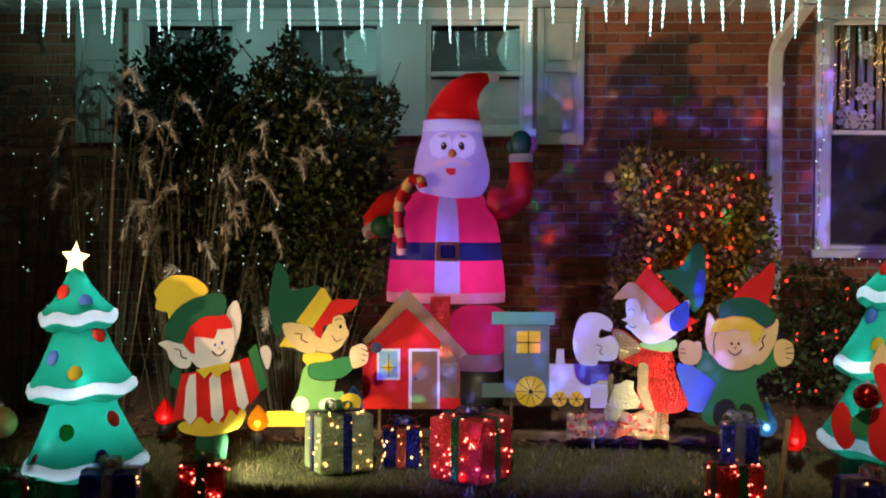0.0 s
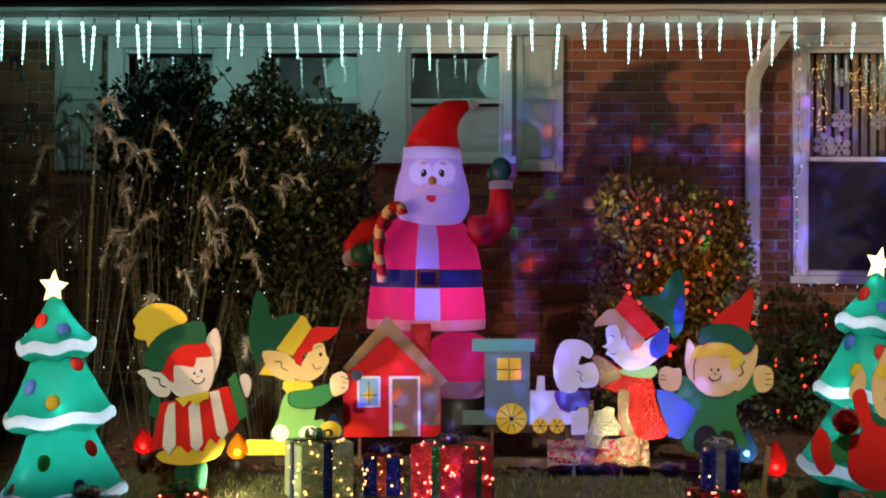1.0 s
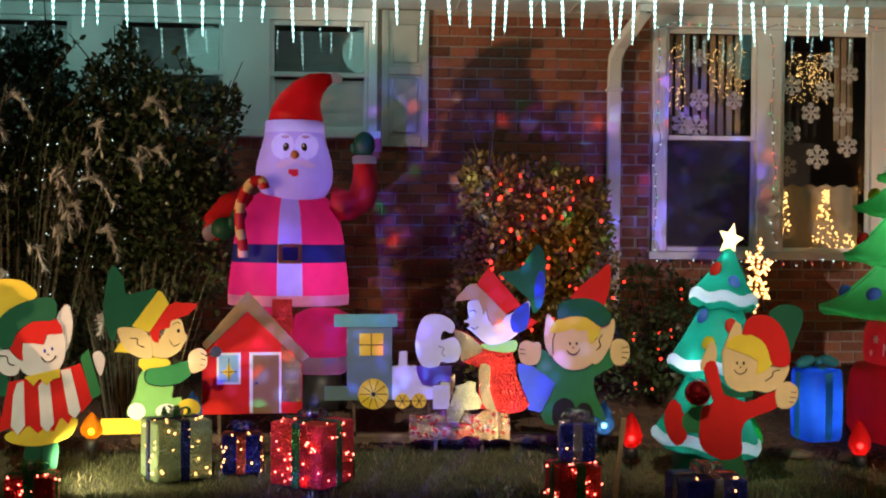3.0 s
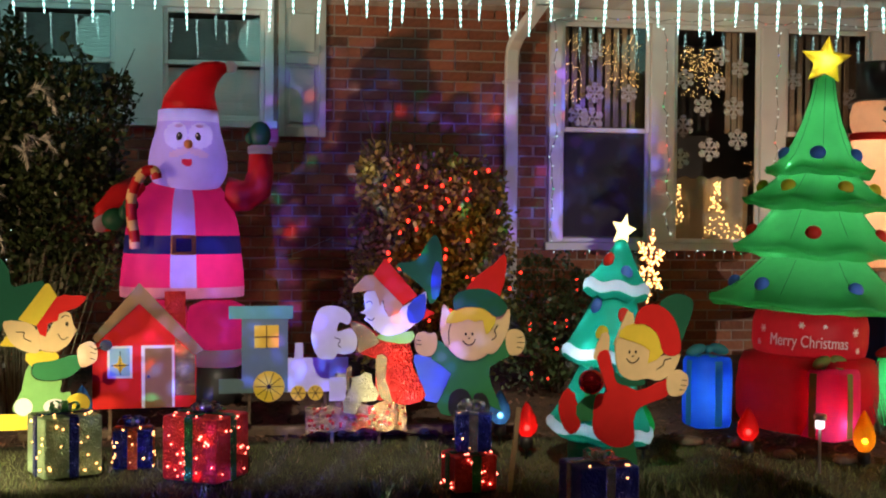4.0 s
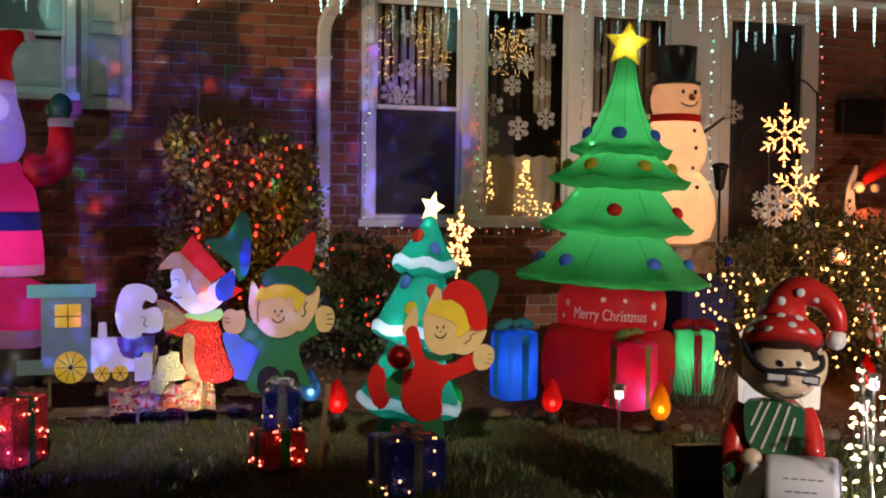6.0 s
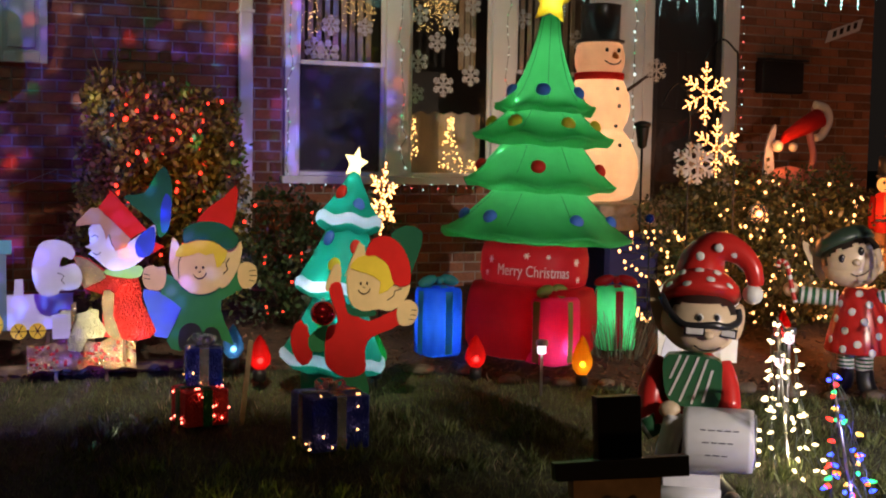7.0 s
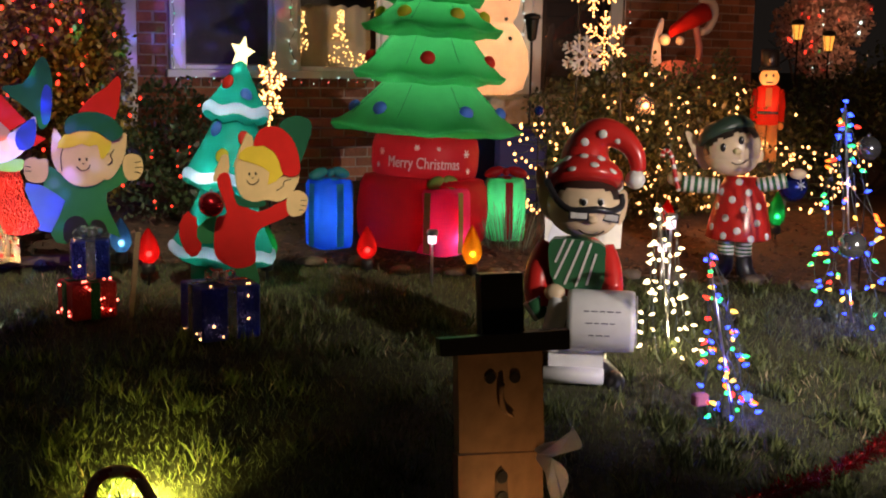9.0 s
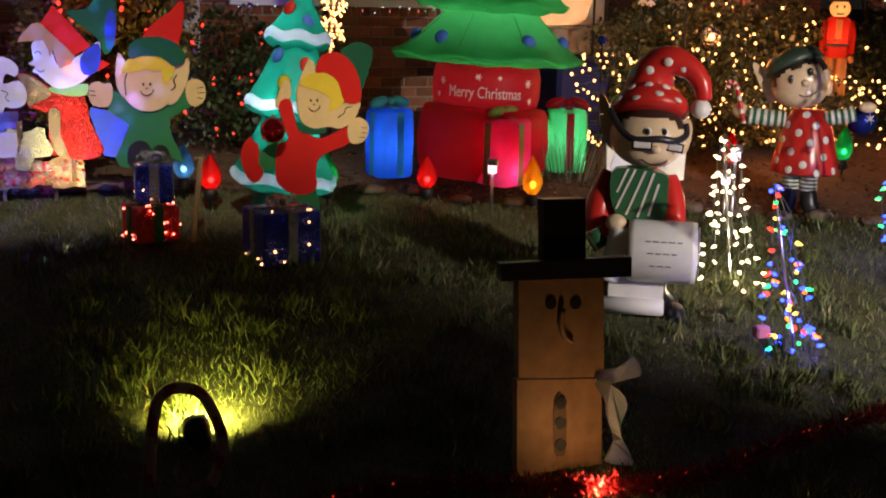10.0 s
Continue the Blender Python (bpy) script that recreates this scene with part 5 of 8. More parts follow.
BX = X0 - 0.035
body = [(0.402, 1.12), (0.405, 1.19), (0.398, 1.30), (0.384, 1.405), (0.374, 1.525), (0.352, 1.64), (0.318, 1.75), (0.25, 1.84), (0.16, 1.90)]
s.turned(body, C_SUIT, 60, pose(BX, 0, 0, 0, 0, 4), lambda a, j: 1 + (0.014 * math.sin(22 * a) if j < 2 else 0), 0.82, suit)
s.block((BX + 0.026, -0.316, 1.465), (0.150, 0.012, 0.128), C_GOLD, 0.01)
s.block((BX + 0.026, -0.324, 1.465), (0.098, 0.012, 0.084), C_NAVY, 0.006)
for x in (-0.195, 0.195):
    s.turned([(0.10, 1.09), (0.185, 1.05), (0.21, 0.95), (0.195, 0.83), (0.16, 0.77)], C_SUIT, 24, pose(X0 + x, 0, 0))
    s.turned([(0.14, 0.775), (0.165, 0.76), (0.165, 0.665), (0.14, 0.65)], C_TRIM, 24, pose(X0 + x, 0, 0))
    s.turned([(0.13, 0.655), (0.135, 0.58), (0.16, 0.50), (0.165, 0.43), (0.14, ZB)], BLACK, 20, pose(X0 + x, -0.02, 0))


head_rings = smooth_path([(0.03, 1.772), (0.12, 1.788), (0.195, 1.835), (0.232, 1.885), (0.252, 1.935), (0.257, 1.985), (0.250, 2.06), (0.233, 2.13), (0.213, 2.20), (0.200, 2.265), (0.195, 2.345)], 7)
C_MOUST, C_HAT = cloth("rosy_moustache_plush", (0.74, 0.60, 0.78), 0.55), cloth("red_hat_nylon", (0.58, 0.012, 0.02), 0.5)
C_LIPS = cloth("red_mouth_nylon", (0.75, 0.03, 0.06), 0.6)


def in_oval(x, z, cx, cz, rx, rz):
    return ((x - cx) / rx) ** 2 + ((z - cz) / rz) ** 2 < 1


def visage(a, j):
    """White eye patches, open mouth and hat band on the lavender-lit beard."""
    r, z = head_rings[j]
    x = r * math.cos(a)
    if z > 2.258:
        return C_TRIM
    if math.sin(a) > 0:
        return C_HAIRY
    if in_oval(x, z, 0.008, 2.000, 0.034, 0.036) and z < 2.012:
        return C_LIPS
    if in_oval(x, z, -0.045, 2.052 + 0.25 * (x + 0.045), 0.066, 0.024) or in_oval(x, z, 0.075, 2.052 - 0.25 * (x - 0.075), 0.066, 0.024):
        return C_MOUST
    if in_oval(x, z, -0.068, 2.165, 0.078, 0.086) or in_oval(x, z, 0.088, 2.165, 0.078, 0.086):
        return C_TRIM
    return C_HAIRY


def head_y(x, z):
    r = float(np.interp(z, [q[1] for q in head_rings], [q[0] for q in head_rings]))
    return -0.05 - 0.92 * math.sqrt(max(r * r - x * x, 0.0004))


s.turned(head_rings, C_HAIRY, 150, pose(X0, -0.05, 0), None, 0.92, visage)
hat = [(-0.475, 2.325), (-0.465, 2.40), (-0.445, 2.47), (-0.405, 2.545), (-0.34, 2.605), (-0.275, 2.635), (-0.235, 2.645)]
s.tube([(x, -0.02, z) for x, z in hat], [0.187, 0.178, 0.153, 0.118, 0.082, 0.05, 0.03], C_HAT, 22)
s.ball((-0.205, -0.02, 2.645), 0.042, C_TRIM, 12, 8)
for x in (-0.044, 0.072):
    s.ball((X0 + x, head_y(x, 2.16), 2.16), (0.020, 0.010, 0.030), BLACK, 12, 8)
    s.ball((X0 + x - 0.005, head_y(x, 2.16) - 0.009, 2.172), (0.006, 0.004, 0.008), P_WHITE, 8, 6)
    s.ball((X0 + x * 1.1, head_y(x, 2.228), 2.232), (0.030, 0.006, 0.011), C_MOUST, 10, 6)
s.ball((X0 + 0.014, head_y(0.014, 2.115) - 0.012, 2.112), 0.029, paint("orange_nose", (0.62, 0.26, 0.13)), 14, 10)
arm_r = [(-0.22, 0, 1.80), (-0.10, -0.02, 1.79), (-0.03, -0.03, 1.84), (-0.005, -0.03, 1.95), (-0.01, -0.03, 2.07)]
s.tube(arm_r, [0.12, 0.105, 0.10, 0.088, 0.075], C_ARM, 14)
s.turned([(0.06, 0.0), (0.082, 0.01), (0.082, 0.055), (0.06, 0.065)], C_TRIM, 16, pose(-0.012, -0.03, 2.062))
s.ball((-0.012, -0.03, 2.20), (0.073, 0.05, 0.088), C_MITT, 14, 10)
s.ball((-0.082, -0.03, 2.175), (0.028, 0.025, 0.04), C_MITT, 10, 8)
arm_l = [(-0.78, 0, 1.82), (-0.92, -0.05, 1.76), (-1.0, -0.12, 1.66), (-0.99, -0.2, 1.60)]
s.tube(arm_l, [0.11, 0.095, 0.085, 0.07], C_ARM, 14)
s.tube([(-1.0, -0.19, 1.62), (-0.985, -0.21, 1.585)], 0.078, C_TRIM, 14)
s.ball((-0.92, -0.28, 1.625), (0.085, 0.06, 0.075), C_MITT, 14, 10)
s.ball((-0.82, -0.32, 1.72), (0.05, 0.035, 0.05), C_MITT, 12, 8)
s.ball((-0.86, -0.32, 1.67), (0.035, 0.03, 0.05), C_MITT, 12, 8)
cane = smooth_path([(-0.655, -0.33, 1.885), (-0.675, -0.335, 1.935), (-0.735, -0.34, 1.925), (-0.79, -0.345, 1.845), (-0.815, -0.345, 1.75), (-0.81, -0.345, 1.62), (-0.795, -0.34, 1.52), (-0.792, -0.34, 1.44)], 5)
s.tube(cane, 0.034, C_TRIM, 12, None, lambda i, j: C_ARM if (j + i / 4) % 7 < 4 else P_SKIN)
solid("inflatable_figure", s, (0, 8.1, 0), "tall glowing inflatable man in a red suit with white beard, waving", "inflatable")
glow("figure_lamp", (X0 + 0.02, 8.04, 1.30), 5.2, (0.90, 0.55, 1.0), 0.12)
glow("figure_lamp", (X0, 8.06, 2.03), 1.7, (0.55, 0.42, 1.0), 0.08)
glow("figure_lamp", (X0 + 0.02, 8.08, 2.44), 0.55, (1.0, 0.75, 0.8), 0.02)
glow("figure_lamp", (X0, 8.05, 2.305), 0.45, (0.5, 0.55, 1.0), 0.01)
glow("figure_lamp", (X0 + 0.195, 8.1, 0.88), 0.9, (0.9, 0.6, 1.0), 0.06)
glow("figure_lamp", (X0 - 0.195, 8.1, 0.88), 0.9, (0.9, 0.6, 1.0), 0.06)
# lamps inside the trees
x, y, z = -2.303, 6.100, 0.118
for dx, dy, dz, wt in ((0, 0, 0.42, 3.4), (0, 0, 0.74, 2.3), (0, 0, 1.06, 1.1), (0.05, -0.20, 0.70, 0.30), (-0.14, -0.22, 0.40, 0.16), (0.0, -0.03, 1.20, 0.10)):
    glow("tree_lamp", (x + dx, y + dy, z + dz), wt, (0.85, 0.95, 1.0), 0.02)
x, y, z = 1.942, 6.500, 0.200
for dx, dy, dz, wt in ((0, 0, 0.42, 2.3), (0, 0, 0.76, 2.0), (0, 0, 1.10, 0.9), (-0.16, -0.14, 0.72, 0.22), (0.04, -0.03, 1.29, 0.10)):
    glow("tree_lamp", (x + dx, y + dy, z + dz), wt, (0.85, 0.95, 1.0), 0.02)
# ---- light-up gift boxes, path bulbs and lamps in the front bed ----
def plastic(name, color, clear=0.6):
    """Tinted plastic that shows the lamp within."""
    m = cloth(name, color, 0.75)
    nt = m.node_tree
    out = nt.nodes["Material Output"]
    last = out.inputs["Surface"].links[0].from_socket
    tr, mx = nt.nodes.new("ShaderNodeBsdfTransparent"), nt.nodes.new("ShaderNodeMixShader")
    tr.inputs["Color"].default_value = (*color, 1)
    mx.inputs[0].default_value = clear
    nt.links.new(last, mx.inputs[1])
    nt.links.new(tr.outputs[0], mx.inputs[2])
    nt.links.new(mx.outputs[0], out.inputs["Surface"])
    return m


WARM = lit("warm_white_bulb", (1.0, 0.44, 0.14), 6.0)
FILAMENT = {"red": lit("red_filament", (1.0, 0.25, 0.2), 30), "green": lit("green_filament", (0.3, 1.0, 0.5), 18), "blue": lit("blue_filament", (0.5, 0.8, 1.0), 12), "amber": lit("amber_filament", (1.0, 0.65, 0.2), 30)}
WARM_DIM = lit("golden_bulb", (1.0, 0.58, 0.18), 6.5)
COOL = lit("icicle_led", (0.62, 1.0, 0.94), 4.6)
COOL_DIM = lit("icicle_tube", (0.40, 0.95, 0.90), 1.1)
TINY = [lit("tiny_cool_led", (0.7, 1.0, 0.95), 2.2), lit("tiny_green_led", (0.1, 0.9, 0.4), 2.0), lit("tiny_blue_led", (0.12, 0.2, 1.0), 3.0), lit("tiny_red_led", (1.0, 0.15, 0.12), 2.2)]
E_RED, E_GREEN, E_BLUE = lit("red_bulb", (1.0, 0.03, 0.015), 5), lit("green_bulb", (0.03, 0.9, 0.20), 3.5), lit("blue_bulb", (0.02, 0.05, 1.0), 8)
E_AMBER, E_YELLOW = lit("amber_bulb", (1.0, 0.15, 0.015), 4.5), lit("yellow_bulb", (1.0, 0.55, 0.08), 4)
E_ROSE = lit("rose_bulb", (1.0, 0.16, 0.11), 8)


def gift_box(place, w, h, turn, paper, band, bow, bulb, n, label, group="lit gift boxes in the yard"):
    t = thing("gift_box", place, label, "gift box", group, turn)
    s = Shape()
    s.block((0, 0, h / 2), (w, w * 0.92, h), paper, 0.008)
    box = part("box", s, t)
    d = w * 0.92
    for k in range(4):
        s = Shape()
        m = pose(0, 0, 0, 0, 0, 90 * k)
        off = d / 2 if k % 2 == 0 else w / 2
        s.block((0, -off - 0.004, h / 2), (0.052, 0.008, h + 0.004), band, 0.003, m)
        s.block((0, -off / 2, h + 0.006), (0.052, off - 0.01, 0.008), band, 0.003, m)
        part("ribbon", s, box)
    s = Shape()
    s.ball((0, 0, h + 0.012), (0.02, 0.02, 0.012), bow, 10, 6)
    knot = part("bow", s, t)
    for a in range(6):
        s = Shape()
        loop = [(0, 0, 0), (0.03, 0, 0.03), (0.065, 0, 0.04), (0.085, 0, 0.018), (0.06, 0, -0.004), (0, 0, 0.002)]
        v = [(x, sg * 0.017, z) for x, _, z in smooth_path(loop, 3) for sg in (-1, 1)]
        s.add(v, [[2 * i, 2 * i + 2, 2 * i + 3, 2 * i + 1] for i in range(len(v) // 2 - 1)], bow, True, pose(0, 0, h + 0.014, 0, -6 * (a % 3), 60 * a + 11))
        part("loop", s, knot)
    for a in (0, 130, 250):
        s = Shape()
        s.ball((0.022 * math.cos(radians(a)), 0.022 * math.sin(radians(a)), h + 0.035), 0.02, METAL, 10, 6)
        part("bell", s, knot)
    s = Shape()
    pick_b = random.Random(int(w * 1000) + n)
    for _ in range(n):
        f = pick_b.choice([0, 0, 1, 3, 4])
        u, z = pick_b.uniform(-0.46, 0.46), pick_b.uniform(0.05, 0.98) * h
        p = ((u * w, -d / 2 - 0.003, z), (w / 2 + 0.003, u * d, z), (0, 0, 0), (-w / 2 - 0.003, u * d, z), (u * w, -d / 2 * pick_b.uniform(0.1, 1), h + 0.004))[f]
        s.ball(p, pick_b.uniform(0.0045, 0.0075), bulb, 6, 4)
    part("lights", s, t, "tiny glowing bulbs", None, "stuff")
    return t


def foot(x, y):
    return (x, y, rise(y))


G_PALE = foil("sage_mesh_foil", (0.30, 0.42, 0.22), 0.4, 80)
gift_box(foot(-1.04, 6.62), 0.31, 0.32, 28, G_PALE, F_NAVY, F_GREEN, WARM, 34, "green mesh gift box with navy ribbon and tiny lights")
gift_box(foot(-0.69, 6.72), 0.21, 0.21, 2, F_NAVY, F_ORANGE, F_NAVY, WARM, 22, "small navy gift box with orange ribbon and tiny lights")
gift_box(foot(-0.29, 6.50), 0.34, 0.34, -32, F_RED, F_GREEN, BLACK, E_ROSE, 60, "red gift box with green ribbon and tiny lights")
gift_box(foot(1.09, 6.20), 0.235, 0.19, 12, F_RED, F_GREEN, F_GREEN, E_ROSE, 26, "red foil gift box with small red lights")
gift_box((1.11, 6.20, rise(6.2) + 0.206), 0.185, 0.195, -8, F_BLUE, F_SILVER, F_SILVER, WARM, 5, "blue foil gift box with silver bow on another box")
gift_box(foot(-1.68, 6.12), 0.235, 0.17, 5, F_RED, F_GREEN, F_GREEN, E_ROSE, 22, "red foil gift box with green bow")
gift_box(foot(-2.05, 5.75), 0.27, 0.24, 10, F_BLUE, F_SILVER, F_SILVER, WARM, 6, "shiny blue foil gift box with silver ribbon")
gift_box(foot(-2.62, 5.80), 0.24, 0.17, -12, F_GREEN, F_RED, F_GREEN, WARM, 8, "dark green foil gift box with green bow")
gift_box(foot(1.66, 5.72), 0.31, 0.27, 8, F_BLUE, F_SILVER, F_SILVER, WARM, 14, "large blue foil gift box with silver ribbons")


def path_bulb(x, y, color, emit, label, h=0.20, lamp=0.0, sink=0.055):
    t = thing("path_light", (x, y, rise(y) - sink), label, "path light", "jumbo bulb path lights")
    s = Shape()
    s.turned([(0.008, 0), (0.008, 0.1), (0.036, 0.11), (0.040, 0.15), (0.034, 0.175)], BLACK, 14)
    part("socket", s, t)
    s = Shape()
    prof = [(0.03, 0.0), (0.052, 0.12), (0.064, 0.26), (0.063, 0.40), (0.05, 0.60), (0.03, 0.80), (0.012, 0.95), (0.002, 1.0)]
    s.turned([(r, 0.176 + z * h) for r, z in prof], plastic(label.split()[0] + "_bulb_plastic", color), 20)
    bulb = part("bulb", s, t)
    s = Shape()
    s.ball((0, -0.01, 0.176 + 0.25 * h), 0.017, FILAMENT[label.split()[0]], 10, 8)
    part("filament", s, bulb, "glowing lamp inside")
    if lamp:
        glow("added_low_lamp", (x, y - 0.09, rise(y) + 0.25), lamp, tuple(emit.node_tree.nodes["Principled BSDF"].inputs["Emission Color"].default_value)[:3], 0.03)


RED_C, GREEN_C, BLUE_C, AMBER_C = (0.75, 0.03, 0.03), (0.04, 0.55, 0.18), (0.22, 0.50, 0.85), (0.85, 0.42, 0.03)
path_bulb(1.52, 6.72, RED_C, E_ROSE, "red jumbo bulb path light on a stake", lamp=0.5)
path_bulb(1.42, 7.0, BLUE_C, E_BLUE, "blue jumbo bulb path light on a stake")
path_bulb(2.20, 6.65, GREEN_C, E_GREEN, "green jumbo bulb path light on a stake", lamp=0.3)
path_bulb(2.86, 6.70, RED_C, E_ROSE, "red jumbo bulb path light on a stake", lamp=0.5, sink=0.10)
path_bulb(3.455, 6.43, AMBER_C, E_YELLOW, "amber jumbo bulb path light on a stake", 0.24, 0.6, 0.10)
path_bulb(-1.57, 6.95, AMBER_C, E_YELLOW, "amber jumbo bulb path light on a stake", 0.15, 0.8)
path_bulb(-2.16, 7.05, RED_C, E_ROSE, "red jumbo bulb path light on a stake", 0.15, 0.5)
path_bulb(-1.04, 7.25, BLUE_C, E_BLUE, "blue jumbo bulb path light on a stake")
path_bulb(5.21, 6.80, RED_C, E_ROSE, "red jumbo bulb path light on a stake", 0.22, 0.3)
path_bulb(6.19, 6.77, GREEN_C, E_GREEN, "green jumbo bulb path light on a stake", 0.25)
path_bulb(4.28, 6.4, RED_C, E_ROSE, "red jumbo bulb path light on a stake", 0.2, 0.3)


def solar_light(x, y, h):
    t = thing("solar_light", foot(x, y), "steel solar stake light with a glowing lens", "path light", "solar stake lights")
    s = Shape()
    s.tube([(0, 0, -0.02), (0, 0, h - 0.055)], 0.009, METAL, 8)
    part("stake", s, t)
    s = Shape()
    s.turned([(0.02, h - 0.055), (0.026, h - 0.05), (0.026, h - 0.008), (0.02, h - 0.004)], lit("solar_lens", (1.0, 0.75, 0.85), 2), 14)
    part("lens", s, t)
    s = Shape()
    s.turned([(0.033, h - 0.005), (0.036, h), (0.036, h + 0.022), (0.03, h + 0.028)], METAL, 16)
    part("cap", s, t)


solar_light(3.126, 6.32, 0.30)
solar_light(4.30, 5.62, 0.36)
solar_light(4.0, 5.15, 0.62)

# wooden stake leaning beside the green figure
s = Shape()
s.block((0, 0, 0.22), (0.026, 0.018, 0.46), WOOD, 0.003)
ob = solid("garden_stake", s, (1.31, 6.15, rise(6.15)), "pale wooden stake pushed into the bed, leaning", "stake")
ob.matrix_basis = pose(1.30, 6.15, rise(6.15) - 0.01, 0, 6, 0)

# foil tub before the train, timber edging and dark stones
s = Shape()
nx, nz = 40, 12
rows_s = []
for j in range(nz):
    for i in range(nx):
        x = -0.30 + 0.60 * i / (nx - 1)
        hem, rim = 0.03 + 0.05 * noise.noise((x * 9, 0, 3)), 0.21 + 0.05 * noise.noise((x * 7, 4, 1)) - 0.25 * abs(x) ** 1.6
        z = hem + (rim - hem) * j / (nz - 1)
        rows_s.append((x, 0.035 * noise.noise((x * 22, 0, z * 24)) + 0.018 * noise.noise((x * 60, 2, z * 60)), z))
s.add(rows_s, [[j * nx + i, j * nx + i + 1, (j + 1) * nx + i + 1, (j + 1) * nx + i] for j in range(nz - 1) for i in range(nx - 1)],
      [F_RED if noise.noise((i * 0.9, j * 0.9, 9)) > 0.30 else F_GOLD for j in range(nz - 1) for i in range(nx - 1)], False)
for x in (-14, 14):
    stake(s, x, 12, -6, -0.04)
solid("foil_skirt", s, (0.56, 7.04, rise(7.04) + 0.05), "crinkled gold and red foil sheet staked over the mulch", "foil")
s = Shape()
s.block((0, 0, 0.028), (3.0, 0.09, 0.06), TIMBER, 0.012)
solid("edging_timber", s, foot(0.1, 7.26), "weathered timber edging board along the bed", "edging")
stone_m = mat("field_stone", (0.16, 0.12, 0.09), 0.9, vary=0.3, scale=22, bump=0.7)
for k in range(16):
    x = 2.6 + 0.26 * k + rng.uniform(-0.06, 0.06)
    y = bed_edge(x) + rng.uniform(-0.05, 0.1)
    s = Shape()
    a, c = rng.uniform(0.06, 0.12), rng.uniform(0.04, 0.07)
    s.turned([(0.3, 0), (0.85, 0.05), (1.0, 0.3), (0.9, 0.65), (0.55, 0.92), (0.1, 1.0)], stone_m, 10, Matrix.Diagonal((a, a * 0.7, c, 1)), lambda q, j, k=k: 1 + 0.15 * noise.noise((math.cos(q) * 1.3 + k * 9, math.sin(q) * 1.3, j * 0.5)))
    solid("edging_stone", s, (x, y, rise(y) - 0.01), "rough brown field stone edging the bed", "stone", "stones edging the bed", rng.uniform(-40, 40))
# ---- plants ----
LEAF_FORM = [(0, 0, 0), (0.28, 0.35, 0.05), (0.2, 0.75, 0.04), (0, 1.0, -0.05), (-0.2, 0.75, 0.04), (-0.28, 0.35, 0.05)]


def bush(name, base, blobs, n, leaf, size, label, category="shrub", limbs=9, gap=0.0, seed=1):
    """A shrub: limbs from its foot into each clump, and leaves over clumps of uneven depth."""
    t = thing(name, base, label, category)
    r = np.random.default_rng(seed)
    s = Shape()
    for k in range(limbs):
        x, y, z, rx, ry, rz = blobs[k % len(blobs)]
        e = np.array([x, y, z]) + r.uniform(-0.6, 0.6, 3) * (rx, ry, rz) - base
        f = r.uniform(-0.1, 0.1, 2)
        mid = e * 0.5 + np.array([*f, 0.05])
        s.tube(smooth_path([(f[0], f[1], -0.02), tuple(mid), tuple(e)], 4), [0.022 - 0.002 * q for q in range(9)], TWIG, 6)
        for _ in range(3):
            q = e + r.normal(size=3) * 0.22
            s.tube([tuple(mid * 0.3 + e * 0.7), tuple(q)], [0.008, 0.003], TWIG, 5)
    part("branchwork", s, t, "", None, "stuff")
    vol = np.array([b[3] * b[4] * b[5] for b in blobs]) ** 0.7
    which = r.choice(len(blobs), n, p=vol / vol.sum())
    bl = np.array(blobs)[which]
    d = r.normal(size=(n, 3))
    d /= np.linalg.norm(d, axis=1)[:, None]
    rough = np.array([1 + 0.30 * noise.noise(Vector(v) * 3.1 + Vector((7 * w, 0, seed))) + 0.16 * noise.noise(Vector(v) * 8 + Vector((3 * w, seed, 0))) for v, w in zip(d, which)])
    rad = rough * (1 - 0.55 * r.uniform(0, 1, n) ** 2.2)
    p = bl[:, :3] + d * bl[:, 3:] * rad[:, None]
    if gap:
        keep = np.array([noise.noise(Vector(v) * 5.5) > gap for v in p])
        p, d = p[keep], d[keep]
    p = p[p[:, 2] > rise(base[1]) + 0.03]
    m = len(p)
    head = d[:m] * 0.6 + r.normal(size=(m, 3)) * 0.7 + np.array([0, 0, 0.35])
    part("crown", scatter(p - np.array(base), head, r.normal(size=(m, 3)), r.uniform(0.7, 1.3, m) * size, leaf, LEAF_FORM), t, "", None, "stuff")
    return t, p


HB = (-1.75, 8.35, rise(8.35))
hb, hp = bush("holly_bush", HB, [(-2.42, 8.35, 2.42, 0.46, 0.40, 0.48), (-2.15, 8.3, 1.9, 0.6, 0.45, 0.6), (-1.70, 8.45, 2.50, 0.30, 0.32, 0.36), (-1.36, 8.25, 2.18, 0.46, 0.42, 0.50),
      (-1.25, 8.3, 1.65, 0.40, 0.40, 0.55), (-1.9, 8.3, 1.25, 0.7, 0.42, 0.6), (-1.66, 8.4, 2.86, 0.07, 0.08, 0.17), (-0.95, 8.25, 2.48, 0.10, 0.1, 0.12), (-2.25, 8.4, 2.85, 0.16, 0.16, 0.16)],
      24000, LEAF, 0.046, "large dark green holly bush against the window", seed=3)
s = Shape()
sprig_p = []
for k in range(26):
    a = Vector((rng.uniform(-2.6, -0.95), rng.uniform(8.0, 8.5), rng.uniform(1.9, 2.7)))
    b2 = a + Vector((rng.uniform(-0.1, 0.22), rng.uniform(-0.12, 0.05), rng.uniform(0.1, 0.3)))
    s.tube([tuple(a - Vector(HB)), tuple(b2 - Vector(HB))], [0.006, 0.002], TWIG, 5)
    sprig_p += [np.array(a.lerp(b2, q)) for q in np.linspace(0.3, 1.02, 12)]
part("sprig_stems", s, hb, "", None, "stuff")
sp = np.array(sprig_p)
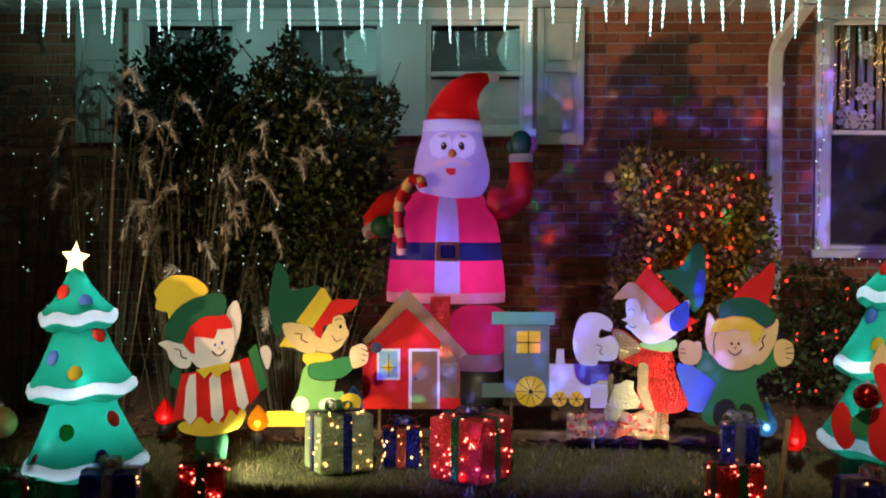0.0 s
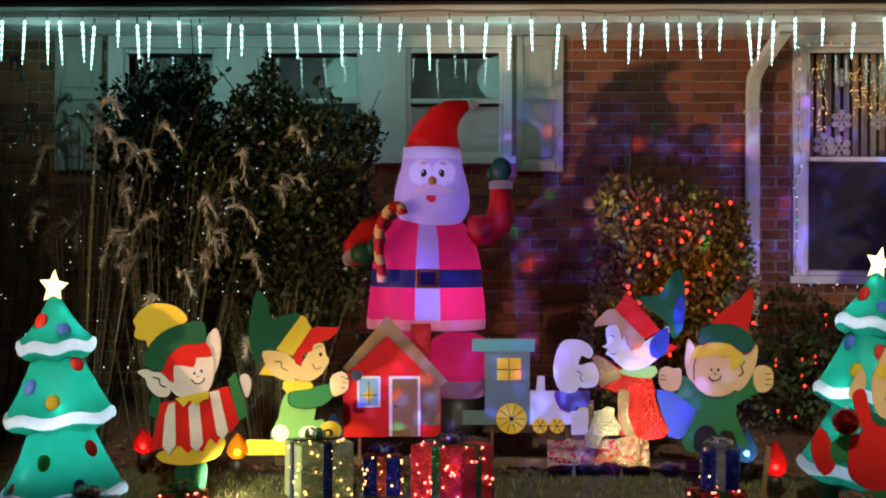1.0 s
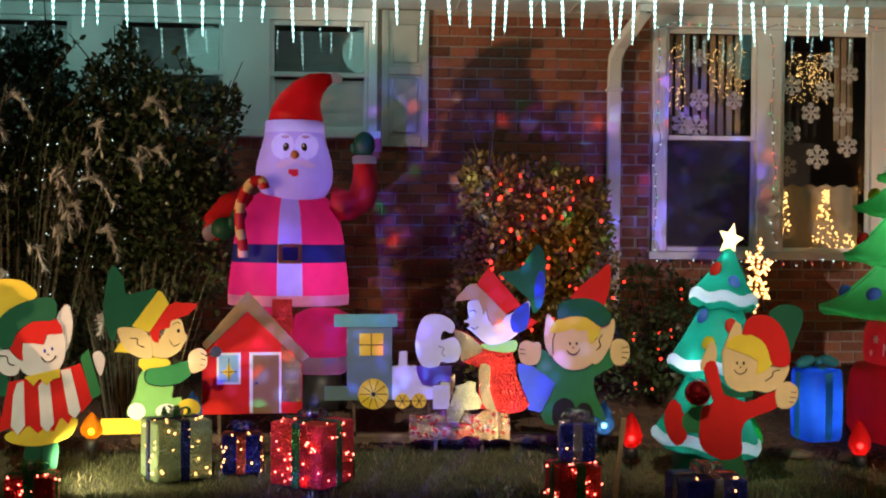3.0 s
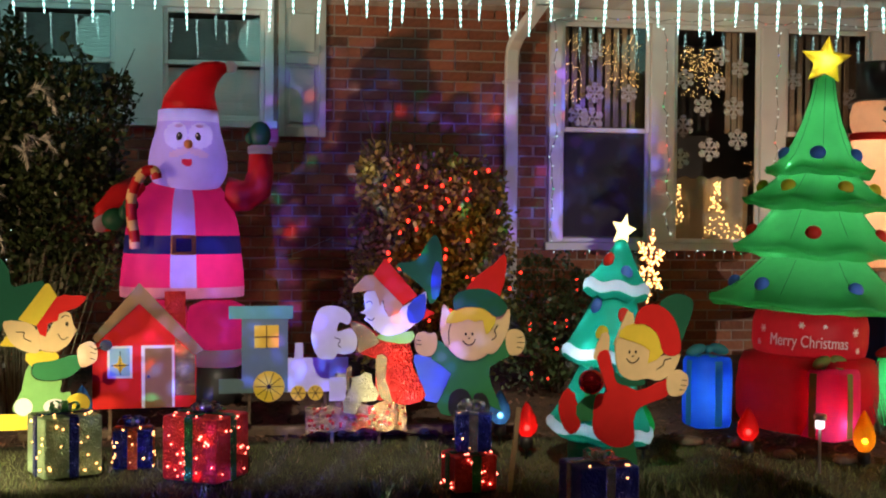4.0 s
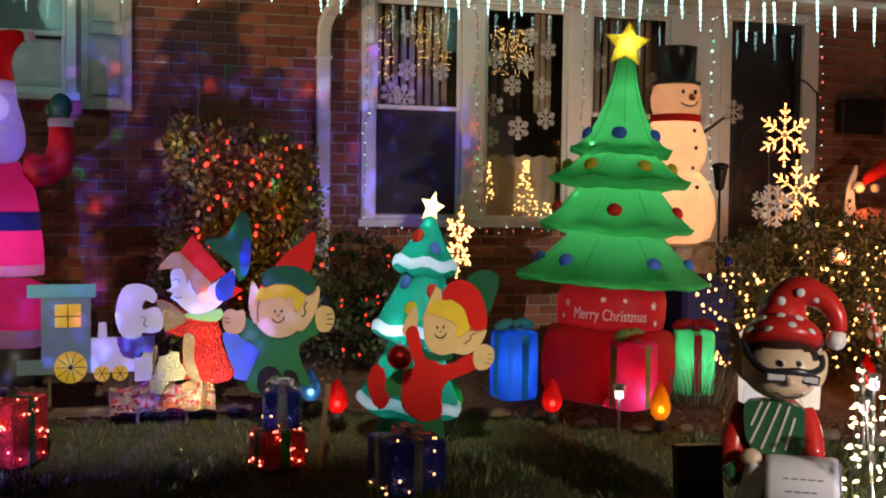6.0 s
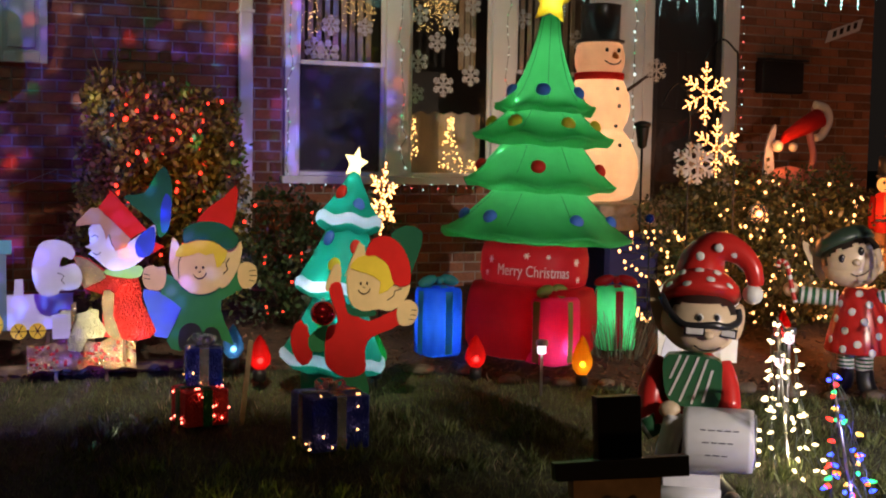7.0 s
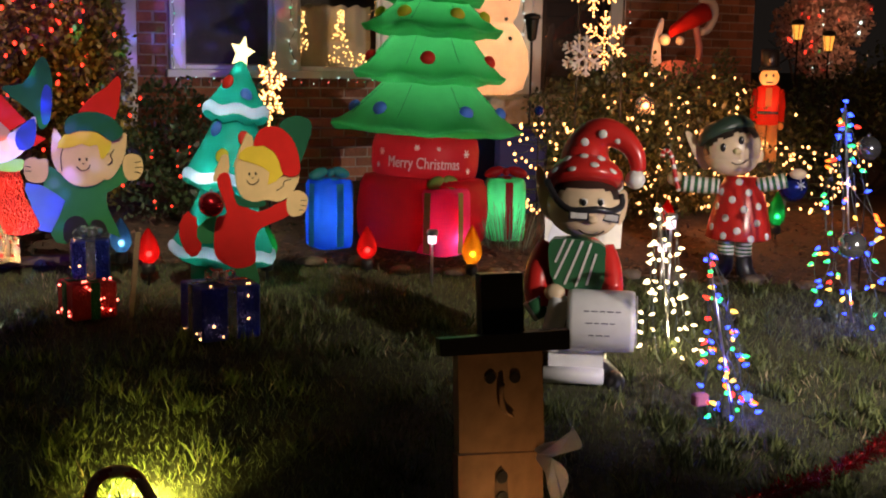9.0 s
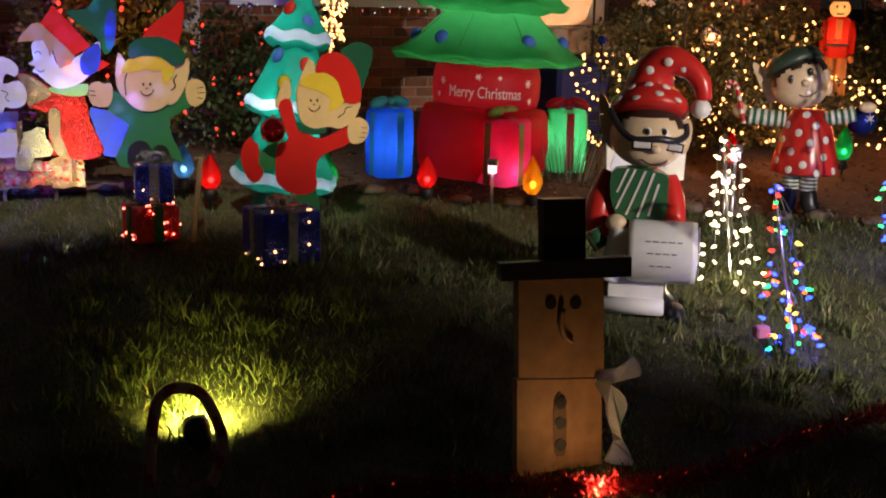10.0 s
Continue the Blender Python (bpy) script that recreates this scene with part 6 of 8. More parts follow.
part("sprig_leaves", scatter(sp - np.array(HB), rng.normal(size=sp.shape) + np.array([0, 0, 0.8]), rng.normal(size=sp.shape), rng.uniform(0.04, 0.065, len(sp)), LEAF, LEAF_FORM), hb, "", None, "stuff")

SB = (1.2, 8.6, rise(8.6))
sb, sp2 = bush("box_shrub", SB, [(0.95, 8.55, 1.86, 0.28, 0.33, 0.30), (1.30, 8.55, 1.78, 0.32, 0.36, 0.34), (1.52, 8.55, 1.70, 0.26, 0.33, 0.34), (0.98, 8.5, 1.40, 0.34, 0.36, 0.40), (1.42, 8.5, 1.35, 0.36, 0.36, 0.42),
      (0.88, 8.5, 1.0, 0.30, 0.34, 0.42), (1.45, 8.5, 0.95, 0.38, 0.36, 0.42), (0.80, 8.55, 2.06, 0.12, 0.15, 0.13)], 17000, LEAF_B, 0.048, "clipped boxwood shrub strung with red lights", seed=5)
DB = (2.1, 8.2, rise(8.2))
_, dp = bush("low_shrub", DB, [(1.95, 8.2, 1.05, 0.34, 0.34, 0.36), (2.3, 8.15, 0.95, 0.34, 0.34, 0.36), (2.05, 8.1, 0.75, 0.45, 0.36, 0.3), (2.6, 8.3, 1.1, 0.25, 0.25, 0.3)], 6000, LEAF, 0.042, "dark leafy shrub below the window", gap=-0.15, seed=6)
LB = (6.0, 7.9, rise(7.9))
lb, lp = bush("yew_bush", LB, [(5.1, 7.85, 1.10, 0.42, 0.35, 0.40), (5.6, 7.85, 1.25, 0.5, 0.4, 0.42), (6.25, 7.85, 1.15, 0.55, 0.42, 0.42), (6.85, 7.9, 1.0, 0.42, 0.4, 0.42), (5.4, 7.75, 0.75, 0.6, 0.42, 0.4), (5.55, 7.35, 0.62, 0.45, 0.25, 0.28), (6.3, 7.35, 0.58, 0.5, 0.25, 0.26), (5.0, 7.45, 0.6, 0.35, 0.25, 0.3), (6.3, 7.75, 0.7, 0.7, 0.42, 0.42), (6.55, 7.9, 1.5, 0.12, 0.12, 0.2)],
      21000, LEAF_Y, 0.04, "broad evergreen bush covered with warm white lights", seed=8)
RB = (8.6, 8.3, rise(8.3))
bush("dark_bush", RB, [(8.2, 8.2, 1.1, 0.5, 0.5, 0.5), (8.9, 8.1, 1.25, 0.6, 0.5, 0.6), (7.6, 8.0, 0.8, 0.45, 0.4, 0.4), (8.9, 7.6, 0.8, 0.6, 0.5, 0.45)], 5200, LEAF, 0.055, "dark bush at the corner of the house", seed=9)


def reeds(base, n, spread, height, lean, label, plume=0.3, seed=1):
    """A clump of tall ornamental grass with plumes."""
    t = thing("ornamental_grass", base, label, "grass clump")
    r = np.random.default_rng(seed)
    stalks, tips = Shape(), []
    for _ in range(n):
        a, q = r.uniform(0, 2 * math.pi), r.uniform(0, 1) ** 0.7
        f = np.array([0.22 * q * math.cos(a), 0.16 * q * math.sin(a), -0.02])
        h = height * r.uniform(0.55, 1.05)
        e = f + np.array([(math.cos(a) * q * spread + lean) * h, math.sin(a) * q * spread * 0.5 * h, h])
        droop = r.uniform(0.0, 0.25)
        pts = [f, f * 0.6 + e * 0.4 + np.array([0, 0, 0.08 * h]), e * 0.85 + f * 0.15 + np.array([0, 0, 0.06 * h]), e + np.array([(e - f)[0] * droop, 0, -droop * 0.5 * h])]
        pts = smooth_path([tuple(p) for p in pts], 4)
        w = r.uniform(0.0012, 0.0026)
        stalks.tube(pts, [w * 1.4] * 5 + [w] * (len(pts) - 8) + [w * 0.5] * 3, REED, 3)
        if r.uniform() < plume:
            tips.append((np.array(pts[-4]), np.array(pts[-1])))
    part("stalks", stalks, t, "", None, "stuff")
    pp, hh = [], []
    for a, b in tips:
        side = 1 if b[0] > a[0] else -1
        reach, drop = r.uniform(0.02, 0.12) * side, r.uniform(0.0, 0.16)
        arch = [np.array(q) for q in smooth_path([tuple(a), tuple(b + np.array([0, 0, 0.05])), tuple(b + np.array([reach * 0.7, 0, 0.06 - drop * 0.2])), tuple(b + np.array([reach * 1.5, 0, -drop]))], 6)]
        for q in r.uniform(0.15, 1, 150):
            k = q * (len(arch) - 1.01)
            p, d = arch[int(k)], arch[int(k) + 1] - arch[int(k)]
            pp.append(p + d * (k - int(k)))
            hh.append(d / (np.linalg.norm(d) + 1e-6) + r.normal(size=3) * 0.28 + np.array([0.12 * side, 0, -0.35 * q]))
    if not pp:
        return
    pp, hh = np.array(pp), np.array(hh)
    part("plumes", scatter(pp, hh, r.normal(size=pp.shape), r.uniform(0.03, 0.085, len(pp)), PLUME, [(-0.010, 0, 0), (0.010, 0, 0), (0.009, 0.5, -0.10), (0.0, 1.0, -0.34), (-0.009, 0.5, -0.10)]), t, "", None, "stuff")


reeds((-2.72, 7.5, rise(7.5)), 64, 0.30, 2.35, -0.02, "tall dry ornamental grass with feathery plumes", 0.36, 2)
reeds((-2.15, 7.55, rise(7.55)), 58, 0.26, 2.0, 0.03, "tall dry ornamental grass with feathery plumes", 0.36, 3)
reeds((-3.3, 7.6, rise(7.6)), 54, 0.22, 2.45, 0.02, "tall dry ornamental grass with feathery plumes", 0.36, 4)
reeds((-1.45, 7.7, rise(7.7)), 90, 0.30, 1.1, 0.05, "low dry ornamental grass beside the holly", 0.05, 5)
reeds((4.05, 7.0, rise(7.0)), 90, 0.6, 0.35, 0.05, "short tuft of dead grass by the gifts", 0.0, 6)


# ---- strings of lights ----
def bulbs(name, places, size, material, parent, label="", seed=0):
    s = Shape()
    r = random.Random(seed)
    picks = material if isinstance(material, list) else [material]
    if size >= 0.0064:
        made = {}
        for p in places:
            m, k = r.choice(picks), r.choice((0.8, 1.0, 1.2))
            if (m, k) not in made:
                b = Shape()
                b.ball((0, 0, 0), (size * k, size * k, size * 1.25 * k), m, 7, 5)
                made[m, k] = b.mesh("bulb")
            part("bulb", made[m, k], parent, "", Matrix.Translation(Vector(p)))
        return
    for p in places:
        k = r.uniform(0.75, 1.2)
        s.ball(tuple(p), (size * k, size * k, size * 1.2 * k), r.choice(picks), 6, 4)
    return part("bulb_cluster", s, parent, label, None, "stuff")


def string_of(places, label, group, size, material, wire, seed=0, link=0.5):
    """A light string: wire from bulb to near bulb, and the bulbs."""
    base = (float(np.mean([p[0] for p in places])), float(np.mean([p[1] for p in places])), float(min(p[2] for p in places)))
    t = thing("string_lights", base, label, "string lights", group)
    pts = [np.array(p) - np.array(base) for p in places]
    s = Shape()
    for a, b in zip(pts, pts[1:]):
        if np.linalg.norm(a - b) < link:
            m = (a + b) / 2 - np.array([0, 0, 0.03 * np.linalg.norm(a - b)])
            s.tube([tuple(a), tuple(m), tuple(b)], 0.0022, wire, 4)
    if s.v:
        part("wire", s, t, "", None, "stuff")
    bulbs("bulbs", pts, size, material, t, "glowing bulbs", seed)
    return t


def on_front(p, n, seed, x0=None, x1=None, z0=None, z1=None):
    """Bulb places on the street side of a crown, in a winding order."""
    r = np.random.default_rng(seed)
    front = p[(p[:, 1] < np.median(p[:, 1])) & (p[:, 0] > (x0 or -99)) & (p[:, 0] < (x1 or 99)) & (p[:, 2] > (z0 or -99)) & (p[:, 2] < (z1 or 99))]
    q = front[r.choice(len(front), n, replace=False)] - np.array([0, 0.03, 0])
    return q[np.argsort(np.round(q[:, 2] / 0.14) * 10 + q[:, 0] * np.where(np.round(q[:, 2] / 0.14) % 2 > 0, 1, -1))]


string_of(list(on_front(sp2, 46, 1, 0.85, 1.7, 1.35, 2.08)), "string of red lights over the boxwood shrub", "red string lights", 0.0105, E_RED, WIRE, 1, 0.3)
string_of(list(on_front(sp2, 14, 2, 0.65, 1.9, 0.6, 1.4)), "string of red lights low in the boxwood", "red string lights", 0.009, E_RED, WIRE, 2, 0.3)
string_of(list(on_front(dp, 22, 4)), "small red lights scattered through the dark shrub", "red string lights", 0.0076, E_RED, WIRE, 12, 0.35)
string_of(list(on_front(lp, 270, 3)), "string of warm white lights over the evergreen bush", "warm string lights", 0.0092, WARM, WIRE, 3, 0.35)
low = np.stack([rng.uniform(4.35, 5.0, 75), rng.uniform(7.4, 7.7, 75), rng.uniform(0.45, 1.15, 75)], 1)
string_of(list(low[np.argsort(low[:, 2])]), "warm white lights on low twigs by the tree", "warm string lights", 0.009, WARM, WIRE, 4, 0.5)
low = np.stack([rng.uniform(6.9, 7.75, 70), rng.uniform(7.3, 7.6, 70), rng.uniform(0.35, 0.92, 70)], 1)
string_of(list(low[np.argsort(low[:, 2])]), "warm white lights heaped beside the bush", "warm string lights", 0.010, WARM, WIRE, 5, 0.5)
tiny = np.stack([rng.uniform(-3.3, -1.5, 110), rng.uniform(7.1, 7.9, 110), rng.uniform(0.9, 2.6, 110)], 1)
string_of(list(tiny), "tiny cool lights scattered through the tall grass", "tiny string lights", 0.0028, TINY[0], WIRE, 6, 0.0)

# icicle tubes along the gutter
ice = thing("icicle_lights", (1.5, 8.655, 3.35), "string of glowing white icicle light tubes hung from the gutter", "string lights")
s = Shape()
wire_pts = [(-6.0 + 0.25 * k, 0.003 * math.sin(k), 0.045 + 0.012 * math.sin(k * 1.7)) for k in range(50)]
s.tube(wire_pts, 0.004, WIRE_W, 5)
part("wire", s, ice)
tube_meshes = []
for h in (0.20, 0.24, 0.27, 0.30, 0.33):
    s = Shape()
    n = int(h / 0.022)
    path, rad = [], []
    for k in range(n * 2 + 1):
        path.append((0, 0, -h * k / (2 * n)))
        rad.append((0.0120 if k % 2 else 0.0085) * (1 - 0.75 * (k / (2 * n)) ** 2.2))
    s.tube(path, rad, COOL, 7, None, lambda i, j: COOL if j % 4 in (1, 2) else COOL_DIM)
    s.tube([(0, 0, 0.05), (0, 0, -0.005)], 0.006, WIRE_W, 6)
    tube_meshes.append(s.mesh("icicle"))
pick = random.Random(11)
x = -5.2
while x < 6.1:
    part("icicle", pick.choice(tube_meshes), ice, "", pose(x, -0.004, -0.02 + pick.uniform(-0.035, 0.02), pick.uniform(-3, 3), pick.uniform(-4, 4), 0))
    x += pick.choice((0.09, 0.14, 0.155, 0.17, 0.18, 0.20, 0.22))

# lights round the picture window and the door
MULTI = [TINY[0]] * 6 + [TINY[1], TINY[2], TINY[3]]


def run(a, b, n, seed, wob=0.012):
    r = np.random.default_rng(seed)
    return [np.array(a) + (np.array(b) - np.array(a)) * (k + 0.5) / n + r.normal(size=3) * (wob, 0.003, wob) for k in range(n)]


string_of(run((2.31, 9.345, 1.44), (2.33, 9.345, 3.3), 22, 1) + run((2.35, 9.345, 3.28), (5.4, 9.345, 3.30), 34, 2), "multicoloured lights up the window casing", "window lights", 0.0046, MULTI, WIRE, 1, 0.4)
string_of(run((3.28, 9.345, 1.5), (3.26, 9.345, 3.25), 20, 3), "lights on the window mullion", "window lights", 0.005, MULTI, WIRE, 2)
string_of(run((4.2, 9.345, 1.5), (4.22, 9.345, 3.25), 20, 4), "lights on the window mullion", "window lights", 0.005, MULTI, WIRE, 3)
string_of(run((2.3, 9.33, 1.40), (5.3, 9.33, 1.385), 40, 5, 0.015), "multicoloured lights under the window sill", "window lights", 0.005, MULTI, WIRE, 4)
string_of(run((5.47, 9.36, 1.4), (5.45, 9.36, 3.3), 20, 6), "pale lights on the white door post", "window lights", 0.008, [TINY[0], TINY[0], TINY[1]], WIRE, 5)
string_of(run((6.60, 9.345, 1.9), (6.58, 9.345, 3.25), 12, 7), "pale lights beside the door frame", "window lights", 0.007, [TINY[0], TINY[3]], WIRE, 6)
string_of(run((5.45, 9.345, 3.285), (6.58, 9.345, 3.30), 10, 8), "pale lights over the door frame", "window lights", 0.006, [TINY[0], TINY[1]], WIRE, 7)
g2 = np.random.default_rng(21)
for (x0, x1, z0, z1, n), k in zip(((2.42, 2.62, 2.62, 3.20, 100), (2.80, 3.12, 2.72, 3.20, 130), (3.38, 3.85, 2.70, 3.12, 190), (3.55, 3.80, 2.85, 3.05, 70)), range(4)):
    q = np.stack([g2.uniform(x0, x1, n), g2.uniform(9.58, 9.66, n), g2.uniform(z0, z1, n)], 1)
    string_of(list(q), "golden curtain lights hung inside the window", "curtain lights", 0.0026, WARM_DIM, WIRE, k, 0.0)
for cx, w0, z0, z1, n in ((3.46, 0.045, 1.62, 1.98, 34), (3.80, 0.13, 1.50, 1.98, 80), (3.99, 0.08, 1.50, 1.62, 18)):
    z = g2.uniform(z0, z1, n)
    half = w0 * (1 - 0.8 * (z - z0) / (z1 - z0))
    q = np.stack([cx + g2.uniform(-1, 1, n) * half, 9.56 + g2.uniform(0, 0.04, n), z], 1)
    string_of(list(q[np.argsort(z)]), "little wire tree of golden lights on the sill", "wire trees", 0.005, WARM_DIM, WIRE, n, 0.0)


def snowflake(name, place, r, material, label, group, bulb=None, seed=0, thick=0.006, wide=0.13):
    t = thing(name, place, label, "snowflake", group, 0)
    s = Shape()
    for k in range(6):
        m = pose(0, 0, 0, 0, 60 * k, 0)
        s.block((0, 0, r / 2), (r * wide, thick, r), material, 0.001, m)
        for q, ln in ((0.45, 0.38), (0.72, 0.30)):
            for sg in (-1, 1):
                s.block((0, 0, ln * r / 2), (r * wide * 0.8, thick * 0.9, ln * r), material, 0.001, m @ pose(0, 0, q * r, 0, sg * 52, 0))
    part("frame", s, t)
    if bulb:
        pts = []
        for k in range(6):
            a = radians(60 * k)
            for q, off in ((0.14, 0), (0.28, 0), (0.42, 0), (0.56, 0), (0.70, 0), (0.84, 0), (0.98, 0), (1.1, 0), (0.52, 0.1), (0.52, -0.1), (0.60, 0.2), (0.60, -0.2), (0.80, 0.09), (0.80, -0.09), (0.87, 0.16), (0.87, -0.16)):
                pts.append((r * (q * math.sin(a) + off * math.cos(a)), -0.012, r * (q * math.cos(a) - off * math.sin(a))))
        bulbs("bulbs", pts, r * 0.034, bulb, t, "warm glowing bulbs", seed)
    return t


FLAKE = mat("white_glitter", (0.62, 0.62, 0.60), 0.6, vary=0.1)
for x, z, r in ((2.70, 2.70, 0.085), (2.99, 2.70, 0.075), (2.56, 2.51, 0.09), (2.68, 2.48, 0.10), (2.70, 3.04, 0.07), (3.75, 2.80, 0.085), (3.46, 2.44, 0.095), (3.63, 2.61, 0.085), (3.90, 2.60, 0.095), (3.69, 2.25, 0.10),
                (3.94, 2.34, 0.09), (3.44, 2.17, 0.085), (3.47, 2.83, 0.085), (3.79, 3.03, 0.08), (3.95, 2.93, 0.08), (4.42, 2.85, 0.085), (4.95, 2.7, 0.085)):
    snowflake("window_snowflake", (x, 9.50, z), r, FLAKE, "white cut-out snowflake hung inside the window", "window snowflakes", None, 0, 0.004, 0.2)
# ---- the side by the door ----
R_RED, R_WHITE = paint("red_resin", (0.55, 0.025, 0.02), 0.28), paint("white_resin", (0.68, 0.66, 0.62), 0.35)
R_SKIN, R_GREEN = paint("peach_resin", (0.72, 0.55, 0.36), 0.26), paint("green_resin", (0.03, 0.12, 0.05), 0.3)
R_BLACK, R_PAPER = paint("black_resin", (0.022, 0.022, 0.024), 0.3), paint("parchment_resin", (0.76, 0.76, 0.76), 0.45)
R_INK, R_MOSS = paint("faded_ink", (0.12, 0.12, 0.15), 0.6), paint("dark_moss_resin", (0.035, 0.06, 0.04), 0.4)
R_BROWN = paint("dark_hair_resin", (0.03, 0.02, 0.015), 0.4)


def at3(p, y=0.0):
    """(x, z) in centimetres and a depth in metres as a place."""
    return (p[0] / 100, y, p[1] / 100)


# kneeling figure with a long list
def slim(pts, k):
    """Outline points with their width scaled by k."""
    return [(x * k, z) for x, z in pts]


def at_on(p, c, r):
    """Depth of an ellipsoid's front at (x, z) in centimetres."""
    q = 1 - ((p[0] / 100 - c[0]) / r[0]) ** 2 - ((p[1] / 100 - c[2]) / r[2]) ** 2
    return c[1] - r[1] * math.sqrt(max(q, 0.02))


def hair_line(front, side, jag):
    """Hair above a jagged line on a head of 32 rings."""
    def pick(a, j):
        off = abs((math.degrees(a) + 90 + 180) % 360 - 180)
        limit = front + jag * math.sin(off * 0.9) if off < 52 else side
        return R_BROWN if j >= limit else R_SKIN
    return pick


KN = 0.83
s = Shape()
hc, hr = at3(slim([(1.5, 88.4)], KN)[0], -0.02), (0.180, 0.165, 0.150)
s.ball(hc, hr, R_SKIN, 56, 32, None, hair_line(22, 19, 0.9))
s.ball((hc[0] + 0.005, -0.05, hc[2] - 0.055), (0.150, 0.125, 0.092), R_SKIN, 24, 14)
for o in ([(-27.0, 106.5), (-22.9, 104.2), (-18.9, 94.5), (-15.1, 83.6), (-17.2, 80.2), (-22.3, 83.9), (-25.9, 93.7)], [(20.1, 93.2), (23.9, 96.4), (26.1, 91.9), (24.5, 82.5), (20.6, 79.9)]):
    s.board(slim(o, KN), R_SKIN, -0.01, 0.035, 3)
bm_ = Matrix.Translation(at3(slim([(1.4, 98.2)], KN)[0], 0.0)) @ pose(0, 0, 0, -24, 0, 0)
band = [(0.150, -0.012), (0.176, 0.0), (0.186, 0.018), (0.178, 0.055), (0.150, 0.092), (0.126, 0.112)]
s.turned(band, R_RED, 30, bm_, None, 0.97)
for a, z in ((-52, 0.035), (-20, 0.022), (13, 0.045), (44, 0.03), (-36, 0.09), (-4, 0.098), (28, 0.092)):
    r = float(np.interp(z, [q[1] for q in band], [q[0] for q in band])) + 0.001
    an = radians(a)
    s.ball((0, 0, 0), (0.022, 0.005, 0.019), R_WHITE, 12, 6, bm_ @ Matrix.Translation((r * math.sin(an), -r * math.cos(an) * 0.97, z)) @ pose(0, 0, 0, -30, 0, a))
crown = [at3(p, y) for p, y in zip(slim([(0.7, 106.9), (1.7, 114.4), (5.9, 120.5), (11.9, 123.2), (18.1, 122.3), (24.5, 118.9), (29.4, 113.3), (31.0, 106.1)], KN), (0.05, 0.04, 0.02, 0.0, -0.01, -0.02, -0.03, -0.03))]
crown_r = [0.128, 0.112, 0.090, 0.073, 0.061, 0.051, 0.043, 0.036]
cr = smooth_path(crown, 4)
s.tube(cr, [float(np.interp(k / (len(cr) - 1) * 7, range(8), crown_r)) for k in range(len(cr))], R_RED, 24)
for p, r in zip(slim([(10.3, 123.2), (19.2, 120.6), (29.3, 115.0), (0.3, 119.3)], KN), (0.078, 0.062, 0.045, 0.095)):
    s.ball(at3(p, -r), (0.021, 0.008, 0.021), R_WHITE, 12, 6)
s.ball(at3(slim([(29.6, 102.0)], KN)[0], -0.04), 0.047, R_WHITE, 18, 12)
frame_pts = slim([(-20.3, 100.4), (-15.8, 93.9), (-8.1, 88.7), (0.8, 88.4), (8.5, 88.9), (16.4, 87.8), (22.2, 89.8), (21.6, 94.8)], KN)
s.tube(smooth_path([at3(p, at_on(p, hc, hr) - 0.012) for p in frame_pts], 3), 0.017, R_BLACK, 10)
for p, w, tilt in zip(slim([(-1.6, 86.0), (16.5, 84.8)], KN), (0.078, 0.062), (2, 8)):
    s.block((0, 0, 0), (w + 0.016, 0.012, 0.044), R_BLACK, 0.003, Matrix.Translation(at3(p, at_on(p, hc, hr) - 0.018)) @ pose(0, 0, 0, 0, tilt, 0))
    s.block((0, 0, 0), (w, 0.012, 0.029), R_WHITE, 0.003, Matrix.Translation(at3(p, at_on(p, hc, hr) - 0.023)) @ pose(0, 0, 0, 0, tilt, 0))
for p in slim([(1.0, 91.9), (10.3, 91.9)], KN):
    s.ball(at3(p, at_on(p, hc, hr)), (0.018, 0.008, 0.020), R_WHITE, 12, 8)
    s.ball(at3(p, at_on(p, hc, hr) - 0.007), (0.012, 0.006, 0.015), R_BLACK, 10, 6)
p = slim([(5.8, 83.8)], KN)[0]
s.ball(at3(p, at_on(p, hc, hr) - 0.008), (0.026, 0.026, 0.020), R_SKIN, 14, 10)
s.tube(smooth_path([at3(p, -0.174 + abs(k - 2) * 0.006) for k, p in enumerate(slim([(-1.4, 78.7), (1.9, 77.1), (5.8, 76.7), (9.6, 77.1), (12.8, 78.6)], KN))], 3), 0.004, R_BROWN, 6)
bc = at3(slim([(-0.9, 50.0)], KN)[0])
s.turned([(0.165, 0.0), (0.175, 0.10), (0.155, 0.20), (0.11, 0.265), (0.07, 0.29)], R_RED, 24, pose(bc[0], 0.02, bc[2] - 0.06), None, 0.85)
s.board(slim([(-15.1, 73.9), (11.1, 72.3), (14.1, 64.4), (12.0, 50.2), (-3.5, 49.6), (-14.4, 53.1), (-17.8, 63.4)], KN), R_GREEN, 0.150, 0.09, 3)
for x0, z0, x1, z1 in ((-0.9, 2, -5.4, -9), (2.6, 2, -5.6, -17), (7.2, 1.4, -0.8, -19.5), (11.2, 0.6, 4.5, -20.5), (13.6, -4.5, 9.6, -19.5)):
    o = slim([(-8.1, 71.9)], KN)[0]
    s.board([(o[0] + x0, o[1] + z0), (o[0] + x0 + 1.1, o[1] + z0), (o[0] + x1 + 1.1, o[1] + z1), (o[0] + x1, o[1] + z1)], R_WHITE, 0.154, 0.006, 1)
s.tube(smooth_path([at3(p, y) for p, y in zip(slim([(-18.1, 70.2), (-23.0, 59.1), (-24.5, 48.9), (-20.8, 39.8)], KN), (-0.03, -0.06, -0.10, -0.15))], 3), [0.05, 0.056, 0.06, 0.061, 0.062, 0.062, 0.062, 0.06, 0.056, 0.05], R_RED, 14)
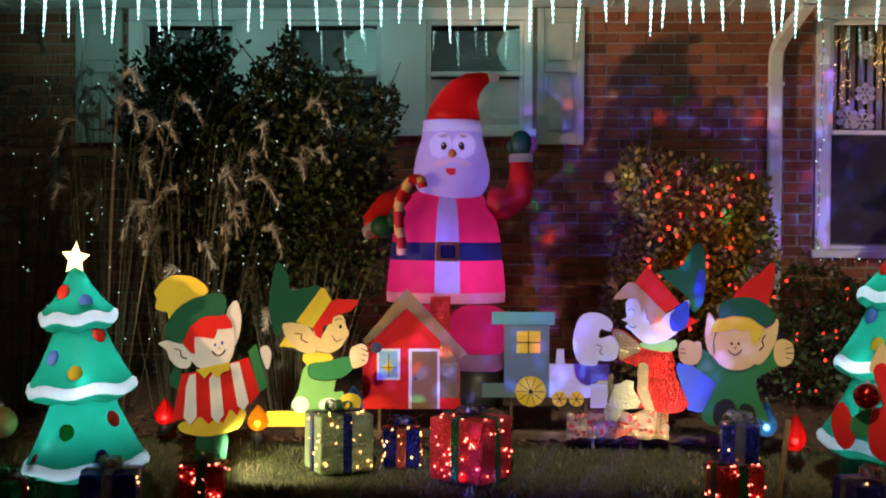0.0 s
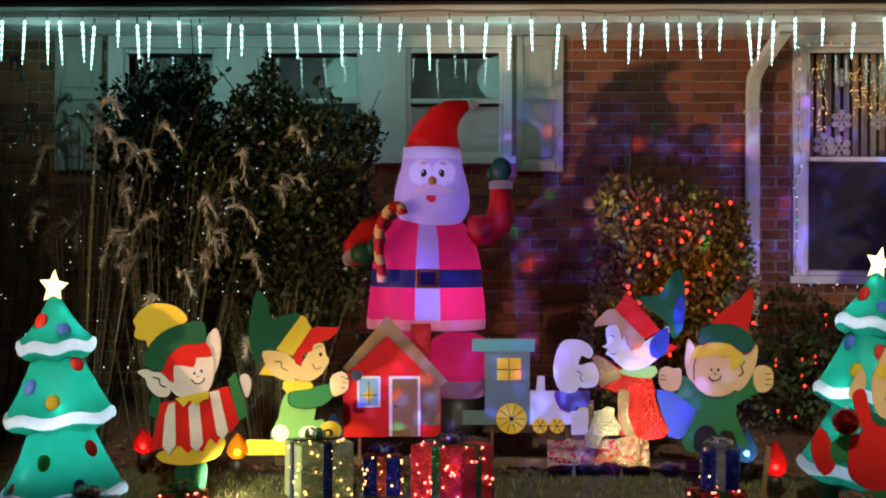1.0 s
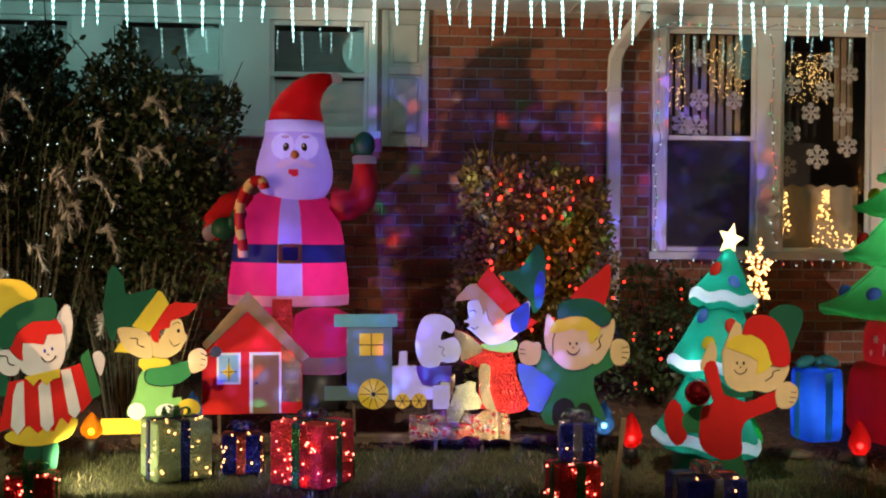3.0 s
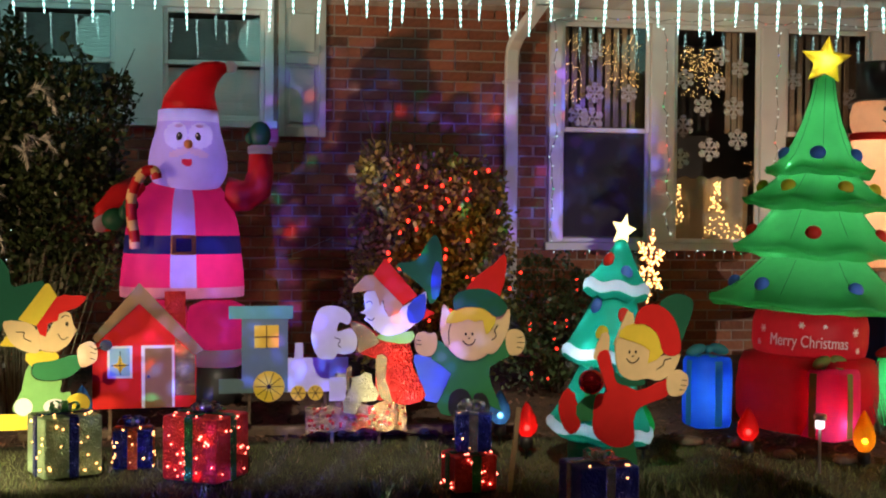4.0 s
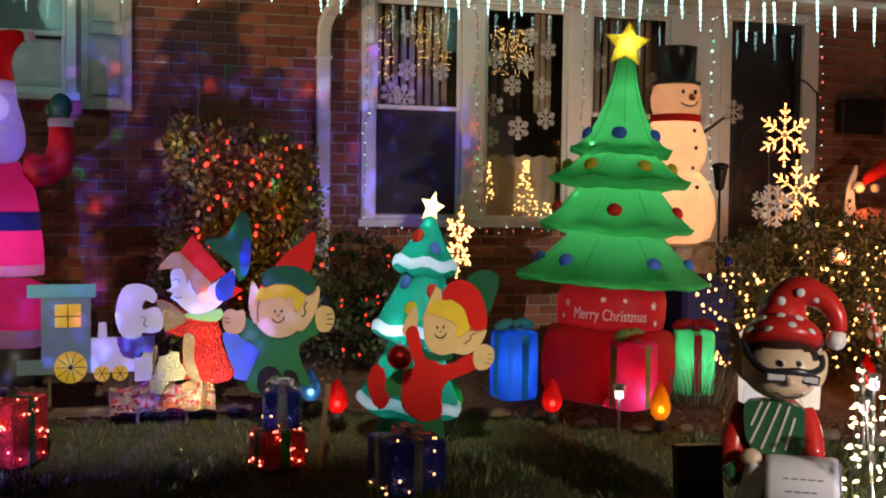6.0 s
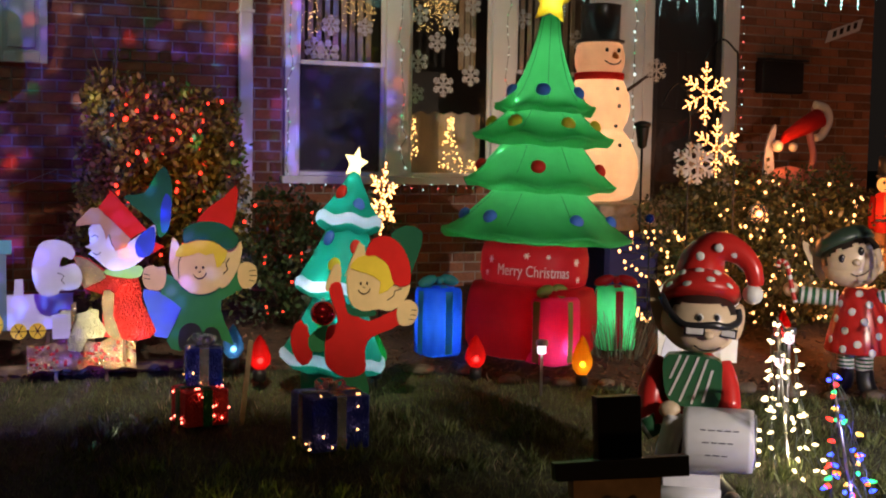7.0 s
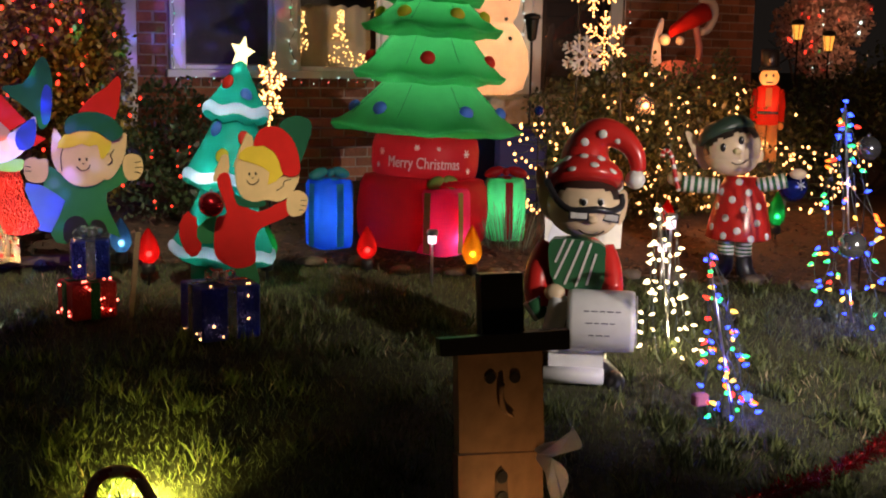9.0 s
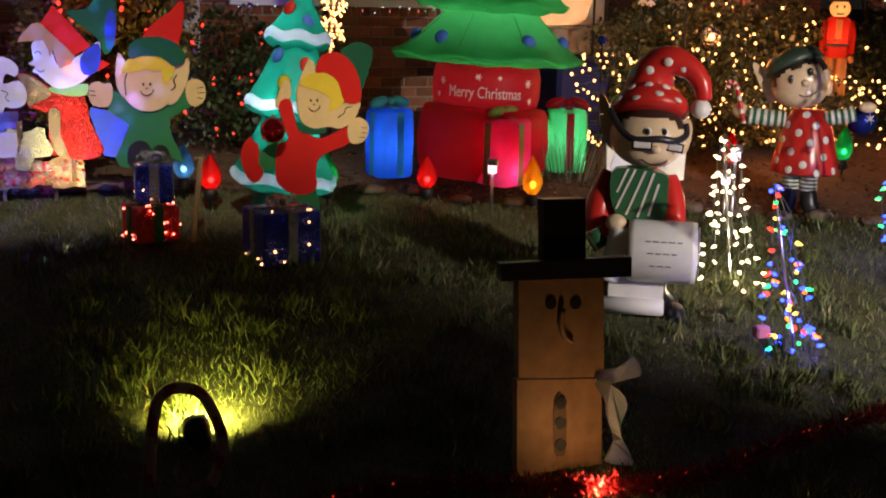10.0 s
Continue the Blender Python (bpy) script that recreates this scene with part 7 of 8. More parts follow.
s.tube(smooth_path([at3(p, y) for p, y in zip(slim([(13.9, 69.1), (17.3, 58.9), (18.7, 48.7)], KN), (-0.03, -0.07, -0.12))], 3), [0.045, 0.05, 0.054, 0.056, 0.056, 0.055, 0.053], R_RED, 14)
s.tube([at3(p, -0.15) for p in slim([(-26.6, 44.7), (-23.3, 40.6), (-20.1, 37.0)], KN)], 0.05, R_GREEN, 14, None, lambda i, j: R_WHITE if i % 4 == 0 else R_GREEN)
s.ball(at3(slim([(-13.6, 49.2)], KN)[0], -0.20), (0.05, 0.04, 0.042), R_SKIN, 14, 10)


def sheet(pts, x0, x1, material):
    """A curled sheet: a path of (depth, height) swept across."""
    p = smooth_path(pts, 5)
    n = len(p)
    v = [(x, y + o, z) for o in (0.0, 0.008) for x in (x0, x1) for y, z in p]
    f = [[i, i + 1, n + i + 1, n + i] for i in range(n - 1)] + [[3 * n + i, 3 * n + i + 1, 2 * n + i + 1, 2 * n + i] for i in range(n - 1)]
    s.add(v, f, material)


xa, xb = [p[0] / 100 for p in slim([(-6.3, 39.3), (32.9, 36.3)], KN)]
z1, z0 = [p[1] / 100 for p in ([(12.7, 51.0), (13.9, 21.9)])]
rad = (z1 - z0) / 2
zc = (z0 + z1) / 2
s.tube([(xa, -0.19, zc), (xa + 0.006, -0.19, zc), (xa + 0.03, -0.19, zc), (xb - 0.04, -0.19, zc), (xb - 0.012, -0.19, zc), (xb, -0.19, zc), (xb - 0.015, -0.19, zc)], [rad * k for k in (0.86, 0.97, 1.0, 1.0, 0.97, 0.86, 0.62)], R_PAPER, 32)
s.tube(smooth_path([at3(p, -0.20) for p in slim([(-10.4, 47.3), (-12.0, 39.7), (-14.8, 28.9), (-16.5, 22.1)], KN)], 3), 0.05, R_PAPER, 14)
xc, xd = [p[0] / 100 for p in slim([(-18.4, 23.7), (14.9, 20.7)], KN)]
z2 = ([(-0.2, 6.3)])[0][1] / 100
sheet([(-0.19, z0 + 0.03), (-0.20, (z0 + z2) / 2), (-0.21, z2 + 0.06)], xc + 0.02, xd, R_PAPER)
s.tube([(xc - 0.005, -0.22, z2 + 0.04), (xc, -0.22, z2 + 0.04), (xd, -0.22, z2 + 0.04), (xd + 0.005, -0.22, z2 + 0.04)], [0.03, 0.040, 0.040, 0.03], R_PAPER, 16)
for k, (zf, n) in enumerate(((0.74, 5), (0.56, 4), (0.36, 3))):
    for i in range(n):
        dz = (zf - 0.5) * 2 * rad
        s.block((xa + 0.09 + 0.036 * i + 0.012 * k, -0.19 - math.sqrt(rad * rad - dz * dz) - 0.001, zc + dz), (0.024 + 0.006 * ((i + k) % 2), 0.004, 0.005), R_INK, 0.0005)
s.turned([(0.20, 0.0), (0.215, 0.02), (0.20, 0.06), (0.13, 0.13), (0.13, 0.35)], R_BLACK, 24, pose(bc[0] + 0.02, 0.04, 0.0), None, 0.8)
s.ball((bc[0] + 0.19, -0.13, 0.055), (0.05, 0.09, 0.055), R_BLACK, 14, 10)
s.ball((bc[0] + 0.09, -0.10, 0.055), (0.05, 0.08, 0.055), R_BLACK, 14, 10)
solid("elf_statue", s, (3.167, 4.750, -0.001), "glossy resin elf kneeling with a long paper list", "yard figure", "resin elf statues", -33)

# standing figure in a dotted dress
SK = 0.78
s = Shape()
hc = at3(slim([(-12.1, 90.6)], SK)[0], -0.02)
tip = Matrix.Translation(hc) @ pose(0, 0, 0, 0, -22, 0)
s.ball((0, 0, 0), (0.185, 0.17, 0.175), R_SKIN, 56, 32, tip, hair_line(20, 17, 1.2))
s.ball((hc[0], -0.05, hc[2] - 0.07), (0.165, 0.13, 0.105), R_SKIN, 28, 16)
s.turned([(0.172, 0.0), (0.190, 0.012), (0.182, 0.05), (0.150, 0.095), (0.09, 0.112), (0.03, 0.115)], R_MOSS, 26, tip @ pose(-0.005, 0.03, 0.075, -16, 0, 0))
s.board(slim([(-50.6, 100.1), (-42.6, 97.9), (-34.1, 88.5), (-30.3, 78.0), (-35.2, 76.3), (-43.7, 86.9)], SK), R_SKIN, -0.01, 0.035, 3)
s.board(slim([(8.7, 90.3), (13.4, 88.7), (12.9, 82.8), (8.2, 82.2)], SK), R_SKIN, -0.01, 0.035, 3)
for p in slim([(-19.9, 91.9), (-6.1, 96.7)], SK):
    s.ball(at3(p, -0.178), (0.019, 0.010, 0.027), R_BLACK, 12, 8)
    s.ball((at3(p)[0] + 0.005, -0.187, at3(p)[2] + 0.010), (0.004, 0.003, 0.006), R_WHITE, 6, 4)
s.ball(at3(slim([(-8.9, 89.9)], SK)[0], -0.192), (0.026, 0.022, 0.022), R_SKIN, 12, 8)
s.tube(smooth_path([at3(p, -0.185) for p in slim([(-13.0, 82.7), (-8.4, 81.5), (-2.9, 82.8), (0.6, 85.3)], SK)], 3), 0.0035, R_BROWN, 6)
low_p, top_p = at3(slim([(-3.0, 32.3)], SK)[0]), at3(slim([(-6.8, 71.6)], SK)[0])
h = top_p[2] - low_p[2]
prof = [(0.185, -0.008), (0.205, 0.0), (0.208, 0.012), (0.195, h * 0.25), (0.165, h * 0.6), (0.135, h * 0.85), (0.10, h * 1.02)]
s.turned(prof, R_RED, 36, pose(low_p[0], 0, low_p[2]), lambda a, j: 1 + (0.025 * math.sin(7 * a) if j < 4 else 0), 0.85)
for p in slim([(-19.1, 62.8), (2.5, 63.2), (-5.3, 69.7), (-10.6, 58.5), (-1.0, 52.6), (11.0, 54.4), (-15.4, 46.6), (10.3, 44.0), (-5.7, 38.8), (-16.5, 35.2), (5.8, 33.8), (-25.9, 40.1), (18.9, 35.0), (-22.2, 53.4)], SK):
    q = at3(p)
    z = q[2] - low_p[2]
    r = float(np.interp(z, [w[1] for w in prof], [w[0] for w in prof])) + 0.002
    sn = max(-0.97, min(0.97, (q[0] - low_p[0]) / r))
    an = math.asin(sn)
    s.ball((0, 0, 0), (0.025, 0.006, 0.025), R_WHITE, 14, 6, Matrix.Translation((low_p[0] + r * sn, -r * math.cos(an) * 0.86, q[2])) @ pose(0, 0, 0, -10, 0, math.degrees(an)))
for pts, r0 in ((slim([(-21.1, 65.8), (-35.9, 66.3), (-51.4, 67.1)], SK), 0.05), (slim([(6.5, 66.8), (19.0, 68.6), (32.7, 71.2)], SK), 0.044)):
    q = smooth_path([at3(p, -0.03) for p in pts], 6)
    s.tube(q, [r0 + 0.0006 * k for k in range(len(q))], R_WHITE, 16, None, lambda i, j: R_GREEN if j % 2 else R_WHITE)
s.ball(at3(slim([(-57.7, 70.2)], SK)[0], -0.03), (0.05, 0.04, 0.05), R_SKIN, 14, 10)
s.ball(at3(slim([(42.1, 75.1)], SK)[0], -0.0), (0.055, 0.035, 0.035), R_SKIN, 14, 10)
s.tube(smooth_path([at3(p, -0.075) for p in slim([(-53.8, 62.2), (-56.9, 71.2), (-60.0, 81.9), (-62.9, 87.3), (-67.2, 88.1), (-68.7, 83.9)], SK)], 4), 0.015, R_RED, 8, None, lambda i, j: R_WHITE if j % 3 == 0 else R_RED)
for p in slim([(-12.8, 26.9), (1.6, 26.1)], SK):
    c = at3(p)
    s.turned([(0.054, -0.056 + 0.0125 * k) for k in range(10)], R_WHITE, 18, pose(c[0], 0, c[2]), None, 1.0, lambda a, j: R_GREEN if j % 2 else R_WHITE)
for pts in (slim([(-12.9, 21.7), (-13.8, 12.9), (-21.2, 6.6)], SK), slim([(1.9, 20.9), (4.6, 8.7), (17.7, -2.7)], SK)):
    s.tube(smooth_path([at3(p, y) for p, y in zip(pts, (0, -0.01, -0.06))], 3), [0.054, 0.056, 0.058, 0.06, 0.058, 0.052, 0.042], R_BLACK, 14)
s.turned([(0.15, 0.0), (0.16, 0.015), (0.13, 0.03)], R_BLACK, 18, pose(0, 0.02, -0.015), None, 0.8)
solid("elf_statue", s, (5.219, 6.000, 0.130), "glossy resin elf in a dotted red dress, arms out", "yard figure", "resin elf statues", -37)


def bauble(place, r, material, label, hook=True):
    t = thing("ball_ornament", place, label, "ornament", "large ball ornaments")
    s = Shape()
    s.ball((0, 0, 0), r, material, 22, 14)
    part("ball", s, t)
    s = Shape()
    s.turned([(r * 0.16, 0), (r * 0.16, r * 0.16), (r * 0.1, r * 0.18)], METAL, 12, pose(0, 0, r * 0.97))
    s.tube([(-r * 0.08, 0, r * 1.13), (-r * 0.06, 0, r * 1.26), (r * 0.06, 0, r * 1.26), (r * 0.08, 0, r * 1.13)], r * 0.02, METAL, 5)
    part("cap", s, t)
    return t


CHROME_B = mat("blue_mirror_ball", (0.02, 0.04, 0.30), 0.12, 0.7, vary=0.05, bump=0)
CHROME_R = mat("red_mirror_ball", (0.35, 0.01, 0.015), 0.1, 0.85, vary=0.05, bump=0)
CHROME_S = mat("silver_mirror_ball", (0.55, 0.55, 0.58), 0.15, 0.9, vary=0.08, bump=0)
CHROME_G = mat("gold_striped_ball", (0.65, 0.42, 0.14), 0.25, 0.5, vary=0.2, bump=0)
b1 = bauble((5.559, 5.930, 0.781), 0.094, CHROME_B, "dark blue ball with a white snowflake, held by a statue")
s = Shape()
for k in range(6):
    s.block((0, 0, 0.018), (0.006, 0.003, 0.036), R_WHITE, 0.001, pose(-0.012, -0.090, 0.024, -16, 0, 0) @ pose(0, 0, 0, 0, 60 * k, 0))
part("snowflake_print", s, b1, "white printed snowflake")
bauble((1.690, 5.980, 0.805), 0.066, CHROME_R, "shiny red ball hung on the red painted elf")
bauble((5.369, 7.350, 1.264), 0.075, CHROME_S, "silver gazing ball in the lit bush")
bauble((4.923, 4.750, 0.599), 0.078, CHROME_S, "pale mirror ball hung in the string tree")
bauble((-2.715, 6.000, 0.596), 0.085, CHROME_G, "gold striped ball beside the small tree")
x, y, z = 5.864, 5.600, 1.054
bauble((x, y, z), 0.08, CHROME_S, "silver ball on a stake at the bed's edge")
s = Shape()
s.tube([(0, 0, -0.02), (0, 0, z - 0.082 - rise(y))], 0.006, IRON, 6)
solid("lamp_stake", s, (x, y, rise(y)), "thin iron stake holding a silver ball", "stake")
bauble((4.364, 7.200, 1.232), 0.035, CHROME_B, "small blue glass ball on a thin stake")
s = Shape()
s.tube([(0, 0, -0.02), (0, 0, 1.198 - rise(7.2))], 0.005, IRON, 6)
solid("lamp_stake", s, (4.364, 7.2, rise(7.2)), "thin iron stake holding a small blue ball", "stake")

# lit soldier figure
N_RED, N_SKIN = cloth("lit_red_plastic", (0.75, 0.04, 0.02), 0.6), cloth("lit_peach_plastic", (0.85, 0.50, 0.22), 0.6)
s = Shape()
zs = [p[1] / 100 for p in ([(-5.1, 93.3), (-3.9, 75.3), (-3.1, 64.0), (-1.1, 33.5), (1.1, 1.4)])]
s.turned([(0.085, zs[1] + 0.03), (0.092, zs[1] + 0.035), (0.092, zs[0] - 0.01), (0.075, zs[0])], R_BLACK, 20)
s.turned([(0.105, zs[1] + 0.008), (0.11, zs[1] + 0.015), (0.11, zs[1] + 0.03), (0.08, zs[1] + 0.034)], R_BLACK, 20, pose(0, -0.015, 0))
s.ball((0, -0.095, zs[0] - 0.09), (0.018, 0.008, 0.02), METAL, 10, 6)
s.ball((0, 0, (zs[1] + zs[2]) / 2 + 0.01), (0.10, 0.085, 0.075), N_SKIN, 20, 12)
s.turned([(0.10, zs[3] - 0.01), (0.112, zs[3]), (0.10, zs[3] + 0.12), (0.115, zs[2] - 0.02), (0.08, zs[2] + 0.005)], N_RED, 20, None, None, 0.75)
for d in (-1, 1):
    s.tube([(d * 0.115, 0, zs[2] - 0.03), (d * 0.14, 0, zs[2] - 0.14), (d * 0.135, -0.01, zs[3] + 0.02)], [0.035, 0.033, 0.03], N_RED, 12)
    s.ball((d * 0.135, -0.01, zs[3] - 0.02), 0.032, N_SKIN, 10, 8)
    s.turned([(0.05, zs[4]), (0.058, zs[4] + 0.02), (0.052, zs[3])], N_SKIN, 14, pose(d * 0.055, 0, 0))
    s.ball((d * 0.035, -0.08, (zs[1] + zs[2]) / 2 + 0.025), (0.012, 0.006, 0.014), R_BLACK, 8, 6)
s.block((0, -0.088, zs[2] - 0.09), (0.06, 0.01, 0.15), N_SKIN, 0.004)
s.block((0, -0.086, zs[3] + 0.09), (0.21, 0.012, 0.022), R_BLACK, 0.004)
s.block((0, -0.087, (zs[1] + zs[2]) / 2 - 0.03), (0.07, 0.008, 0.012), R_BLACK, 0.003)
s.turned([(0.10, 0.0), (0.12, 0.03), (0.10, 0.10)], R_BLACK, 18, pose(0, 0, zs[4] - 0.09))
x, y, z = 6.686, 7.500, 0.775
s.tube([(0, 0, rise(7.5) - z - 0.02), (0, 0, zs[4] - 0.05)], 0.03, IRON, 10)
s.v = [(a * 0.8, b * 0.8, c) for a, b, c in s.v]
solid("toy_soldier", s, (6.686, 7.500, 0.775), "glowing plastic toy soldier with red coat and black hat", "yard figure", "", -38)
glow("soldier_lamp", (x, y, z + (zs[2] + zs[3]) / 2), 0.45, (1.0, 0.75, 0.45), 0.03)
for d in (-0.035, 0.035):
    glow("soldier_lamp", (x + d, y + d * 0.78, z + (zs[3] + zs[4]) / 2), 0.16, (1.0, 0.72, 0.42), 0.01)
glow("soldier_lamp", (x, y, z + (zs[1] + zs[2]) / 2), 0.35, (1.0, 0.75, 0.45), 0.02)

# snowman by the door
SNOW = cloth("lit_snow_cloth", (0.88, 0.62, 0.42), 0.6)
s = Shape()
SX, SZ = 4.83, 1.30
prof = [(0.20, 0.0), (0.30, 0.05), (0.345, 0.20), (0.335, 0.36), (0.27, 0.51), (0.215, 0.575), (0.205, 0.595), (0.24, 0.66), (0.262, 0.76), (0.25, 0.88), (0.205, 0.985), (0.178, 1.02), (0.178, 1.05), (0.205, 1.12), (0.210, 1.20), (0.185, 1.29), (0.13, 1.33)]
s.turned(prof, SNOW, 32)
s.turned([(0.19, 1.0), (0.205, 1.005), (0.208, 1.055), (0.19, 1.06)], P_RED, 28)
s.turned([(0.19, 1.305), (0.205, 1.31), (0.205, 1.325), (0.160, 1.335), (0.165, 1.60), (0.172, 1.615), (0.15, 1.62)], R_BLACK, 28)
for d in (-1, 1):
    s.ball((0.015 + d * 0.055, -0.196, 1.235), (0.016, 0.01, 0.02), R_BLACK, 10, 6)
s.tube([(0.03, -0.195, 1.195), (0.015, -0.265, 1.175), (0.0, -0.305, 1.16)], [0.028, 0.018, 0.004], paint("carrot_orange", (0.65, 0.2, 0.05)), 10)
s.tube(smooth_path([(-0.06, -0.196, 1.15), (-0.02, -0.206, 1.125), (0.03, -0.207, 1.12), (0.075, -0.196, 1.135), (0.10, -0.182, 1.16)], 3), 0.006, R_BLACK, 6)
for z, r in ((0.92, 0.226), (0.78, 0.258), (0.62, 0.21), (0.46, 0.285)):
    s.ball((0.05, -r - 0.004, z), (0.018, 0.01, 0.018), R_BLACK, 10, 6)
s.tube([(0.22, -0.02, 0.90), (0.36, -0.04, 1.0), (0.47, -0.05, 1.08)], [0.016, 0.014, 0.01], TWIG, 8)
s.tube([(0.42, -0.045, 1.04), (0.50, -0.05, 1.05)], [0.010, 0.006], TWIG, 6)
solid("snowman", s, (SX, 8.85, SZ), "glowing cloth snowman with black top hat on the stoop", "yard figure")
glow("snowman_lamp", (SX, 8.85, SZ + 0.35), 6.0, (1.0, 0.80, 0.55), 0.05)
glow("snowman_lamp", (SX, 8.85, SZ + 1.19), 1.2, (1.0, 0.80, 0.55), 0.04)
glow("snowman_lamp", (SX, 8.85, SZ + 0.85), 3.0, (1.0, 0.80, 0.55), 0.05)
snowflake("hand_snowflake", (SX + 0.51, 8.79, SZ + 1.10), 0.10, FLAKE, "white snowflake held by the snowman's twig arm", "")

# hanging snowflake lamps on a shepherd's hook
def hook(base, h, reach, label):
    t = thing("shepherd_hook", base, label, "garden hook", "garden hooks")
    s = Shape()
    pts = [(0, 0, -0.03), (0, 0, h * 0.6), (0, 0, h - 0.1), (reach * 0.12, 0, h), (reach * 0.5, 0, h + 0.07), (reach * 0.88, 0, h), (reach, 0, h - 0.07), (reach * 1.08, 0, h - 0.09)]
    s.tube(smooth_path(pts, 4), 0.008, IRON, 8)
    part("rod", s, t)


x, y, z = 5.252, 7.500, 2.383
hook((x, y, rise(y)), z - rise(y) + 0.08, -0.27, "black iron shepherd hook holding snowflake lamps")
x, y, z = 4.918, 7.600, 2.135
hook((x, y, rise(y)), z - rise(y), -0.22, "black iron shepherd hook by the snowman")
GOLDW = mat("gold_wire", (0.5, 0.34, 0.14), 0.4, 0.4)
snowflake("snowflake_lamp", (4.978, 7.500, 2.132), 0.20, GOLDW, "large snowflake lamp of warm white bulbs", "snowflake lamps", WARM, 1, 0.012, 0.028)
snowflake("snowflake_lamp", (5.058, 7.460, 1.735), 0.19, GOLDW, "large snowflake lamp of warm white bulbs", "snowflake lamps", WARM, 2, 0.012, 0.028)
snowflake("white_snowflake", (4.814, 7.420, 1.624), 0.15, FLAKE, "plain white wooden snowflake, unlit", "snowflake lamps", None, 3, 0.012)
snowflake("white_snowflake", (4.836, 7.350, 1.618), 0.15, FLAKE, "plain white wooden snowflake, unlit", "snowflake lamps", None, 3, 0.012)
sf = snowflake("snowflake_lamp", (2.335, 7.000, 1.370), 0.20, GOLDW, "snowflake lamp of warm bulbs behind the small tree", "snowflake lamps", WARM, 4, 0.012, 0.028)
sf.matrix_basis = sf.matrix_basis @ pose(0, 0, 0, 0, 10, 48)
s = Shape()
x, y, z = 2.335, 7.000, 1.370
s.tube([(0, 0, -0.02), (0, 0, z - rise(7.0) - 0.18)], 0.008, IRON, 8)
solid("lamp_stake", s, (x, 7.01, rise(7.0)), "thin iron stake holding a snowflake lamp", "stake")


def torch(base, h, label, on=True):
    t = thing("garden_torch", base, label, "torch", "solar flame torches")
    s = Shape()
    s.tube([(0, 0, -0.03), (0, 0, h - 0.16)], 0.009, IRON, 8)
    part("pole", s, t)
    s = Shape()
    s.turned([(0.02, h - 0.165), (0.03, h - 0.15), (0.05, h - 0.02), (0.052, h)], IRON, 12)
    for k in range(6):
        a = radians(60 * k)
        s.tube([(0.034 * math.cos(a), 0.034 * math.sin(a), h - 0.15), (0.058 * math.cos(a), 0.058 * math.sin(a), h)], 0.004, IRON, 5)
    part("basket", s, t)
    if on:
        s = Shape()
        s.turned([(0.035, h - 0.145), (0.055, h - 0.012)], lit("flame_lens", (1.0, 0.42, 0.06), 1.3), 10)
        part("flame", s, t, "amber glowing lens")
    s = Shape()
    s.turned([(0.058, h), (0.066, h + 0.008), (0.06, h + 0.03), (0.02, h + 0.045)], IRON, 14)
    part("cap", s, t)


for (x, y, z), on in (((8.252, 8.500, 1.872), True), ((7.960, 8.600, 1.970), True), ((4.697, 7.900, 1.893), False)):
    torch((x, y, rise(y)), z - rise(y), "black garden torch with a flame lens", on)

# pink bird with a felt hat
s = Shape()
PINK = paint("pink_plastic", (0.55, 0.20, 0.20), 0.4)
s.ball(at3(([(-9.3, 6.3)])[0]), (0.22, 0.12, 0.11), PINK, 20, 12)
s.tube(smooth_path([at3(p) for p in ([(2.8, 4.9), (12.7, 11.4), (15.5, 27.2), (11.0, 44.3), (12.6, 59.0), (18.2, 66.5)])], 4), 0.03, PINK, 10)
s.ball(at3(([(18.2, 66.5)])[0]), (0.06, 0.05, 0.05), PINK, 12, 8)
s.tube([at3(p, -0.05) for p in ([(16.2, 59.1), (0.4, 51.3), (-17.0, 42.2), (-22.6, 36.2)])], [0.085, 0.075, 0.045, 0.02], P_RED, 14)
s.tube(smooth_path([at3(p, -0.04) for p in ([(12.0, 70.2), (23.6, 67.7), (27.3, 57.0), (20.6, 44.5), (13.5, 41.9)])], 3), 0.035, R_WHITE, 10)
s.ball(at3(([(-26.6, 34.2)])[0], -0.06), 0.05, R_WHITE, 12, 8)
s.ball(at3(([(-10.6, 33.6)])[0], -0.06), 0.04, R_WHITE, 12, 8)
s.board([(-34.7, 7.0), (-33.6, 33.6), (-26.3, 51.6), (-23.8, 48.3), (-26.4, 28.9), (-24.1, 7.1)], P_SILVER, 0.0, 0.02, 3)
for d in (-0.05, 0.05):
    s.tube([(d, 0, 0.05), (d * 1.2, 0, -0.35)], 0.012, IRON, 6)
solid("flamingo_statue", s, (6.598, 8.500, 1.442), "pink plastic flamingo wearing a red felt hat", "yard figure")

# little lantern and bin by the stoop
s = Shape()
s.turned([(0.09, 0), (0.10, 0.02), (0.10, 0.05), (0.095, 0.055), (0.10, 0.06), (0.10, 0.09), (0.09, 0.10), (0.07, 0.14), (0.02, 0.17)], WOOD, 18, None, None, 1.0, lambda a, j: R_BLACK if j in (2, 3, 5) else WOOD)
x, y, z = 6.147, 8.550, 1.500
solid("lantern", s, (x, y, 1.294), "small striped wooden lantern on the stoop", "lantern")
t = thing("storage_bin", (4.62, 8.05, rise(8.05)), "dark blue plastic storage bin behind the tree", "bin")
s = Shape()
s.block((0, 0, 0.32), (0.46, 0.4, 0.62), paint("navy_plastic", (0.02, 0.025, 0.11)), 0.03)
part("body", s, t)
s = Shape()
s.block((0, 0, 0.655), (0.50, 0.44, 0.045), paint("navy_lid_plastic", (0.02, 0.02, 0.09)), 0.015)
part("lid", s, t)

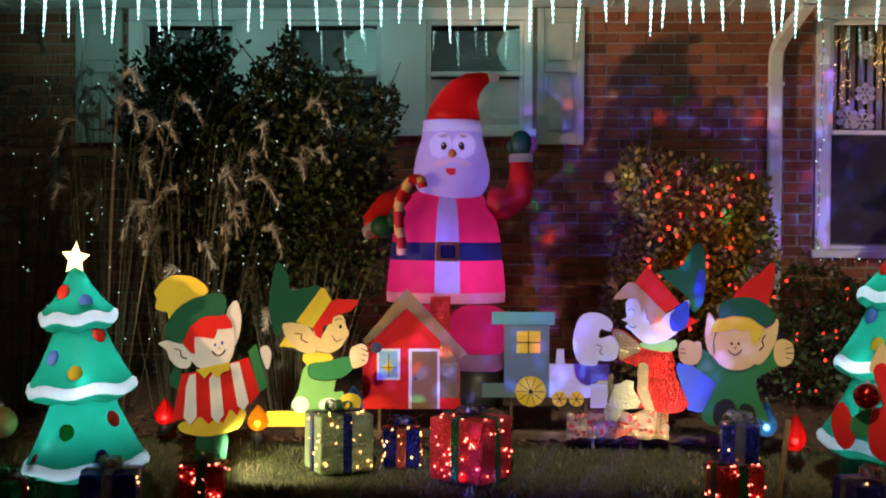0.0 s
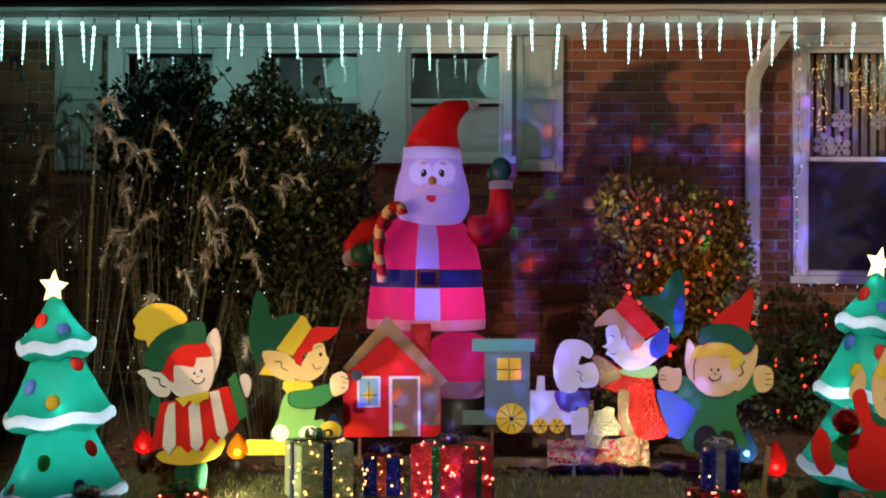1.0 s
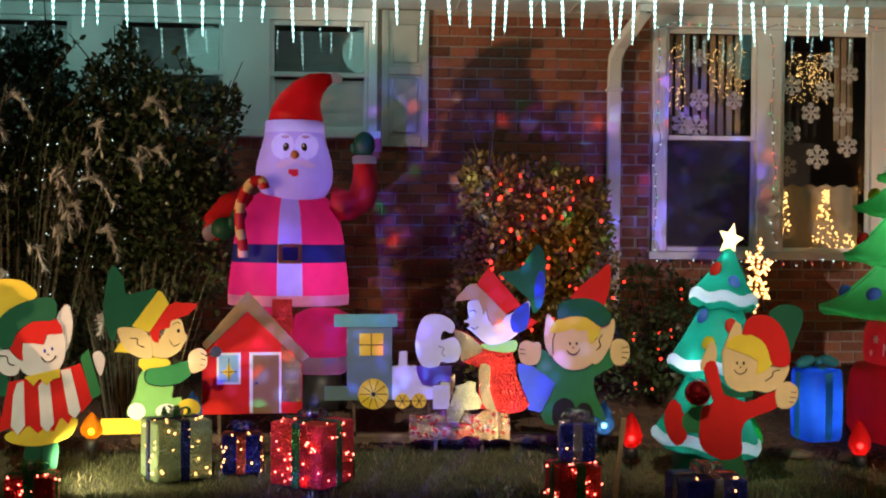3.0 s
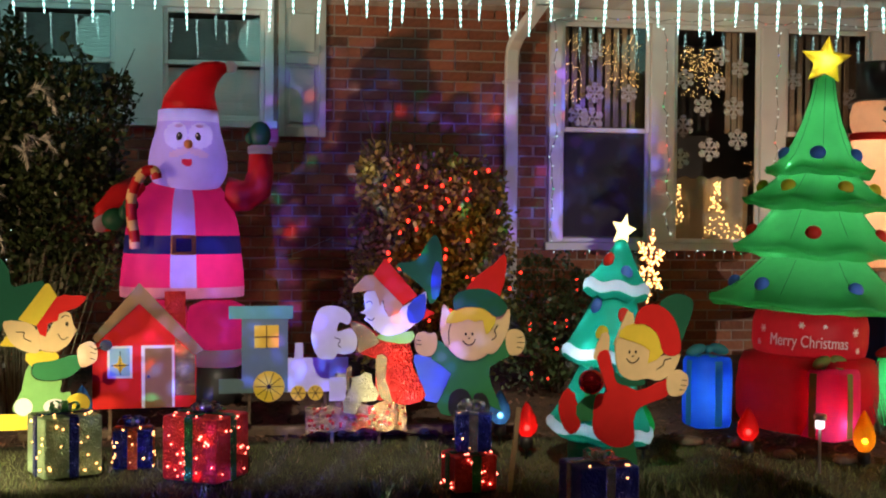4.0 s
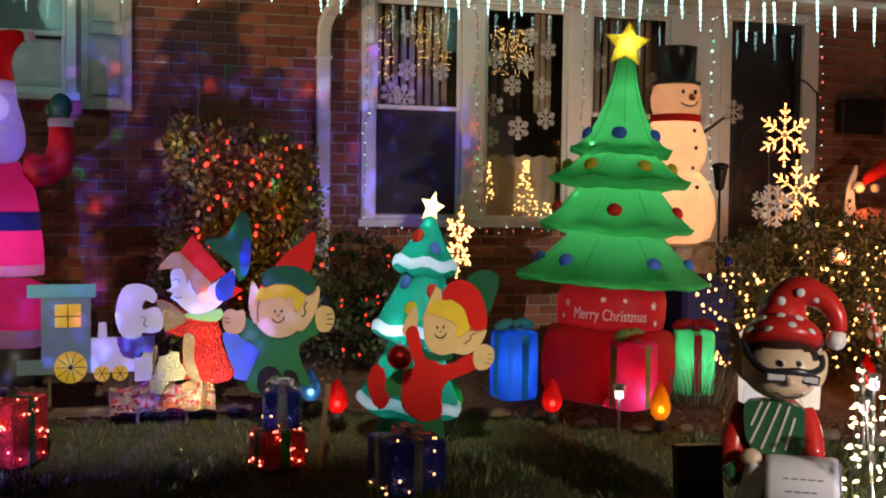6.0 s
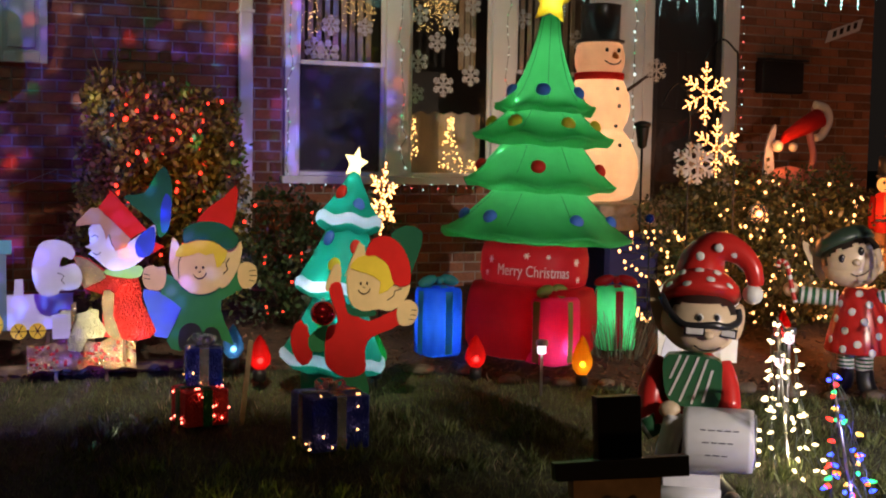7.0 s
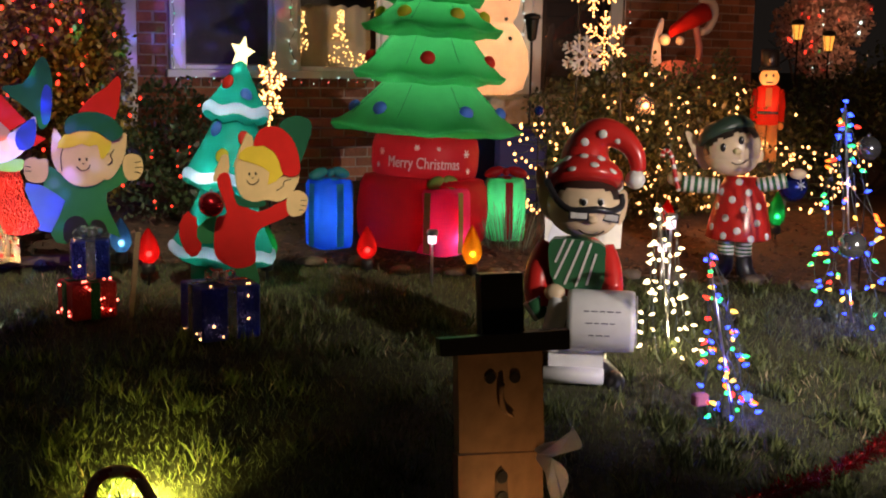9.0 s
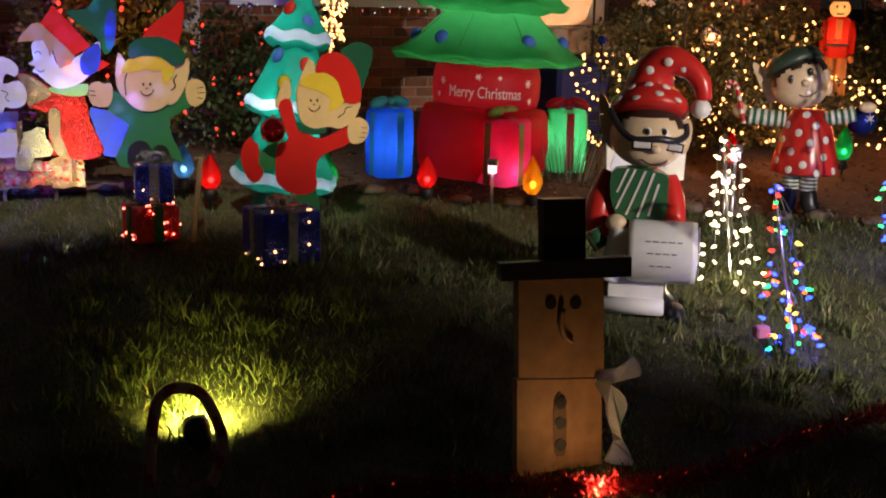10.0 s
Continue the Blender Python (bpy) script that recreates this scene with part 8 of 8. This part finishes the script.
# dried wreath tree with lights at the corner
PINKLEAF = mat("dusty_pink_petal", (0.42, 0.22, 0.18), 0.8, vary=0.25, scale=30, bump=0, second=(0.58, 0.38, 0.30), island=0.6)
wx, wy, wz = 8.925, 9.300, 1.956
wt, wp = bush("topiary", (wx, wy, rise(9.3)), [(wx - 0.32, wy, wz, 0.24, 0.2, 0.28), (wx, wy, wz + 0.22, 0.3, 0.2, 0.2), (wx + 0.32, wy, wz + 0.1, 0.24, 0.2, 0.26), (wx, wy - 0.05, wz - 0.32, 0.32, 0.22, 0.16)],
             4200, PINKLEAF, 0.05, "ball of dusty pink dried flowers strung with lights", "topiary", 6, seed=12)
# added lamp brightens the dried flowers from the front
glow("string_fill", (wx - 0.1, wy - 0.55, wz + 0.05), 7.0, (1.0, 0.45, 0.25), 0.1)
string_of(list(on_front(wp, 30, 9)), "small red and green lights on the dried flowers", "corner lights", 0.010, [E_RED, E_RED, E_GREEN, COOL], WIRE, 9, 0.3)

# ---- string-light cone trees on the lawn ----
CORD = mat("pale_green_cord", (0.07, 0.09, 0.08), 0.5)
def cone_tree(apex, foot_c, r, n, size, material, label, wire, seed, lamp=None):
    r_ = np.random.default_rng(seed)
    base = Vector(foot_c)
    t = thing("light_tree", tuple(base), label, "light tree", "string-light trees")
    top_v = Vector(apex) - base
    s = Shape()
    s.tube([(0, 0, -0.03), tuple(top_v)], 0.007, METAL, 6)
    part("pole", s, t)
    s = Shape()
    pts = []
    for k in range(9):
        a = 2 * math.pi * k / 9 + 0.3
        e = Vector((r * math.cos(a), r * 0.8 * math.sin(a), 0.02))
        mids = [top_v.lerp(e, q) + Vector((r_.normal() * 0.03, r_.normal() * 0.03, r_.normal() * 0.015)) for q in (0.2, 0.38, 0.55, 0.72, 0.88)]
        loop = smooth_path([tuple(top_v)] + [tuple(v) for v in mids] + [tuple(e)], 4)
        s.tube(loop, 0.0026, wire, 4)
        for q in r_.uniform(0.02, 1.0, n // 9):
            p = Vector(loop[min(int(q * len(loop)), len(loop) - 1)]) + Vector(r_.normal(size=3) * 0.012)
            pts.append((p, a))
    part("wire", s, t)
    # added lamps inside the cone boost the light of its bulbs
    if lamp:
        for q in (0.35, 0.7, 0.93):
            glow("string_fill", tuple(base + top_v.lerp(Vector((0, 0, 0.03)), q) + Vector((0, -0.02, 0))), lamp[0] * q, lamp[1], 0.02)
    for p, a in pts:
        b = Shape()
        out = Vector((math.cos(a), math.sin(a), r_.uniform(-0.7, 0.5))).normalized()
        m = Matrix.Translation(p) @ out.to_track_quat("Z", "Y").to_matrix().to_4x4()
        b.turned([(size * 0.5, 0), (size * 0.85, size * 0.5), (size * 0.9, size), (size * 0.6, size * 2.2), (size * 0.08, size * 3.2)], material[int(r_.integers(len(material)))], 7, m)
        part("bulb", b, t)
    return t


x, y, z = 3.801, 4.850, 0.105
cone_tree((3.692, 4.850, 0.866), (x, y, rise(y)), 0.165, 63, 0.0098, [lit("cream_bulb", (1.0, 0.76, 0.42), 5)], "cone of cream string lights over a pole", CORD, 5, (2.6, (1.0, 0.80, 0.45)))
x, y, z = 3.527, 4.000, 0.008
cone_tree((3.333, 4.000, 0.757), (x, y, rise(y)), 0.11, 72, 0.0105, [E_BLUE, E_BLUE, E_BLUE, E_RED, E_GREEN, E_AMBER, E_YELLOW], "narrow cone of multicoloured string lights", CORD, 6, (1.6, (0.10, 0.12, 1.0)))
x, y, z = 5.163, 4.950, 0.064
cone_tree((5.001, 4.950, 1.359), (x, y, rise(y)), 0.26, 81, 0.0115, [E_BLUE, E_BLUE, E_BLUE, E_GREEN, E_RED, E_GREEN, E_AMBER, E_YELLOW], "tall cone of multicoloured string lights", CORD, 7, (4.5, (0.10, 0.14, 1.0)))
t = thing("light_timer", (3.329, 4.000, 0.075), "small pink outdoor timer box with a red lamp", "timer")
s = Shape()
s.block((0, 0, 0.03), (0.07, 0.05, 0.055), paint("pink_timer_plastic", (0.6, 0.22, 0.45)), 0.008)
part("case", s, t)
s = Shape()
s.ball((0.025, -0.027, 0.02), 0.007, E_RED, 8, 6)
part("lamp", s, t)

# white painted sign behind the kneeling statue
s = Shape()
x, y, z = 3.531, 5.300, 0.561
s.board([(-23, 0), (-25, 40), (-18, 46), (22, 44), (26, 30), (25, 0)], P_WHITE, 0.0, 0.012, 1)
s.board([(-22, 5), (-15, 22), (-10, 8)], P_SILVER, 0.004, 0.004, 3)
s.block((0, 0.01, -0.06), (0.03, 0.015, 0.36), WOOD, 0.003)
solid("yard_sign", s, (x, y, z), "white painted yard sign behind the statue", "sign")

# ---- foreground: board snowman, tinsel, cane and floodlight ----
BOARD = mat("raw_pine", (0.30, 0.17, 0.085), 0.75, vary=0.22, scale=16, bump=0.25)
t = thing("snowman_post", (1.960, 3.300, -0.125), "flat pine board snowman with a black hat", "yard figure")
s = Shape()
s.board([(-17.7, 39.6), (14.6, 36.8), (17.3, -11.0), (-16.0, -5.8)], BOARD, 0.0, 0.038, 1)
part("lower_board", s, t)
s = Shape()
s.board([(-19.1, 74.5), (12.6, 72.5), (14.6, 37.6), (-17.8, 40.8)], BOARD, 0.012, 0.038, 1)
hd = part("upper_board", s, t)
s = Shape()
s.board([(-12.0, 100.0), (3.6, 99.7), (5.0, 76.9), (-10.6, 77.6)], R_BLACK, 0.022, 0.038, 1)
part("hat", s, t)
s = Shape()
s.board([(-27.4, 80.6), (20.9, 79.7), (21.3, 72.9), (-26.8, 74.9)], R_BLACK, 0.045, 0.03, 1)
part("brim", s, t)
for p in ([(-7.1, 65.2), (2.2, 64.4)]):
    s = Shape()
    s.disc(p, 2.0, 1.9, R_BLACK, 0.017, None, 0.006)
    part("eye", s, hd)
s = Shape()
s.tube(smooth_path([(x / 100, -0.02, z / 100) for x, z in ([(-3.0, 63.1), (-3.2, 58.3), (-1.9, 53.9), (1.8, 51.2)])], 3), [0.011, 0.011, 0.011, 0.011, 0.011, 0.011, 0.01, 0.008, 0.006, 0.004], BOARD, 8)
part("nose", s, hd)
# shade of the button recess is a dark strip laid on, not cut in
s = Shape()
s.board([(-3.7, 31.9), (0.7, 31.4), (1.6, 12.5), (-0.5, 11.1), (-2.8, 13.1)], mat("groove_shade", (0.12, 0.07, 0.04), 0.7), 0.004, 0.006, 2)
part("groove_strip", s, t)
for p in ([(-1.4, 30.2), (-1.1, 23.0), (-0.7, 15.2)]):
    s = Shape()
    s.disc(p, 2.2, 2.2, R_BLACK, 0.010, None, 0.008)
    part("button", s, t)
FILM = cloth("clear_plastic_ribbon", (0.55, 0.56, 0.56), 0.4)
s = Shape()
for pts in ([(11.2, 39.2), (18.8, 41.4), (25.3, 44.8), (27.3, 38.5), (21.4, 35.7), (12.4, 36.7)], [(10.2, 36.9), (19.3, 33.3), (23.9, 23.5), (20.2, 17.8), (26.9, 8.6), (24.4, 4.8), (15.6, 8.1), (17.9, 18.1), (14.0, 28.8)]):
    n = len(pts)
    lp2 = smooth_loop(pts, 4)
    s.add([(x / 100, -0.03 + 0.02 * math.sin(k * 0.9), z / 100) for k, (x, z) in enumerate(lp2)], [list(range(len(lp2)))], FILM, False)
part("ribbon", s, t, "torn clear plastic ribbon")

TINSEL = foil("red_tinsel", (0.32, 0.012, 0.02), 0.3, 30)
path = [(-0.6, 3.15), (0.2, 3.2), (0.8, 3.22), (1.36, 3.24), (1.82, 3.12), (2.09, 3.06), (2.42, 3.06), (2.85, 3.16), (3.4, 3.31), (4.0, 3.5), (4.8, 3.8)]
line3 = [(x, y, rise(y) + 0.035 + 0.012 * math.sin(5 * x)) for x, y in smooth_path(path, 14)]
g3 = thing("tinsel_garland", (2.0, 3.15, rise(3.15)), "red tinsel garland laid along the lawn's edge", "garland")
off = Vector((2.0, 3.15, rise(3.15)))
s = Shape()
s.tube([tuple(Vector(p) - off) for p in line3], 0.004, WIRE, 5)
part("cord", s, g3)
n = 9000
k = rng.uniform(0, len(line3) - 1.001, n)
i = k.astype(int)
arr = np.array(line3)
pp = arr[i] + (arr[i + 1] - arr[i]) * (k - i)[:, None] - np.array(off)
part("tinsel", scatter(pp, rng.normal(size=(n, 3)), rng.normal(size=(n, 3)), rng.uniform(0.025, 0.060, n), TINSEL, [(-0.04, 0, 0), (0.04, 0, 0), (0.03, 1, 0.1), (-0.03, 1, 0.1)]), g3, "", None, "stuff")
bulbs("bulbs", [tuple(pp[q] + np.array([0, -0.02, 0.03])) for q in range(0, 900, 45)], 0.003, lit("dim_red_bulb", (1.0, 0.05, 0.03), 0.5), g3, "tiny red bulbs", 3)

s = Shape()
# the cane's shade is put into its colours: dulled white and dulled red
CANE_A, CANE_B = paint("shaded_cane_plastic", (0.52, 0.36, 0.28), 0.4), paint("shaded_red_cane_plastic", (0.34, 0.07, 0.05), 0.4)
pts = [Vector((0.616, 3.500, -0.006)), Vector((0.628, 3.500, 0.160)), Vector((0.655, 3.500, 0.276)), Vector((0.718, 3.500, 0.303)), Vector((0.790, 3.500, 0.266)), Vector((0.845, 3.500, 0.132)), Vector((0.836, 3.500, 0.038)), Vector((0.806, 3.500, -0.038))]
cane = smooth_path([tuple(p - Vector((0.73, 3.5, rise(3.5)))) for p in pts], 6)
s.tube(cane, 0.0185, CANE_A, 12, None, lambda i, j: CANE_B if (j * 2 + i) % 14 < 6 else CANE_A)
solid("candy_cane", s, (0.73, 3.5, rise(3.5)), "red and white striped candy cane stuck in the grass", "candy cane")
t = thing("lawn_floodlight", (0.845, 3.860, -0.060), "small black floodlight lighting the grass yellow", "floodlight")
s = Shape()
m = Matrix.Translation((0, 0, 0.06)) @ pose(0, 0, 0, -78, 0, 0)
s.turned([(0.02, -0.06), (0.035, -0.05), (0.05, 0.03), (0.055, 0.055), (0.048, 0.056)], R_BLACK, 18, m)
part("housing", s, t)
s = Shape()
s.turned([(0.046, 0.0), (0.046, 0.004)], lit("flood_lens", (1.0, 0.9, 0.35), 30), 18, m @ Matrix.Translation((0, 0, 0.056)))
part("lens", s, t)
s = Shape()
s.tube([(0, 0, -0.03), (0, 0, 0.03)], 0.01, R_BLACK, 8)
part("stake", s, t)

# added unseen pole, head and barn doors that shape the figures' floodlight
t = thing("added_flood_pole", (FLOOD.x, FLOOD.y - 0.5, rise(FLOOD.y)), "added unseen pole with a black barn-door floodlight for the painted figures", "lamp post")
s = Shape()
s.tube([(0, 0, -0.05), (0, 0, 4.0), (0, 0, 8.0), (0, 0.12, 8.16), (0, 0.30, 8.18)], [0.06, 0.05, 0.04, 0.035, 0.03], IRON, 12)
part("pole", s, t)
aim = look(FLOOD, FLOOD_AT)
head_m = Matrix.Translation(-Vector((FLOOD.x, FLOOD.y - 0.5, rise(FLOOD.y)))) @ aim
s = Shape()
s.block((0, 0, 0.16), (0.34, 0.26, 0.22), R_BLACK, 0.02, head_m)
part("housing", s, t)
for name, y0, y1 in (("upper_door", 0.042, 0.30), ("lower_door", -0.30, -0.022)):
    s = Shape()
    s.block((0, (y0 + y1) / 2, -0.50), (0.60, y1 - y0, 0.006), R_BLACK, 0.001, head_m)
    part(name, s, t)

# unseen light-show projectors: a stake, a case and a dome of patterned coloured glass
SHOW = bpy.data.materials.new("projector_pattern_glass")
SHOW.use_nodes = True
nt = SHOW.node_tree
nt.nodes.remove(nt.nodes["Principled BSDF"])
tc, tr = nt.nodes.new("ShaderNodeTexCoord"), nt.nodes.new("ShaderNodeBsdfTransparent")
cells, wide_n, warp = nt.nodes.new("ShaderNodeTexVoronoi"), nt.nodes.new("ShaderNodeTexNoise"), nt.nodes.new("ShaderNodeTexNoise")
sep, ramp, spots, shade, mix1, mix2 = (nt.nodes.new(k) for k in ("ShaderNodeSeparateColor", "ShaderNodeValToRGB", "ShaderNodeValToRGB", "ShaderNodeValToRGB", "ShaderNodeMix", "ShaderNodeMix"))
bend = nt.nodes.new("ShaderNodeMix")
cells.inputs["Scale"].default_value, wide_n.inputs["Scale"].default_value, warp.inputs["Scale"].default_value = 60.0, 13.0, 40.0
bend.data_type = mix1.data_type = mix2.data_type = "RGBA"
bend.blend_type, mix2.blend_type = "ADD", "MULTIPLY"
bend.inputs[0].default_value, mix2.inputs[0].default_value = 0.02, 1.0
nt.links.new(tc.outputs["Normal"], warp.inputs["Vector"])
nt.links.new(tc.outputs["Normal"], bend.inputs[6])
nt.links.new(warp.outputs["Color"], bend.inputs[7])
nt.links.new(bend.outputs[2], cells.inputs["Vector"])
nt.links.new(tc.outputs["Normal"], wide_n.inputs["Vector"])
nt.links.new(cells.outputs["Color"], sep.inputs[0])
nt.links.new(sep.outputs[0], ramp.inputs[0])
nt.links.new(cells.outputs["Distance"], spots.inputs[0])
nt.links.new(wide_n.outputs["Fac"], shade.inputs[0])
ramp.color_ramp.interpolation = "CONSTANT"
for at, color in ((0.12, (0.16, 0.10, 1.0)), (0.34, (0.38, 0.10, 1.0)), (0.48, (1.0, 0.10, 0.16)), (0.53, (0.12, 0.14, 1.0)), (0.70, (0.05, 0.55, 0.40)), (0.74, (0.10, 0.16, 1.0)), (0.96, (0.8, 0.75, 1.0))):
    ramp.color_ramp.elements.new(at).color = (*color, 1)
ramp.color_ramp.elements[0].color = (0.10, 0.05, 0.7, 1)
spots.color_ramp.elements[0].position, spots.color_ramp.elements[0].color = 0.20, (1, 1, 1, 1)
spots.color_ramp.elements[1].position, spots.color_ramp.elements[1].color = 0.55, (0, 0, 0, 1)
shade.color_ramp.elements[0].position, shade.color_ramp.elements[0].color = 0.36, (0.10, 0.10, 0.10, 1)
shade.color_ramp.elements[1].position = 0.66
mix1.inputs[6].default_value = (0.035, 0.007, 0.17, 1)
nt.links.new(spots.outputs[0], mix1.inputs[0])
nt.links.new(ramp.outputs[0], mix1.inputs[7])
nt.links.new(mix1.outputs[2], mix2.inputs[6])
nt.links.new(shade.outputs[0], mix2.inputs[7])
nt.links.new(mix2.outputs[2], tr.inputs["Color"])
nt.links.new(tr.outputs[0], nt.nodes["Material Output"].inputs["Surface"])
for eye, aim_at in SHOWS:
    t = thing("light_projector", (eye.x, eye.y, rise(eye.y)), "unseen black light-show projector with a patterned dome on a stake", "projector", "light-show projectors", -math.degrees(math.atan2(aim_at.x - eye.x, aim_at.y - eye.y)))
    pz = eye.z - rise(eye.y)
    s = Shape()
    s.tube([(0, -0.05, -0.03), (0, -0.05, pz - 0.05)], 0.012, R_BLACK, 8)
    part("stake", s, t)
    s = Shape()
    s.block((0, -0.14, pz), (0.15, 0.14, 0.15), R_BLACK, 0.012)
    part("case", s, t)
    # baffle plate added to keep the beam off the lawn
    s = Shape()
    s.block((0, 0.125, pz - 0.0555), (0.26, 0.012, 0.10), R_BLACK, 0.001)
    part("light_baffle", s, t)
    s = Shape()
    s.ball((0, 0, pz), 0.06, SHOW, 48, 32)
    part("lens_dome", s, t, "patterned coloured glass dome")

# guy line of the tall figure
s = Shape()
s.tube(smooth_path([(-1.75, 8.9, 1.55), (-1.2, 8.5, 1.36), (-0.88, 8.2, 1.38)], 6), 0.0022, WIRE_W, 4)
solid("guy_line", s, None, "thin pale cord steadying the inflatable figure", "cord", "guy lines")
s = Shape()
s.tube(smooth_path([(-0.1, 8.2, 1.37), (0.2, 8.7, 1.38), (0.55, 9.3, 1.50)], 6), 0.0022, WIRE_W, 4)
solid("guy_line", s, None, "thin pale cord steadying the inflatable figure", "cord", "guy lines")
# ---- bricks ----
def brick_mesh(long, material):
    s = Shape()
    h, d = COURSE - 0.013, 0.011
    x, z, c = long / 2 - 0.006, h / 2, 0.003
    v = [(-x, 0, -z), (x, 0, -z), (x, 0, z), (-x, 0, z), (-x + c, -d, -z + c), (x - c, -d, -z + c), (x - c, -d, z - c), (-x + c, -d, z - c)]
    s.add(v, [[4, 5, 6, 7], [0, 1, 5, 4], [1, 2, 6, 5], [2, 3, 7, 6], [3, 0, 4, 7]], material, False)
    return s


full, halfb = brick_mesh(LONG, BRICK).mesh("brick"), brick_mesh(LONG / 2, BRICK).mesh("brick")
rest = Shape()
far_full, far_half = brick_mesh(LONG, BRICK_FAR), brick_mesh(LONG / 2, BRICK_FAR)
pick = random.Random(5)
count = 0
X_A, X_B = -6.38, 8.10
for j in range(int(0.3 / COURSE), int(3.36 / COURSE)):
    z = (j + 0.5) * COURSE
    holes = sorted((o[0], o[1]) for o in OPEN if o[2] - 0.01 < z < o[3])
    sills = [o for o in OPEN[:2] if 0 < o[2] - z < COURSE]
    cuts = [X_A] + [v for h in holes for v in h] + [X_B]
    for x0, x1 in zip(cuts[::2], cuts[1::2]):
        cells = []
        k = math.floor((x0 - X_A) / LONG) - 1
        while X_A + (k + 0.5 * (j % 2)) * LONG < x1:
            a = X_A + (k + 0.5 * (j % 2)) * LONG
            k += 1
            a, c = max(a, x0), min(a + LONG, x1)
            if c - a < 0.05:
                continue
            if any(o[0] < (a + c) / 2 < o[1] for o in sills):
                continue
            what = "full" if c - a > 0.8 * LONG and pick.random() > 0.06 else ("two" if c - a > 0.8 * LONG else "half")
            cells.append(((a + c) / 2, what, c - a))
        for o in sills:
            cells += [(o[0] + COURSE * (q + 0.5), "header", COURSE) for q in range(int((o[1] - o[0]) / COURSE))] if x0 <= o[0] < x1 else []
        for cx, what, step in cells:
            for px, kind in ([(cx - step / 4, "half"), (cx + step / 4, "half")] if what == "two" else [(cx, what)]):
                y = WALL_Y + 0.008 + pick.uniform(-0.002, 0.002)
                if kind == "header":
                    rest.add(far_half.v, far_half.f, BRICK_FAR, False, pose(px, y, z, 0, 0, 0) @ Matrix.Diagonal((0.72, 1, 1, 1)))
                elif 0.5 < cx < 2.29 and z > 1.75 and count < 300 and (kind == "full" or step > 0.1):
                    ob = part("brick", full if kind == "full" else halfb, wall, "", pose(px, y, z, 0, pick.uniform(-0.4, 0.4), pick.uniform(-0.4, 0.4)))
                    count += 1
                else:
                    src = far_full if kind == "full" else far_half
                    rest.add(src.v, src.f, BRICK_FAR, False, pose(px, y, z, 0, pick.uniform(-0.4, 0.4), 0))
part("bricks", rest, wall, "", None, "stuff")
